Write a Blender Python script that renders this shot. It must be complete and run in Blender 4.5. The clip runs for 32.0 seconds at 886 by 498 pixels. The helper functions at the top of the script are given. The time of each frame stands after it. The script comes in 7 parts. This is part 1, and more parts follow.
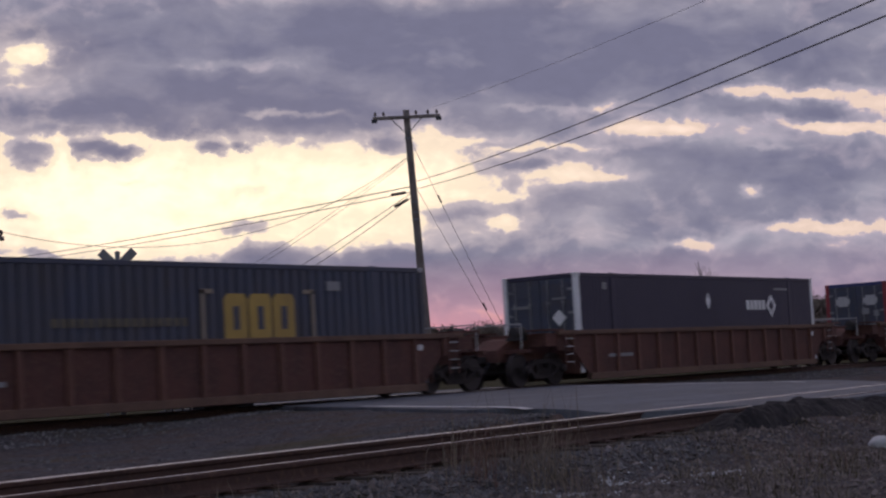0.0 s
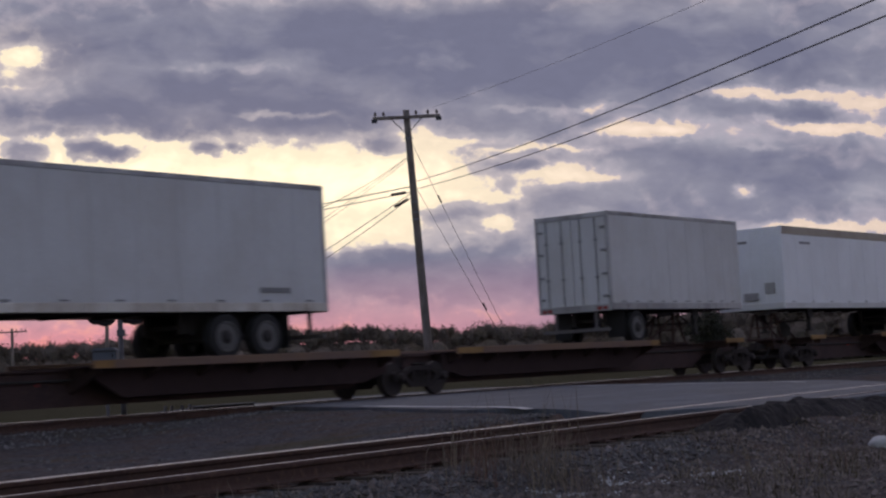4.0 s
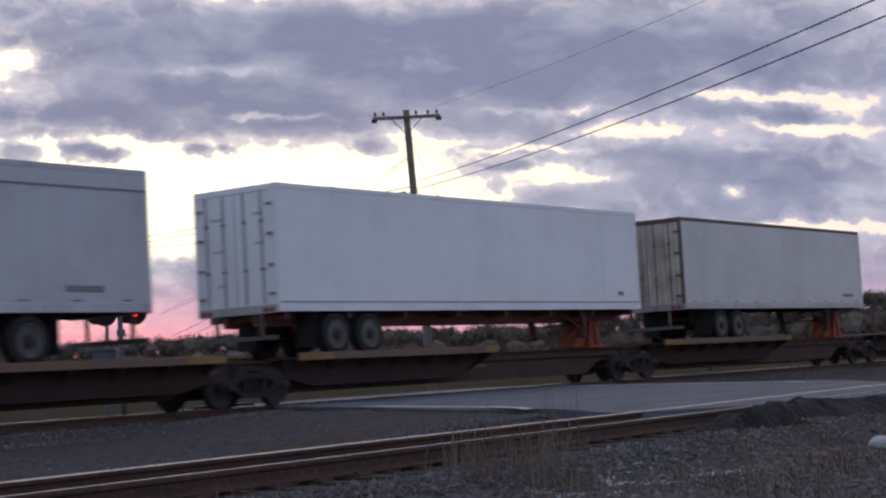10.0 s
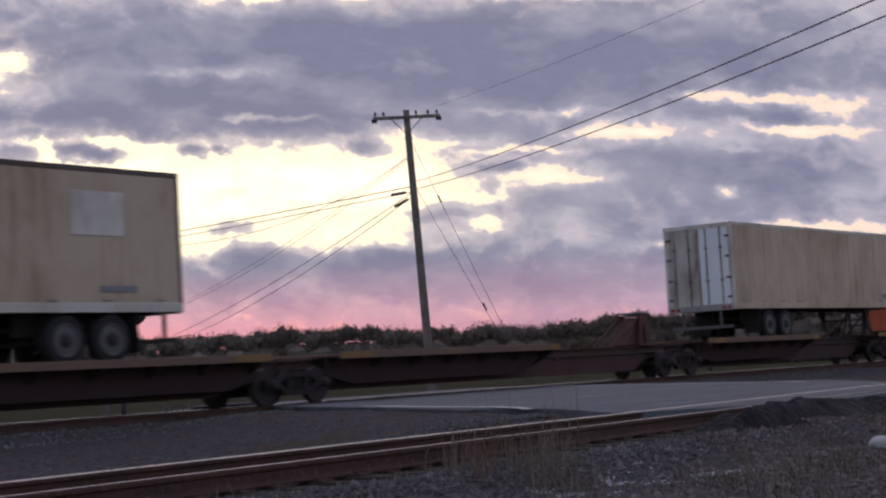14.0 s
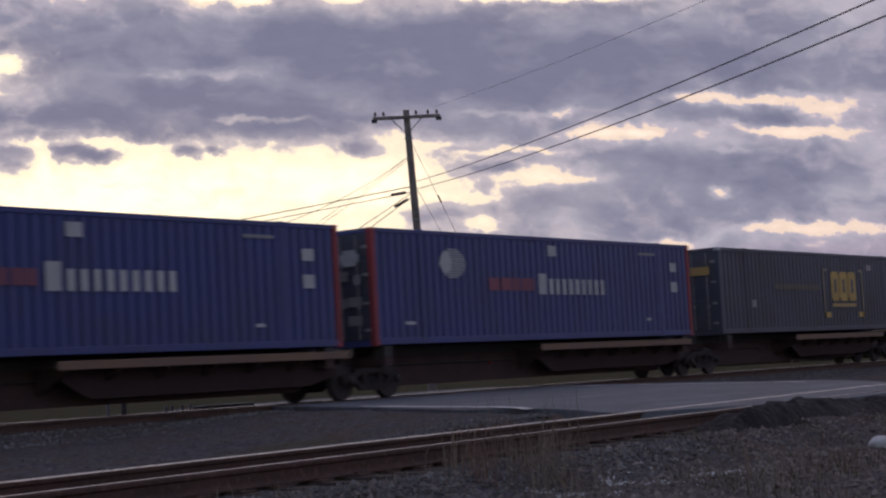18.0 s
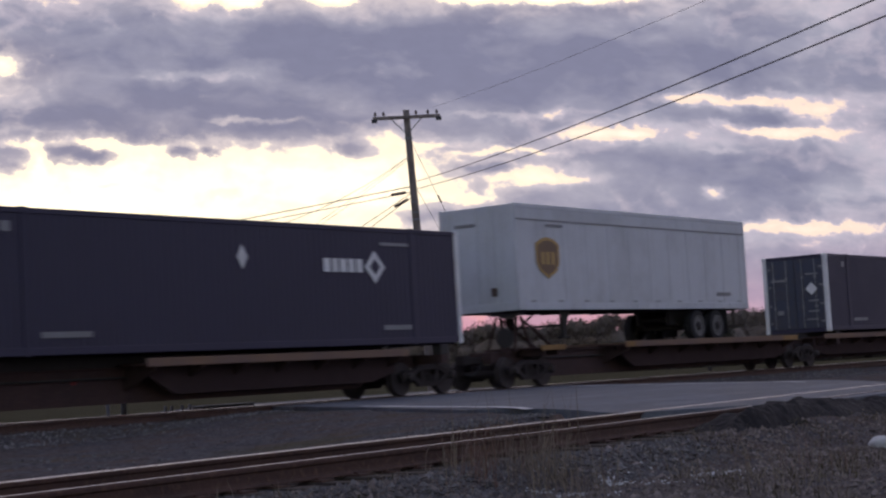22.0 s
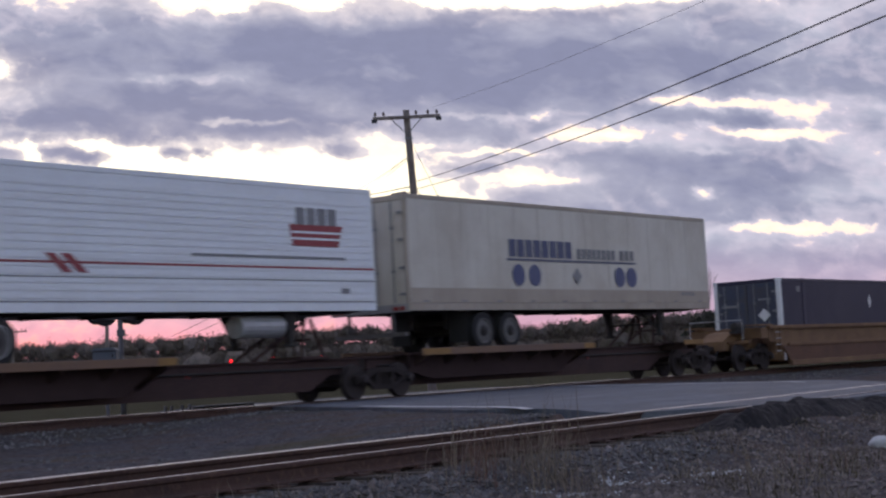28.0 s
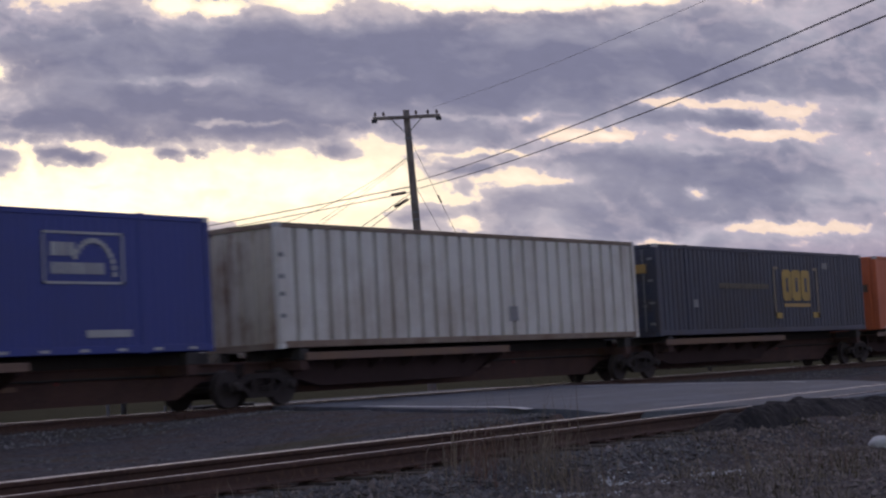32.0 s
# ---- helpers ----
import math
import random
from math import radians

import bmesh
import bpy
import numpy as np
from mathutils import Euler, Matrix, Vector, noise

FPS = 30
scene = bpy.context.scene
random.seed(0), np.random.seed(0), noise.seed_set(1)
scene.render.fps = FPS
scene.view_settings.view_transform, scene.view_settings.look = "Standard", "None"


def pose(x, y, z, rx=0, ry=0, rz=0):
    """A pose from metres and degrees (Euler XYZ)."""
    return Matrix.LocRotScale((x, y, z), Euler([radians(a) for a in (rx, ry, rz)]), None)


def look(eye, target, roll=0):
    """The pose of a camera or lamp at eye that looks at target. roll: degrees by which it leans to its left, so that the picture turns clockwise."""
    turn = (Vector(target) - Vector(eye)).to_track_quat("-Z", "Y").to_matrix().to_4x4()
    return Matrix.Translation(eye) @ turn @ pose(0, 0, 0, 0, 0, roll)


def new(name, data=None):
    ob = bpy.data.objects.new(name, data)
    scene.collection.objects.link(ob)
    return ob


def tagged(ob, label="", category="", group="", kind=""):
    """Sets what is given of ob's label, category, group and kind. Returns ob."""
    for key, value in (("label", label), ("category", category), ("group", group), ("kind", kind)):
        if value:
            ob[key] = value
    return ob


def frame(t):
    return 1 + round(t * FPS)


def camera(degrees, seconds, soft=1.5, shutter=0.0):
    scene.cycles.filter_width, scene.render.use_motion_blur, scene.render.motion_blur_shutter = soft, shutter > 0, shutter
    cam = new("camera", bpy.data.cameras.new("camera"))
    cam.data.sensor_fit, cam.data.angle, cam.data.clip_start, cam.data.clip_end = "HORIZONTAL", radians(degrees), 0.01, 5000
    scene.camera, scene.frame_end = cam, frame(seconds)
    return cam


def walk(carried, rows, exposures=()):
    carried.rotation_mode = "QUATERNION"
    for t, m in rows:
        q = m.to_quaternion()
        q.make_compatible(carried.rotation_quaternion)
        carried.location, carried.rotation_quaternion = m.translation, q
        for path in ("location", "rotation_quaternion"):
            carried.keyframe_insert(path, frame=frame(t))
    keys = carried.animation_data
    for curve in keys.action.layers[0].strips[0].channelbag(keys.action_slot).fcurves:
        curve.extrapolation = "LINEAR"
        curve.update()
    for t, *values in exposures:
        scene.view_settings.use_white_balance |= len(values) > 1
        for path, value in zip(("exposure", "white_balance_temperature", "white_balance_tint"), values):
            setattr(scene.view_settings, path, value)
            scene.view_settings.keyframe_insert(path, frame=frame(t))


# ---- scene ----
# ---- camera: it stands still on a low tripod beside the tracks ----
# World: z = 0 is the top of the main track's rails, the main track runs along X at Y = 26.73.
EYE = (0.0, 0.0, 0.54)
AHEAD = (0.80135, 0.59361, 0.07385)
cam = camera(29.84, 32.0, soft=2.3, shutter=0.22)
STAND = look(EYE, (EYE[0] + AHEAD[0], EYE[1] + AHEAD[1], EYE[2] + AHEAD[2]), -3.217)
EXPOSURES = [(0, -0.01, 6500, 15), (2, -0.02, 6500, 15), (3, -0.2, 6500, 13), (5.5, 0.4, 6250, 7), (7, 0.47, 6200, 6), (9, 0.5, 6200, 6), (10, 0.5, 6250, 7), (11, 0.45, 6300, 8), (12, -0.02, 6500, 13), (13, 0.40, 6500, 10), (14, 0.3, 6500, 10), (14.2, 0.14, 6500, 11), (14.5, 0.05, 6500, 12), (17, 0.16, 6500, 12), (19, 0.13, 6500, 12), (20, 0.2, 6500, 11), (21, 0.24, 6500, 10), (22, 0.36, 6500, 11), (23, 0.4, 6350, 9), (24, 0.21, 6500, 11), (25, 0.21, 6350, 9), (28, 0.62, 6300, 8), (29, 0.5, 6350, 9), (30, -0.03, 6500, 14), (31, -0.03, 6500, 15), (32, 0.2, 6500, 12)]
walk(cam, [(0, STAND), (32, STAND)], EXPOSURES)

# ---- world: the sky after sunset, seen behind and above the cloud backdrop ----
SKY_GAIN = 0.30
CLOUD_TINT = (0.94, 0.96, 1.58)  # before the gain
world = bpy.data.worlds.new("dusk_sky")
scene.world = world
world.use_nodes = True
wt = world.node_tree
wt.nodes.clear()
w_out = wt.nodes.new("ShaderNodeOutputWorld")
w_bg = wt.nodes.new("ShaderNodeBackground")
w_sky = wt.nodes.new("ShaderNodeTexSky")
w_sky.sky_type = "NISHITA"
w_sky.sun_disc = False
w_sky.sun_elevation = radians(4.0)
w_sky.sun_rotation = radians(43.0)
w_sky.air_density, w_sky.dust_density, w_sky.ozone_density = 1.0, 1.0, 1.0
# broken lilac grey cloud over the clear sky
w_co = wt.nodes.new("ShaderNodeTexCoord")
w_noise = wt.nodes.new("ShaderNodeTexNoise")
w_noise.inputs["Scale"].default_value, w_noise.inputs["Detail"].default_value = 3.0, 5.0
wt.links.new(w_co.outputs["Generated"], w_noise.inputs["Vector"])
w_ramp = wt.nodes.new("ShaderNodeValToRGB")
w_ramp.color_ramp.elements[0].position, w_ramp.color_ramp.elements[1].position = 0.36, 0.56
wt.links.new(w_noise.outputs[0], w_ramp.inputs[0])
w_mix = wt.nodes.new("ShaderNodeMix")
w_mix.data_type = "RGBA"
w_mix.inputs[7].default_value = (*CLOUD_TINT, 1)
wt.links.new(w_ramp.outputs[0], w_mix.inputs[0])
wt.links.new(w_sky.outputs[0], w_mix.inputs[6])
w_bg.inputs["Strength"].default_value = SKY_GAIN
wt.links.new(w_mix.outputs[2], w_bg.inputs["Color"])
wt.links.new(w_bg.outputs[0], w_out.inputs["Surface"])


# ---- node helpers ----
class Net:
    """A small writer of shader nodes."""

    def __init__(self, name, bump=False):
        self.mat = bpy.data.materials.new(name)
        self.mat.use_nodes = True
        self.t = self.mat.node_tree
        self.t.nodes.clear()
        self.out = self.t.nodes.new("ShaderNodeOutputMaterial")
        self.co = self.t.nodes.new("ShaderNodeTexCoord").outputs["Object"]

    def put(self, socket, value):
        if isinstance(value, bpy.types.NodeSocket):
            self.t.links.new(value, socket)
        elif isinstance(value, (tuple, list)) and len(value) == 3 and socket.type == "RGBA":
            socket.default_value = (*value, 1)
        else:
            socket.default_value = value

    def m(self, op, a, b=0.0, c=0.0, clamp=False):
        n = self.t.nodes.new("ShaderNodeMath")
        n.operation, n.use_clamp = op, clamp
        for i, v in enumerate((a, b, c)):
            self.put(n.inputs[i], v)
        return n.outputs[0]

    def vec(self, op, a, b=(0, 0, 0), s=1.0):
        n = self.t.nodes.new("ShaderNodeVectorMath")
        n.operation = op
        self.put(n.inputs[0], a)
        self.put(n.inputs[1], b)
        if op == "SCALE":
            self.put(n.inputs["Scale"], s)
        return n.outputs["Value"] if op in ("DOT_PRODUCT", "LENGTH") else n.outputs["Vector"]

    def split(self, v):
        n = self.t.nodes.new("ShaderNodeSeparateXYZ")
        self.put(n.inputs[0], v)
        return n.outputs

    def join(self, x, y, z=0.0):
        n = self.t.nodes.new("ShaderNodeCombineXYZ")
        for i, v in enumerate((x, y, z)):
            self.put(n.inputs[i], v)
        return n.outputs[0]

    def noise(self, v, scale, detail=4.0, rough=0.55, distort=0.0, colour=False):
        n = self.t.nodes.new("ShaderNodeTexNoise")
        self.put(n.inputs["Vector"], v)
        n.inputs["Scale"].default_value, n.inputs["Detail"].default_value = scale, detail
        n.inputs["Roughness"].default_value, n.inputs["Distortion"].default_value = rough, distort
        return n.outputs["Color" if colour else 0]

    def cells(self, v, scale, what="Distance"):
        n = self.t.nodes.new("ShaderNodeTexVoronoi")
        self.put(n.inputs["Vector"], v)
        n.inputs["Scale"].default_value = scale
        return n.outputs[what]

    def ramp(self, fac, *stops):
        n = self.t.nodes.new("ShaderNodeValToRGB")
        self.put(n.inputs[0], fac)
        el = n.color_ramp.elements
        while len(el) < len(stops):
            el.new(0.5)
        for e, (at, col) in zip(el, stops):
            e.position = at
            e.color = (*col, 1) if isinstance(col, tuple) else (col, col, col, 1)
        return n.outputs[0]

    def mix(self, fac, a, b, how="MIX"):
        n = self.t.nodes.new("ShaderNodeMix")
        n.data_type, n.blend_type = "RGBA", how
        self.put(n.inputs[0], fac)
        self.put(n.inputs[6], a)
        self.put(n.inputs[7], b)
        return n.outputs[2]

    def chance(self):
        return self.t.nodes.new("ShaderNodeObjectInfo").outputs["Random"]

    def island(self):
        return self.t.nodes.new("ShaderNodeNewGeometry").outputs["Random Per Island"]

    def surface(self, colour, rough, metal=0.0, bump=None, height=0.01, spec=0.5, emit=None, power=0.0):
        n = self.t.nodes.new("ShaderNodeBsdfPrincipled")
        self.put(n.inputs["Base Color"], colour)
        self.put(n.inputs["Roughness"], rough)
        self.put(n.inputs["Metallic"], metal)
        self.put(n.inputs["Specular IOR Level"], spec)
        if emit:
            self.put(n.inputs["Emission Color"], emit)
            n.inputs["Emission Strength"].default_value = power
        if bump is not None:
            b = self.t.nodes.new("ShaderNodeBump")
            b.inputs["Distance"].default_value = height
            self.put(b.inputs["Height"], bump)
            self.t.links.new(b.outputs[0], n.inputs["Normal"])
        self.t.links.new(n.outputs[0], self.out.inputs["Surface"])
        return self.mat


# ---- the evening sky: a glowing backdrop of clouds that drifts slowly ----
def cloud_material():
    n = Net("evening_clouds")
    x, y, z = n.split(n.co)
    depth = n.m("MULTIPLY", z, -1.0)
    # hundredths of the view: qx grows to the right, qy upward
    qx = n.m("MULTIPLY", n.m("DIVIDE", x, depth), 29.424)
    qy = n.m("MULTIPLY", n.m("DIVIDE", y, depth), 29.424)
    flat = n.join(qx, qy)
    warp = n.noise(flat, 0.7, 2.5, 0.5, 0.0, True)
    wx, wy, _ = n.split(warp)
    sx, sy = n.m("SUBTRACT", wx, 0.5), n.m("SUBTRACT", wy, 0.5)
    # a finer warp that frays the outlines
    fx, fy, _ = n.split(n.noise(n.join(n.m("MULTIPLY", qx, 2.3), n.m("MULTIPLY", qy, 3.4), 5.5), 1.0, 6, 0.60, 0.0, True))
    fx, fy = n.m("SUBTRACT", fx, 0.5), n.m("SUBTRACT", fy, 0.5)
    ax = n.m("MULTIPLY_ADD", fx, 0.46, n.m("MULTIPLY_ADD", sx, 0.80, qx))
    ay = n.m("MULTIPLY_ADD", fy, 0.36, n.m("MULTIPLY_ADD", sy, 0.42, qy))
    cx = n.m("MULTIPLY_ADD", sx, 1.0, qx)
    cy = n.m("MULTIPLY_ADD", sy, 0.6, qy)
    broad = n.noise(n.join(n.m("MULTIPLY", cx, 0.36), n.m("MULTIPLY", cy, 0.85), 3.1), 1.0, 6, 0.58)
    puffs = n.noise(n.join(n.m("MULTIPLY", cx, 1.25), n.m("MULTIPLY", cy, 2.1), 7.7), 1.0, 5, 0.48)
    field = n.m("ADD", n.m("MULTIPLY", n.m("SUBTRACT", broad, 0.5), 0.60), n.m("MULTIPLY", n.m("SUBTRACT", puffs, 0.5), 0.85))
    crisp = n.noise(n.join(n.m("MULTIPLY", cx, 3.6), n.m("MULTIPLY", cy, 5.6), 1.9), 1.0, 7, 0.62)

    def patch(total, px, py, rx, ry, weight, bx=ax, by=ay):
        """Adds a cloud (or, with a negative weight, a clear patch)."""
        dx = n.m("MULTIPLY", n.m("SUBTRACT", bx, (px - 784) / 100), 100 / rx)
        dy = n.m("MULTIPLY", n.m("SUBTRACT", by, (441 - py) / 100), 100 / ry)
        r2 = n.m("ADD", n.m("MULTIPLY", dx, dx), n.m("MULTIPLY", dy, dy))
        return n.m("MULTIPLY_ADD", n.m("POWER", 2.718, n.m("MULTIPLY", n.m("POWER", r2, 1.35), -1.0)), weight, total)

    d = n.m("ADD", field, 0.30)
    # the heavy upper deck
    d = patch(d, 380, 115, 560, 108, 0.62)
    d = patch(d, 1180, 80, 560, 112, 0.60)
    d = patch(d, 270, 205, 330, 38, 0.34)
    d = patch(d, 545, 225, 130, 26, 0.30)
    d = patch(d, 1150, 60, 380, 50, 0.12)
    d = patch(d, 45, 160, 85, 55, -0.42)
    d = patch(d, 560, 20, 420, 40, 0.18)
    # light breaks in it
    d = patch(d, 52, 86, 36, 20, -1.10)
    d = patch(d, 12, 112, 30, 24, -0.50)
    d = patch(d, 400, 110, 95, 11, -0.42)
    d = patch(d, 800, 112, 62, 15, -0.46)
    d = patch(d, 600, 75, 260, 26, -0.20)
    # clear strips higher up that drift down later
    d = patch(d, 1090, -46, 180, 20, -1.60)
    d = patch(d, 1330, -50, 80, 14, -1.20)
    d = patch(d, 440, -42, 40, 14, -1.40)
    d = patch(d, 530, -40, 45, 14, -1.40)
    d = patch(d, 690, -48, 60, 14, -1.20)
    d = patch(d, 900, -50, 40, 14, -1.20)
    # the clear band round the glow
    d = patch(d, 180, 337, 560, 89, -0.86)
    d = patch(d, 110, 243, 230, 9, -0.40)
    d = patch(d, 114, 272, 15, 34, -0.55)
    d = patch(d, 690, 318, 150, 50, -0.55)
    d = patch(d, 300, 425, 420, 36, -0.42)
    d = patch(d, 520, 205, 90, 10, -0.55)
    d = patch(d, 770, 245, 60, 44, -0.42)
    d = patch(d, 1000, 308, 85, 20, -0.50)
    # banks on the far side
    d = patch(d, 1170, 365, 350, 56, 0.40)
    d = patch(d, 1420, 290, 260, 48, 0.34)
    d = patch(d, 900, 222, 150, 46, 0.30)
    d = patch(d, 1180, 262, 150, 26, 0.30)
    d = patch(d, 935, 297, 55, 11, 0.55)
    d = patch(d, 1390, 195, 110, 22, 0.26)
    d = patch(d, 1190, 228, 92, 15, -0.83)
    d = patch(d, 1075, 186, 30, 10, -0.50)
    d = patch(d, 1420, 158, 150, 13, -0.65)
    d = patch(d, 1540, 180, 60, 14, -0.60)
    d = patch(d, 1520, 228, 75, 11, -0.69)
    d = patch(d, 1330, 338, 24, 12, -0.67)
    d = patch(d, 1470, 405, 135, 12, -0.66)
    d = patch(d, 1225, 430, 48, 10, -0.50)
    d = patch(d, 885, 388, 26, 16, -0.67)
    d = patch(d, 800, 375, 60, 14, 0.34)
    d = patch(d, 985, 262, 110, 8, -0.48)
    d = patch(d, 870, 246, 80, 8, -0.36)
    d = patch(d, 860, 345, 80, 8, -0.38)
    d = patch(d, 1075, 312, 60, 10, -0.40)
    d = patch(d, 1320, 166, 60, 9, -0.42)
    d = patch(d, 1385, 206, 26, 13, -0.46)
    d = patch(d, 1440, 223, 42, 8, -0.50)
    d = patch(d, 1355, 262, 40, 6, -0.30)
    d = patch(d, 960, 190, 110, 8, -0.30)
    d = patch(d, 1260, 300, 220, 24, 0.22)
    d = patch(d, 1440, 345, 160, 30, 0.20)
    d = patch(d, 1460, 190, 60, 13, 0.34)
    # low bank over the horizon
    d = patch(d, 1050, 485, 580, 56, 0.50)
    d = patch(d, 640, 462, 180, 26, 0.40)
    d = patch(d, 330, 520, 420, 40, 0.14)
    d = patch(d, 60, 450, 110, 10, 0.42)
    d = patch(d, 40, 508, 70, 13, -0.75)
    # small clouds adrift in the clear band
    d = patch(d, 50, 276, 46, 33, 0.92)
    d = patch(d, 165, 266, 52, 24, 0.80)
    d = patch(d, 225, 270, 44, 13, 0.62)
    d = patch(d, 378, 263, 24, 13, 0.66)
    d = patch(d, 420, 262, 14, 12, 0.60)
    d = patch(d, 446, 402, 60, 19, 0.95)
    d = patch(d, 435, 335, 34, 11, 0.62)
    d = patch(d, 25, 379, 44, 8, 0.70)
    d = patch(d, 225, 320, 18, 6, 0.40)
    d = patch(d, 680, 262, 56, 16, 0.55)
    d = patch(d, 455, 447, 60, 22, 0.60)

    # round heads of the heaped clouds, large and small
    heads = n.m("SUBTRACT", 0.42, n.cells(n.join(n.m("MULTIPLY", cx, 1.7), n.m("MULTIPLY", cy, 2.7), 4.0), 1.0))
    knobs = n.m("SUBTRACT", 0.42, n.cells(n.join(n.m("MULTIPLY", cx, 4.2), n.m("MULTIPLY", cy, 6.2), 9.0), 1.0))
    heap = n.m("ADD", n.m("MULTIPLY", heads, 0.62), n.m("MULTIPLY", knobs, 0.34))
    edge = n.m("MULTIPLY_ADD", n.m("SUBTRACT", crisp, 0.5), 0.55, n.m("MULTIPLY_ADD", heap, 0.62, d))
    d = n.m("MULTIPLY_ADD", n.m("SUBTRACT", crisp, 0.5), 0.16, n.m("MULTIPLY_ADD", heap, 0.16, d))
    edge_clear = n.m("MULTIPLY_ADD", edge, 1.6, 1.25, True)
    glow = patch(0.0, 380, 345, 620, 170, 1.0, qx, qy)
    glow = n.m("MINIMUM", patch(patch(glow, 30, 95, 150, 60, 0.75, qx, qy), 850, -50, 620, 55, 0.7, qx, qy), 1.0)
    low = n.m("MULTIPLY_ADD", n.m("ADD", n.m("MULTIPLY", qx, -0.056), qy), -0.72, -0.10, True)
    west = n.m("MULTIPLY_ADD", qx, -0.075, 0.5, True)
    rose = n.mix(west, (0.47, 0.305, 0.385), (0.98, 0.29, 0.30))
    clear = n.mix(glow, (0.95, 0.75, 0.62), (1.28, 1.10, 0.78))
    clear = n.mix(low, clear, rose)
    clear = n.mix(1.0, clear, n.ramp(edge_clear, (0.0, 1.10), (1.0, 0.86)), "MULTIPLY")
    pale = n.mix(glow, (0.56, 0.47, 0.54), (0.92, 0.78, 0.66))
    pale = n.mix(low, pale, rose)
    grey = n.mix(glow, (0.385, 0.375, 0.445), (0.47, 0.410, 0.440))
    grey = n.mix(low, grey, n.mix(west, (0.375, 0.270, 0.360), (0.72, 0.27, 0.31)))
    deep = n.mix(glow, (0.181, 0.184, 0.268), (0.213, 0.204, 0.278))
    deep = n.mix(low, deep, n.mix(west, (0.335, 0.245, 0.340), (0.60, 0.24, 0.30)))
    # billows: lighter and darker folds inside the clouds
    fold = n.noise(n.join(n.m("MULTIPLY", cx, 0.50), n.m("MULTIPLY", n.m("SUBTRACT", cy, 0.06), 1.45), 2.3), 1.0, 4, 0.46)
    thick = n.m("ADD", d, n.m("MULTIPLY", n.m("SUBTRACT", fold, 0.5), 1.4))
    body = n.mix(n.ramp(thick, (0.18, 0.0), (0.62, 0.62), (1.15, 1.0)), grey, deep)
    rim = n.mix(n.ramp(edge, (0.02, 0.0), (0.20, 0.66), (0.56, 1.0)), pale, body)
    col = n.mix(n.ramp(edge, (-0.03, 0.0), (0.15, 1.0)), clear, rim)
    fine = n.noise(n.join(n.m("MULTIPLY", qx, 2.4), n.m("MULTIPLY", qy, 4.5)), 1.0, 5, 0.6)
    col = n.mix(1.0, col, n.ramp(fine, (0.25, 0.96), (0.75, 1.04)), "MULTIPLY")
    e = n.t.nodes.new("ShaderNodeEmission")
    n.put(e.inputs[0], col)
    e.inputs[1].default_value = 1.0
    n.t.links.new(e.outputs[0], n.out.inputs["Surface"])
    return n.mat


# ---- materials ----
def painted(name, rgb, rough=0.45, dirt=(0.10, 0.085, 0.07), amount=0.35, streak=0.5, metal=0.0, spec=0.5):
    n = Net(name)
    x, y, z = n.split(n.co)
    shift = n.m("MULTIPLY", n.chance(), 40.0)
    big = n.noise(n.vec("ADD", n.co, n.join(shift, 0.0, 0.0)), 0.55, 5, 0.6)
    drip = n.noise(n.join(n.m("MULTIPLY", n.m("ADD", x, y), 5.0), shift, n.m("MULTIPLY", z, 0.35)), 1.0, 4, 0.65)
    fine = n.noise(n.co, 26.0, 3, 0.6)
    grime = n.m("MULTIPLY", n.ramp(big, (0.42, 0.0), (0.72, 1.0)), amount)
    grime = n.m("ADD", grime, n.m("MULTIPLY", n.ramp(drip, (0.50, 0.0), (0.78, 1.0)), amount * streak), clamp=True)
    tone = n.mix(n.ramp(fine, (0.3, 0.0), (0.7, 1.0)), tuple(c * 0.93 for c in rgb), tuple(min(1, c * 1.05) for c in rgb))
    col = n.mix(grime, tone, dirt)
    return n.surface(col, n.m("MULTIPLY_ADD", grime, 0.35, rough, True), metal, n.m("ADD", n.m("MULTIPLY", big, 1.0), n.m("MULTIPLY", fine, 0.12)), 0.012, spec)


def rusty(name, a=(0.105, 0.045, 0.03), b=(0.055, 0.03, 0.024), c=(0.16, 0.09, 0.055)):
    n = Net(name)
    shift = n.m("MULTIPLY", n.chance(), 30.0)
    v = n.vec("ADD", n.co, n.join(shift, shift, 0.0))
    big = n.noise(v, 1.1, 6, 0.65)
    fine = n.noise(v, 17.0, 4, 0.65)
    col = n.mix(n.ramp(big, (0.35, 0.0), (0.68, 1.0)), a, b)
    col = n.mix(n.ramp(fine, (0.52, 0.0), (0.75, 1.0)), col, c)
    return n.surface(col, 0.82, 0.0, fine, 0.01, 0.3)


def stony(name, a, b, cell=9.0, height=0.03, loose=False):
    n = Net(name)
    big = n.noise(n.co, 0.35, 5, 0.6)
    tile = n.cells(n.co, cell, "Color")
    edge = n.cells(n.co, cell)
    fine = n.noise(n.co, 40.0, 3, 0.6)
    r, _, _ = n.split(tile)
    col = n.mix(n.m("POWER", n.island(), 2.2) if loose else r, a, b)
    col = n.mix(n.ramp(big, (0.35, 0.0), (0.7, 0.6)), col, tuple(c * 0.55 for c in a))
    col = n.mix(n.m("MULTIPLY", fine, 0.4), col, tuple(c * 1.3 for c in b))
    return n.surface(col, 0.9, 0.0, n.m("ADD", n.m("MULTIPLY", edge, -1.0), n.m("MULTIPLY", fine, 0.3)), height, 0.25)


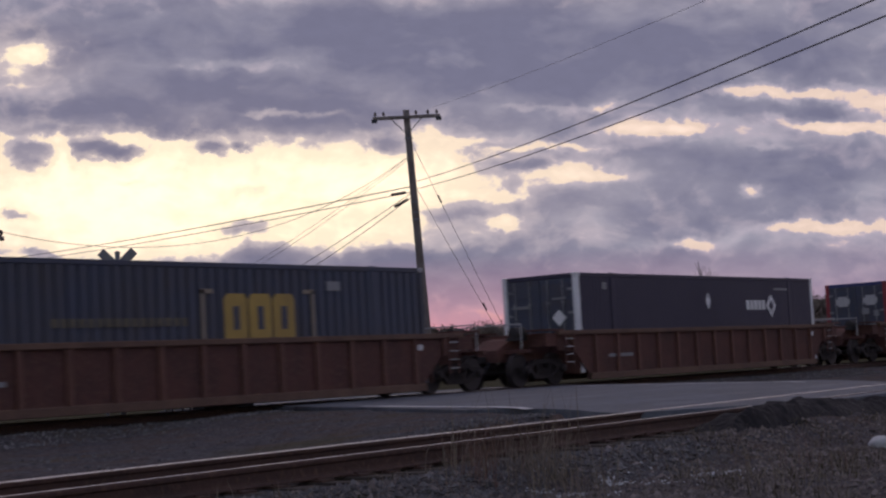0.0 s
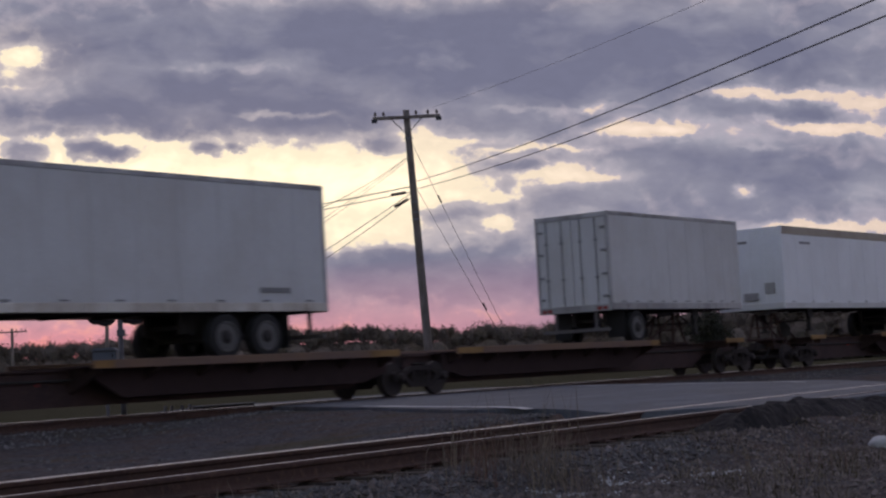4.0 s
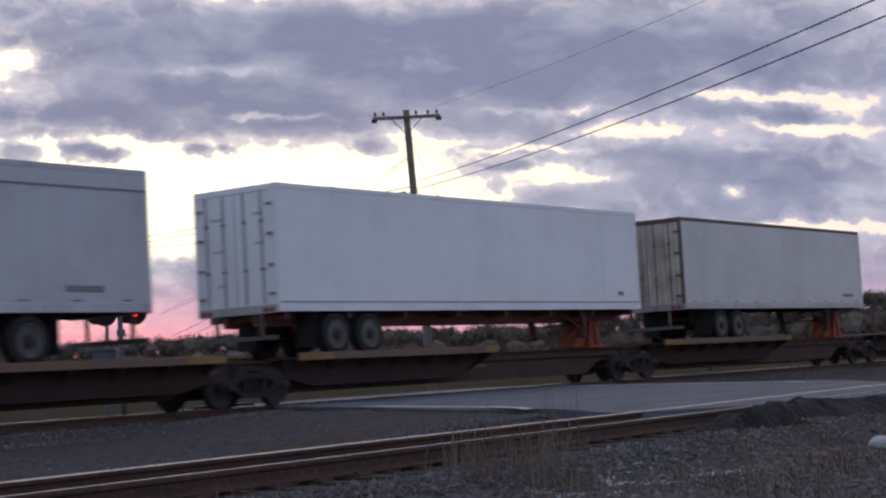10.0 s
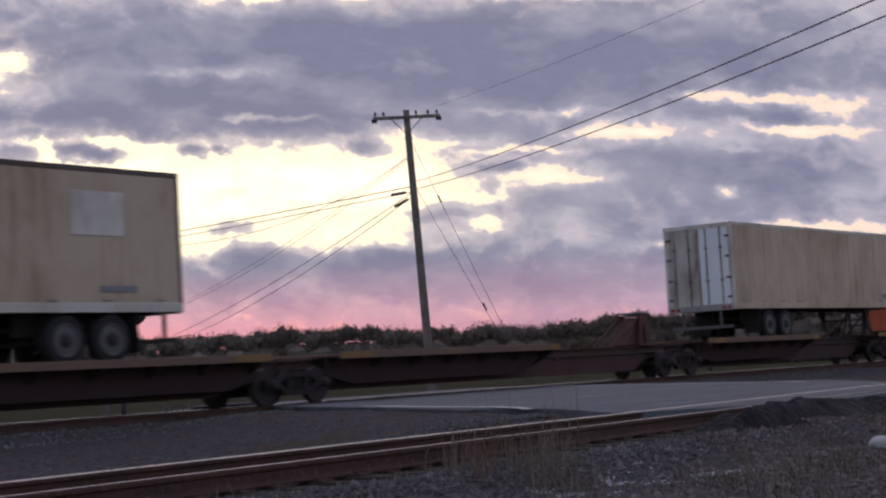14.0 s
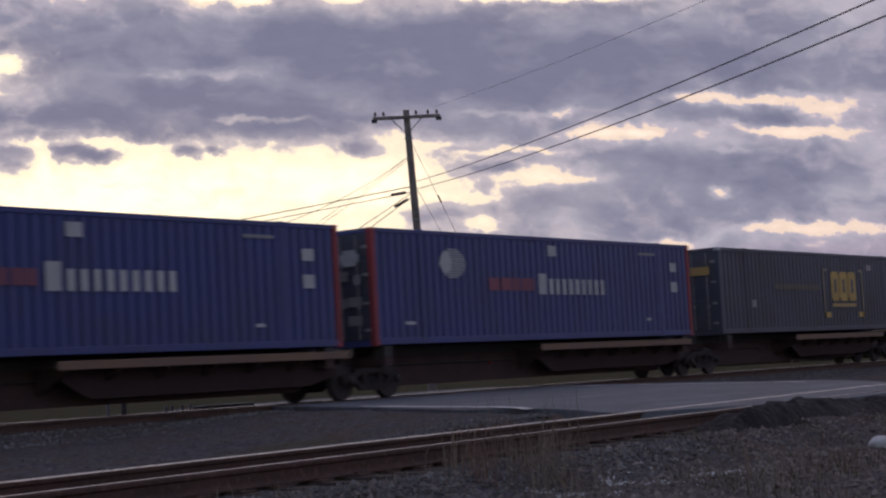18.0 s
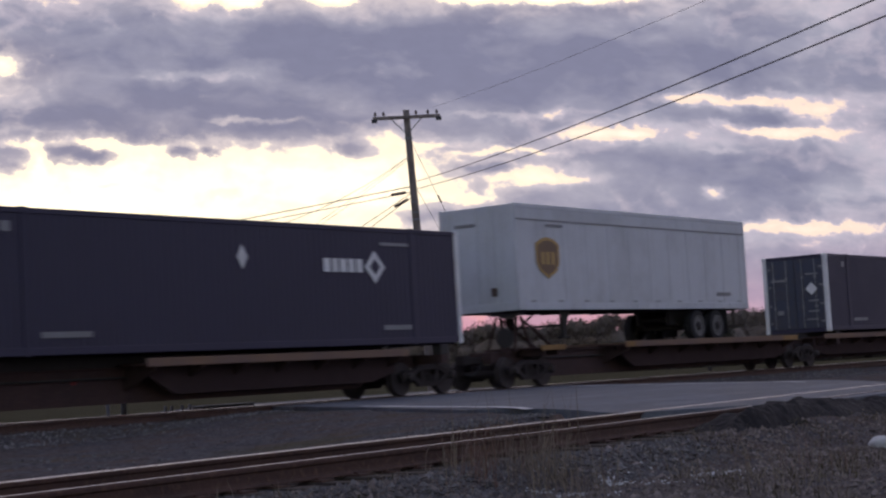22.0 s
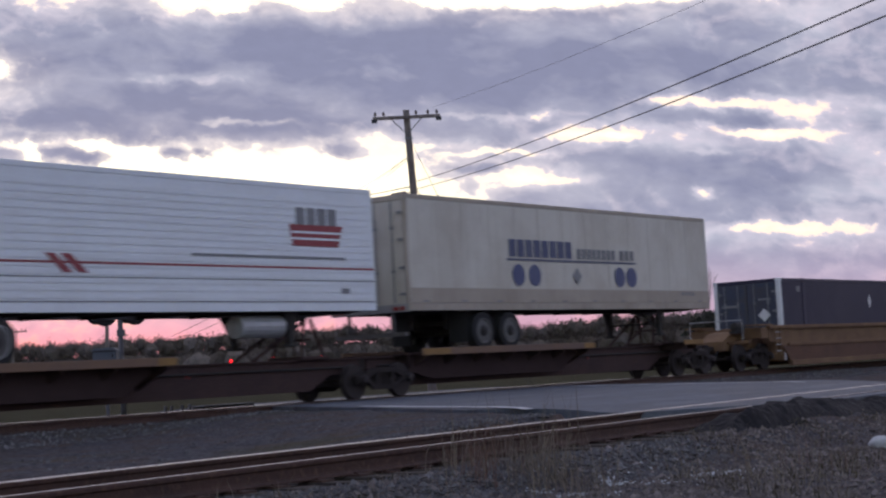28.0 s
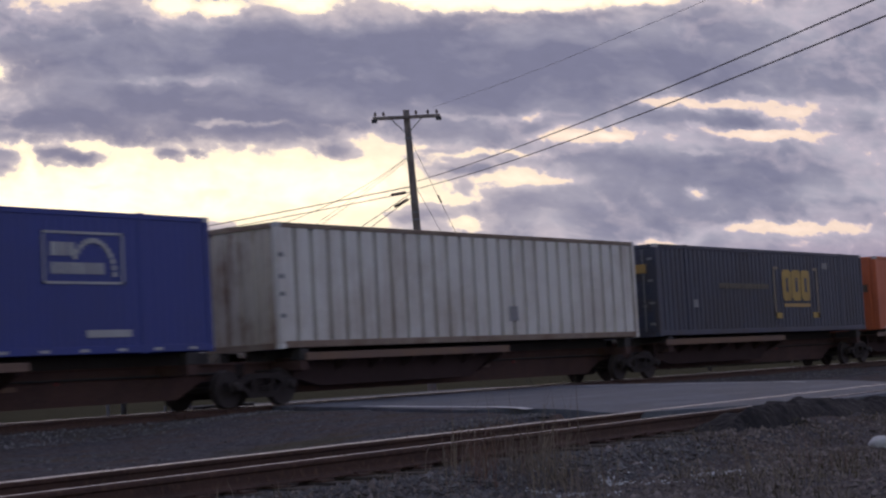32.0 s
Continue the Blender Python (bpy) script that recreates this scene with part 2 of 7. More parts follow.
def asphalt_material():
    n = Net("worn_asphalt")
    big = n.noise(n.co, 0.4, 6, 0.6)
    mid = n.noise(n.co, 3.0, 4, 0.6)
    fine = n.noise(n.co, 60.0, 2, 0.6)
    col = n.mix(n.ramp(big, (0.35, 0.0), (0.65, 1.0)), (0.066, 0.074, 0.090), (0.128, 0.142, 0.165))
    worn = n.noise(n.vec("MULTIPLY", n.co, (0.25, 1.6, 1.0)), 1.0, 5, 0.6)
    col = n.mix(n.ramp(worn, (0.50, 0.0), (0.72, 0.7)), col, (0.205, 0.215, 0.235))
    col = n.mix(n.ramp(mid, (0.5, 0.0), (0.75, 0.5)), col, (0.050, 0.050, 0.055))
    col = n.mix(n.ramp(fine, (0.55, 0.0), (0.75, 0.5)), col, (0.22, 0.21, 0.21))
    return n.surface(col, n.ramp(big, (0.3, 0.58), (0.7, 0.8)), 0.0, n.m("ADD", fine, n.m("MULTIPLY", mid, 2.0)), 0.006, 0.25)


def earth_material():
    """Fine dark gravel by the tracks, dull grass beyond them, dry weeds in patches."""
    n = Net("trackside_ground")
    x, y, z = n.split(n.co)
    big = n.noise(n.co, 0.22, 6, 0.6)
    mid = n.noise(n.co, 1.6, 5, 0.65)
    stones = n.cells(n.co, 15.0, "Color")
    edge = n.cells(n.co, 15.0)
    fine = n.noise(n.co, 45.0, 3, 0.6)
    s, _, _ = n.split(stones)
    gravel = n.mix(s, (0.054, 0.051, 0.055), (0.146, 0.139, 0.145))
    gravel = n.mix(n.ramp(mid, (0.46, 0.0), (0.66, 0.85)), gravel, (0.125, 0.088, 0.068))
    weeds = n.mix(mid, (0.050, 0.055, 0.022), (0.13, 0.105, 0.055))
    gravel = n.mix(n.ramp(big, (0.54, 0.0), (0.70, 0.55)), gravel, weeds)
    turf = n.mix(n.noise(n.co, 0.6, 6, 0.7), (0.026, 0.030, 0.017), (0.060, 0.054, 0.034))
    turf = n.mix(n.m("MULTIPLY", fine, 0.5), turf, (0.075, 0.068, 0.042))
    far = n.ramp(n.m("MULTIPLY_ADD", n.m("ADD", y, n.m("MULTIPLY", mid, 1.6)), 0.25, -7.35), (0.0, 0.0), (1.0, 1.0))
    col = n.mix(far, gravel, turf)
    h = n.m("ADD", n.m("MULTIPLY", edge, -1.0), n.m("MULTIPLY", mid, 1.2))
    return n.surface(col, 0.93, 0.0, n.m("ADD", h, fine), 0.03, 0.02)


def steel_material():
    n = Net("polished_rail_steel")
    a = n.noise(n.vec("MULTIPLY", n.co, (0.6, 60.0, 60.0)), 1.0, 4, 0.6)
    col = n.mix(a, (0.66, 0.64, 0.63), (0.86, 0.84, 0.83))
    return n.surface(col, n.ramp(a, (0.3, 0.20), (0.8, 0.40)), 1.0)


def wood_material(name, a, b):
    n = Net(name)
    v = n.vec("ADD", n.co, n.join(n.m("MULTIPLY", n.chance(), 20.0), 0.0, 0.0))
    g = n.noise(n.vec("MULTIPLY", v, (14.0, 1.4, 14.0)), 1.0, 5, 0.65)
    h = n.noise(v, 1.2, 4, 0.6)
    col = n.mix(n.ramp(g, (0.3, 0.0), (0.7, 1.0)), a, b)
    col = n.mix(n.ramp(h, (0.4, 0.0), (0.75, 0.6)), col, tuple(c * 0.5 for c in a))
    return n.surface(col, 0.85, 0.0, g, 0.008, 0.25)


def pole_wood():
    n = Net("weathered_pole_wood")
    g = n.noise(n.vec("MULTIPLY", n.co, (22.0, 22.0, 1.3)), 1.0, 5, 0.65)
    h = n.noise(n.co, 1.1, 4, 0.6)
    col = n.mix(n.ramp(g, (0.3, 0.0), (0.7, 1.0)), (0.15, 0.125, 0.11), (0.28, 0.24, 0.215))
    col = n.mix(n.ramp(h, (0.45, 0.0), (0.75, 0.5)), col, (0.05, 0.042, 0.038))
    return n.surface(col, 0.88, 0.0, g, 0.012, 0.2)


def leaf_material(name, a, b):
    n = Net(name)
    r = n.island()
    big = n.noise(n.co, 0.12, 4, 0.6)
    col = n.mix(r, a, b)
    col = n.mix(n.ramp(big, (0.4, 0.0), (0.7, 0.6)), col, (0.07, 0.055, 0.03))
    return n.surface(col, 0.9, 0.0, spec=0.05)


def plain(name, rgb, rough=0.6, metal=0.0, spec=0.4, scale=12.0):
    n = Net(name)
    a = n.noise(n.co, scale, 4, 0.6)
    b = n.noise(n.co, scale * 0.12, 3, 0.6)
    col = n.mix(a, tuple(c * 0.75 for c in rgb), tuple(min(1, c * 1.15) for c in rgb))
    col = n.mix(n.ramp(b, (0.45, 0.0), (0.75, 0.45)), col, tuple(c * 0.6 for c in rgb))
    return n.surface(col, rough, metal, a, 0.003, spec)


def lit(name, rgb, power):
    n = Net(name)
    return n.surface(tuple(c * 0.5 for c in rgb), 0.3, 0.0, emit=rgb, power=power)


M = {
    "clouds": cloud_material(),
    "earth": earth_material(),
    "asphalt": asphalt_material(),
    "stone": stony("crushed_ballast", (0.045, 0.042, 0.043), (0.215, 0.200, 0.197), 3.0, 0.01, True),
    "brown_stone": stony("weathered_brown_stone", (0.066, 0.053, 0.048), (0.265, 0.220, 0.198), 3.0, 0.01, True),
    "broken_asphalt": stony("broken_dark_asphalt", (0.010, 0.009, 0.010), (0.034, 0.030, 0.031), 9.0, 0.02),
    "steel": steel_material(),
    "rust": rusty("rail_rust", (0.082, 0.044, 0.034), (0.052, 0.031, 0.026), (0.125, 0.070, 0.048)),
    "tie": wood_material("creosoted_tie", (0.035, 0.027, 0.022), (0.085, 0.068, 0.055)),
    "pole": pole_wood(),
    "line_paint": painted("worn_road_paint", (0.70, 0.69, 0.68), 0.6, (0.16, 0.16, 0.16), 0.5, 0.2),
    "well_red": rusty("oxide_red_well", (0.112, 0.046, 0.038), (0.066, 0.034, 0.030), (0.15, 0.08, 0.056)),
    "well_tan": rusty("faded_yellow_well", (0.205, 0.122, 0.066), (0.135, 0.076, 0.048), (0.24, 0.155, 0.09)),
    "well_brown": rusty("dark_brown_well", (0.105, 0.052, 0.040), (0.065, 0.038, 0.032), (0.14, 0.085, 0.06)),
    "well_low": rusty("worn_red_brown_sheet", (0.135, 0.070, 0.046), (0.092, 0.050, 0.036), (0.17, 0.10, 0.062)),
    "spine": rusty("brown_spine_paint", (0.064, 0.036, 0.034), (0.042, 0.026, 0.026), (0.090, 0.056, 0.046)),
    "spine_tan": rusty("rust_tan_spine_paint", (0.080, 0.042, 0.036), (0.052, 0.030, 0.028), (0.108, 0.064, 0.048)),
    "deck_edge": painted("worn_yellow_deck_edge", (0.145, 0.092, 0.072), 0.8, (0.27, 0.155, 0.075), 0.45, 0.15),
    "safety": painted("worn_safety_yellow", (0.27, 0.150, 0.045), 0.7, (0.10, 0.055, 0.035), 0.55, 0.4),
    "hitch_dull": painted("dull_red_hitch_paint", (0.15, 0.046, 0.034), 0.75, (0.06, 0.035, 0.03), 0.7, 0.5),
    "hitch": painted("orange_hitch_paint", (0.31, 0.068, 0.036), 0.7, (0.07, 0.04, 0.03), 0.7, 0.5),
    "truck": plain("grimy_cast_steel", (0.040, 0.032, 0.031), 0.85, 0.0, 0.15, 9.0),
    "wheel": plain("worn_wheel_steel", (0.050, 0.040, 0.039), 0.65, 0.2, 0.25, 9.0),
    "rubber": plain("tyre_rubber", (0.028, 0.027, 0.028), 0.85, 0.0, 0.25, 20.0),
    "rim": painted("dull_white_rim", (0.115, 0.110, 0.108), 0.55, (0.05, 0.043, 0.04), 0.8, 0.3),
    "under": plain("black_underframe", (0.044, 0.039, 0.038), 0.75, 0.0, 0.3, 6.0),
    "chassis": painted("rusty_red_chassis", (0.135, 0.045, 0.030), 0.7, (0.06, 0.035, 0.03), 0.65, 0.5),
    "silver": painted("dull_bare_metal", (0.42, 0.42, 0.42), 0.45, (0.14, 0.12, 0.11), 0.6, 0.6, 0.35),
    "white": painted("white_trailer_paint", (0.585, 0.59, 0.595), 0.42, (0.33, 0.29, 0.25), 0.30, 0.55),
    "white_b": painted("cool_white_trailer_paint", (0.78, 0.80, 0.83), 0.38, (0.42, 0.40, 0.38), 0.22, 0.4),
    "dirty_white": painted("soiled_white_paint", (0.66, 0.62, 0.56), 0.5, (0.24, 0.165, 0.10), 0.62, 0.9),
    "stained": painted("yellowed_white_paint", (0.53, 0.425, 0.31), 0.5, (0.27, 0.165, 0.09), 0.55, 0.9),
    "grey": painted("grey_parcel_trailer_paint", (0.50, 0.49, 0.48), 0.5, (0.24, 0.21, 0.18), 0.40, 0.6),
    "blue_grey": painted("pale_blue_grey_paint", (0.50, 0.52, 0.55), 0.45, (0.24, 0.23, 0.22), 0.35, 0.6),
    "cream": painted("cream_trailer_paint", (0.60, 0.565, 0.49), 0.48, (0.30, 0.23, 0.16), 0.40, 0.6),
    "taupe": painted("taupe_lower_band", (0.40, 0.345, 0.28), 0.5, (0.2, 0.15, 0.11), 0.4, 0.5),
    "parcel_door": painted("dull_grey_green_door_paint", (0.30, 0.315, 0.315), 0.5, (0.17, 0.15, 0.13), 0.5, 0.7),
    "rib_white": painted("off_white_container_paint", (0.64, 0.62, 0.58), 0.5, (0.25, 0.16, 0.10), 0.42, 0.8),
    "rust_end": painted("rust_streaked_end_paint", (0.50, 0.45, 0.38), 0.6, (0.17, 0.085, 0.05), 0.85, 1.0),
    "tan": painted("tan_container_paint", (0.60, 0.465, 0.33), 0.5, (0.30, 0.17, 0.09), 0.42, 0.7),
    "orange": painted("orange_container_paint", (0.52, 0.125, 0.050), 0.5, (0.22, 0.070, 0.040), 0.42, 0.6),
    "navy": painted("dark_navy_paint", (0.041, 0.050, 0.082), 0.5, (0.085, 0.066, 0.052), 0.5, 0.7),
    "charcoal": painted("charcoal_navy_paint", (0.021, 0.018, 0.045), 0.5, (0.044, 0.037, 0.054), 0.40, 0.6),
    "blue": painted("royal_blue_paint", (0.029, 0.043, 0.165), 0.45, (0.07, 0.06, 0.08), 0.40, 0.6),
    "deep_blue": painted("bright_blue_paint", (0.026, 0.044, 0.225), 0.42, (0.06, 0.06, 0.10), 0.30, 0.5),
    "faded_orange": painted("faded_orange_paint", (0.48, 0.165, 0.085), 0.55, (0.26, 0.12, 0.08), 0.4, 0.5),
    "red": painted("red_frame_paint", (0.25, 0.022, 0.030), 0.5, (0.10, 0.05, 0.05), 0.5, 0.5),
    "mark_white": painted("white_marking", (0.72, 0.72, 0.72), 0.5, (0.3, 0.28, 0.27), 0.45, 0.4),
    "mark_dull": painted("dulled_white_marking", (0.40, 0.40, 0.41), 0.5, (0.16, 0.16, 0.19), 0.5, 0.5),
    "mark_yellow": painted("yellow_marking", (0.42, 0.275, 0.055), 0.5, (0.20, 0.13, 0.06), 0.55, 0.4),
    "mark_navy": painted("navy_marking", (0.045, 0.06, 0.14), 0.5, (0.2, 0.2, 0.22), 0.35, 0.4),
    "mark_brown": painted("dark_brown_marking", (0.075, 0.048, 0.035), 0.5, (0.2, 0.16, 0.13), 0.35, 0.4),
    "mark_gold": painted("gold_marking", (0.40, 0.25, 0.075), 0.5, (0.25, 0.18, 0.1), 0.4, 0.4),
    "mark_tan": painted("dull_tan_marking", (0.25, 0.20, 0.145), 0.5, (0.12, 0.10, 0.08), 0.5, 0.5),
    "tan_dirty": painted("rust_soiled_tan_paint", (0.42, 0.295, 0.19), 0.6, (0.15, 0.075, 0.045), 0.85, 1.0),
    "mark_red": painted("dull_red_marking", (0.27, 0.042, 0.048), 0.5, (0.2, 0.1, 0.1), 0.4, 0.4),
    "faint_red": painted("faded_red_marking", (0.20, 0.05, 0.075), 0.5, (0.09, 0.06, 0.10), 0.6, 0.5),
    "mark_grey": painted("grey_marking", (0.22, 0.22, 0.23), 0.5, (0.12, 0.11, 0.1), 0.4, 0.4),
    "mark_blue": painted("blue_marking", (0.052, 0.068, 0.165), 0.5, (0.2, 0.2, 0.25), 0.35, 0.4),
    "reflector": plain("red_marker", (0.28, 0.03, 0.025), 0.3),
    "wire": plain("dark_wire", (0.03, 0.03, 0.035), 0.6),
    "ceramic": plain("brown_ceramic", (0.06, 0.04, 0.035), 0.35),
    "galv": painted("galvanised_steel", (0.20, 0.205, 0.215), 0.55, (0.12, 0.11, 0.10), 0.5, 0.4, 0.2),
    "cabinet": painted("blue_grey_cabinet_paint", (0.12, 0.135, 0.155), 0.55, (0.10, 0.10, 0.10), 0.4, 0.5),
    # red post paint lightened: the light that catches the posts is in the colour
    "well_post": rusty("lit_red_post_paint", (0.150, 0.070, 0.054), (0.105, 0.052, 0.042), (0.19, 0.11, 0.08)),
    "well_chord": rusty("faded_tan_chord_paint", (0.150, 0.088, 0.062), (0.095, 0.055, 0.044), (0.19, 0.12, 0.082)),
    "rail_brown": rusty("rusty_top_rail", (0.20, 0.135, 0.10), (0.30, 0.25, 0.20), (0.14, 0.085, 0.06)),
    "door_dirty": painted("rust_streaked_door_paint", (0.54, 0.50, 0.45), 0.55, (0.13, 0.075, 0.05), 0.75, 1.1),
    "bumper": painted("grimy_bumper_steel", (0.11, 0.10, 0.10), 0.6, (0.05, 0.04, 0.035), 0.6, 0.5),
    "faint_gold": painted("faint_gold_marking", (0.12, 0.10, 0.062), 0.5, (0.07, 0.06, 0.055), 0.5, 0.5),
    "gate_lamp": lit("red_gate_lamp", (1.0, 0.012, 0.02), 1.8),
    # brown steel with the shade below the spine car decks in its colour
    "deck_dark": plain("shaded_brown_steel", (0.056, 0.037, 0.037), 0.92, 0.0, 0.08, 5.0),
    "shield_brown": painted("mid_brown_marking", (0.15, 0.088, 0.045), 0.5, (0.3, 0.2, 0.1), 0.4, 0.4),
    "black": plain("matt_black_paint", (0.022, 0.021, 0.021), 0.7),
    "red_lens": lit("flashing_red_lens", (1.0, 0.012, 0.015), 2.2),
    "red_dim": lit("dim_red_lens", (0.80, 0.015, 0.015), 0.25),
    # far foliage, its colour lightened towards grey to stand in for distance haze
    "leaf": leaf_material("haze_grey_foliage", (0.105, 0.092, 0.086), (0.165, 0.146, 0.134)),
    "brush": leaf_material("autumn_brush", (0.088, 0.080, 0.070), (0.118, 0.107, 0.092)),
    "shrub": leaf_material("dark_green_shrub", (0.045, 0.048, 0.042), (0.080, 0.082, 0.070)),
    "bark": wood_material("dark_bark", (0.05, 0.042, 0.036), (0.10, 0.085, 0.072)),
    "twig": leaf_material("red_brown_dry_stems", (0.135, 0.075, 0.058), (0.24, 0.15, 0.12)),
    "straw": leaf_material("dry_grass_stalks", (0.165, 0.130, 0.102), (0.27, 0.220, 0.170)),
    "sod": leaf_material("dull_green_grass", (0.034, 0.037, 0.020), (0.080, 0.068, 0.042)),
    "pale_rock": stony("pale_limestone", (0.40, 0.40, 0.39), (0.55, 0.54, 0.53), 14.0, 0.01),
}


# ---- mesh helpers ----
def box(bm, x0, x1, y0, y1, z0, z1):
    v = [bm.verts.new(c) for c in ((x0, y0, z0), (x1, y0, z0), (x1, y1, z0), (x0, y1, z0), (x0, y0, z1), (x1, y0, z1), (x1, y1, z1), (x0, y1, z1))]
    for f in ((0, 3, 2, 1), (4, 5, 6, 7), (0, 1, 5, 4), (1, 2, 6, 5), (2, 3, 7, 6), (3, 0, 4, 7)):
        bm.faces.new([v[i] for i in f])
    return v


def soft_box(x0, x1, y0, y1, z0, z1, r=0.02, seg=2):
    bm = bmesh.new()
    box(bm, x0, x1, y0, y1, z0, z1)
    bmesh.ops.bevel(bm, geom=bm.edges[:], offset=r, segments=seg, affect="EDGES", profile=0.5)
    return bm


def hard_box(*a):
    bm = bmesh.new()
    box(bm, *a)
    return bm


def boxes(*rows):
    bm = bmesh.new()
    for r in rows:
        box(bm, *r)
    return bm


def prism(outline, y0, y1):
    """A plate with an outline in x, z from y0 to y1."""
    bm = bmesh.new()
    a = [bm.verts.new((x, y0, z)) for x, z in outline]
    b = [bm.verts.new((x, y1, z)) for x, z in outline]
    bm.faces.new(a)
    bm.faces.new(b[::-1])
    for i in range(len(a)):
        j = (i + 1) % len(a)
        bm.faces.new((a[j], a[i], b[i], b[j]))
    bmesh.ops.recalc_face_normals(bm, faces=bm.faces[:])
    return bm


def turned(profile, axis="Y", n=24, close=True):
    """A solid of revolution; profile: (along, radius)."""
    bm = bmesh.new()
    rings = []
    for a, r in profile:
        ring = []
        for k in range(n):
            c, s = math.cos(2 * math.pi * k / n) * r, math.sin(2 * math.pi * k / n) * r
            ring.append(bm.verts.new({"X": (a, c, s), "Y": (c, a, s), "Z": (c, s, a)}[axis]))
        rings.append(ring)
    for p, q in zip(rings, rings[1:]):
        for k in range(n):
            bm.faces.new((p[k], p[(k + 1) % n], q[(k + 1) % n], q[k]))
    if close:
        bm.faces.new(rings[0][::-1])
        bm.faces.new(rings[-1])
    bmesh.ops.recalc_face_normals(bm, faces=bm.faces[:])
    return bm


def bar(p, q, r=0.04, n=8, r2=None):
    """A round bar from p to q."""
    bm = bmesh.new()
    p, q = Vector(p), Vector(q)
    turn = (q - p).to_track_quat("Z", "Y").to_matrix()
    rings = []
    for at, rad in ((p, r), (q, r2 if r2 is not None else r)):
        rings.append([bm.verts.new(at + turn @ Vector((math.cos(2 * math.pi * k / n) * rad, math.sin(2 * math.pi * k / n) * rad, 0))) for k in range(n)])
    for k in range(n):
        bm.faces.new((rings[0][k], rings[0][(k + 1) % n], rings[1][(k + 1) % n], rings[1][k]))
    bm.faces.new(rings[0][::-1])
    bm.faces.new(rings[1])
    return bm


def tube(points, r, n=6):
    bm = bmesh.new()
    pts = [Vector(p) for p in points]
    rings = []
    for i, p in enumerate(pts):
        d = (pts[min(i + 1, len(pts) - 1)] - pts[max(i - 1, 0)]).to_track_quat("Z", "Y").to_matrix()
        rings.append([bm.verts.new(p + d @ Vector((math.cos(2 * math.pi * k / n) * r, math.sin(2 * math.pi * k / n) * r, 0))) for k in range(n)])
    for a, b in zip(rings, rings[1:]):
        for k in range(n):
            bm.faces.new((a[k], a[(k + 1) % n], b[(k + 1) % n], b[k]))
    return bm


def moved(bm, m):
    bm.transform(m)
    return bm


def joined(*bms):
    out = bms[0]
    for b in bms[1:]:
        me = bpy.data.meshes.new("tmp")
        b.to_mesh(me)
        b.free()
        out.from_mesh(me)
        bpy.data.meshes.remove(me)
    return out


def mesh_of(name, bm, material, smooth=False):
    me = bpy.data.meshes.new(name)
    bm.to_mesh(me)
    bm.free()
    if material:
        me.materials.append(M[material])
    if smooth:
        me.shade_smooth()
    return me


def part(name, bm, material, parent, label="", smooth=False):
    """ONE mesh object under a thing or a part."""
    ob = new(name, mesh_of(name, bm, material, smooth))
    ob.parent = parent
    return tagged(ob, label)


SHARED = {}


def shared(name, key, build, material, parent, label="", at=None, smooth=False):
    """As part(), on a mesh that alike parts share."""
    if (name, key, material) not in SHARED:
        SHARED[name, key, material] = mesh_of(name, build(), material, smooth)
    ob = new(name, SHARED[name, key, material])
    ob.parent = parent
    if at is not None:
        ob.matrix_basis = at
    return tagged(ob, label)


def thing(name, at, label, category, group="", kind=""):
    e = new(name)
    e.empty_display_size = 0.3
    e.matrix_basis = at
    return tagged(e, label, category, group, kind)


def solid(name, bm, material, label, category="", group="", kind="", at=None, smooth=False):
    ob = new(name, mesh_of(name, bm, material, smooth))
    if at is not None:
        ob.matrix_basis = at
    return tagged(ob, label, category, group, kind)


# ---- the backdrop of evening clouds ----
CLOUD_BASE = 260.0


def sky_backdrop():
    inv = STAND.to_3x3().inverted()
    yaw0 = math.atan2(AHEAD[0], AHEAD[1])
    verts, faces, nu, nv, far = [], [], 72, 72, 4500.0
    for j in range(nv + 1):
        el = radians(-4 + 74 * j / nv)
        for i in range(nu + 1):
            az = yaw0 + radians(-72 + 144 * i / nu)
            d = Vector((math.sin(az) * math.cos(el), math.cos(az) * math.cos(el), math.sin(el)))
            # a level layer overhead that comes down to the horizon far away
            reach = min(far, CLOUD_BASE / max(math.sin(el), 1e-4)) if el > 0 else far
            verts.append(inv @ (d * reach))
    for j in range(nv):
        for i in range(nu):
            a = j * (nu + 1) + i
            faces.append((a, a + 1, a + nu + 2, a + nu + 1))
    me = bpy.data.meshes.new("backdrop")
    me.from_pydata(verts, [], faces)
    me.materials.append(M["clouds"])
    me.shade_smooth()
    ob = new("backdrop", me)
    ob.matrix_basis = STAND
    return tagged(ob, "purple grey evening clouds before a cream and pink sky", "sky", kind="structure")


BACKDROP = sky_backdrop()

# ---- ground ----
TRACK_Y = 26.73          # centre of the main track
SIDING_TURN = 3.2        # degrees by which the near track turns away from the main one
SIDING = (8.2, 10.19, -0.145)  # a point on the near track's centre line, at the rails' top
ROAD_DIR = Vector((9.2, 14.0)).normalized()


def siding_y(x):
    return SIDING[1] + (x - SIDING[0]) * math.tan(radians(SIDING_TURN))


def road_left(y):
    return 28.2 + (y - 26.0) * ROAD_DIR.x / ROAD_DIR.y


def smooth(a, b, v):
    t = min(1, max(0, (v - a) / (b - a)))
    return t * t * (3 - 2 * t)


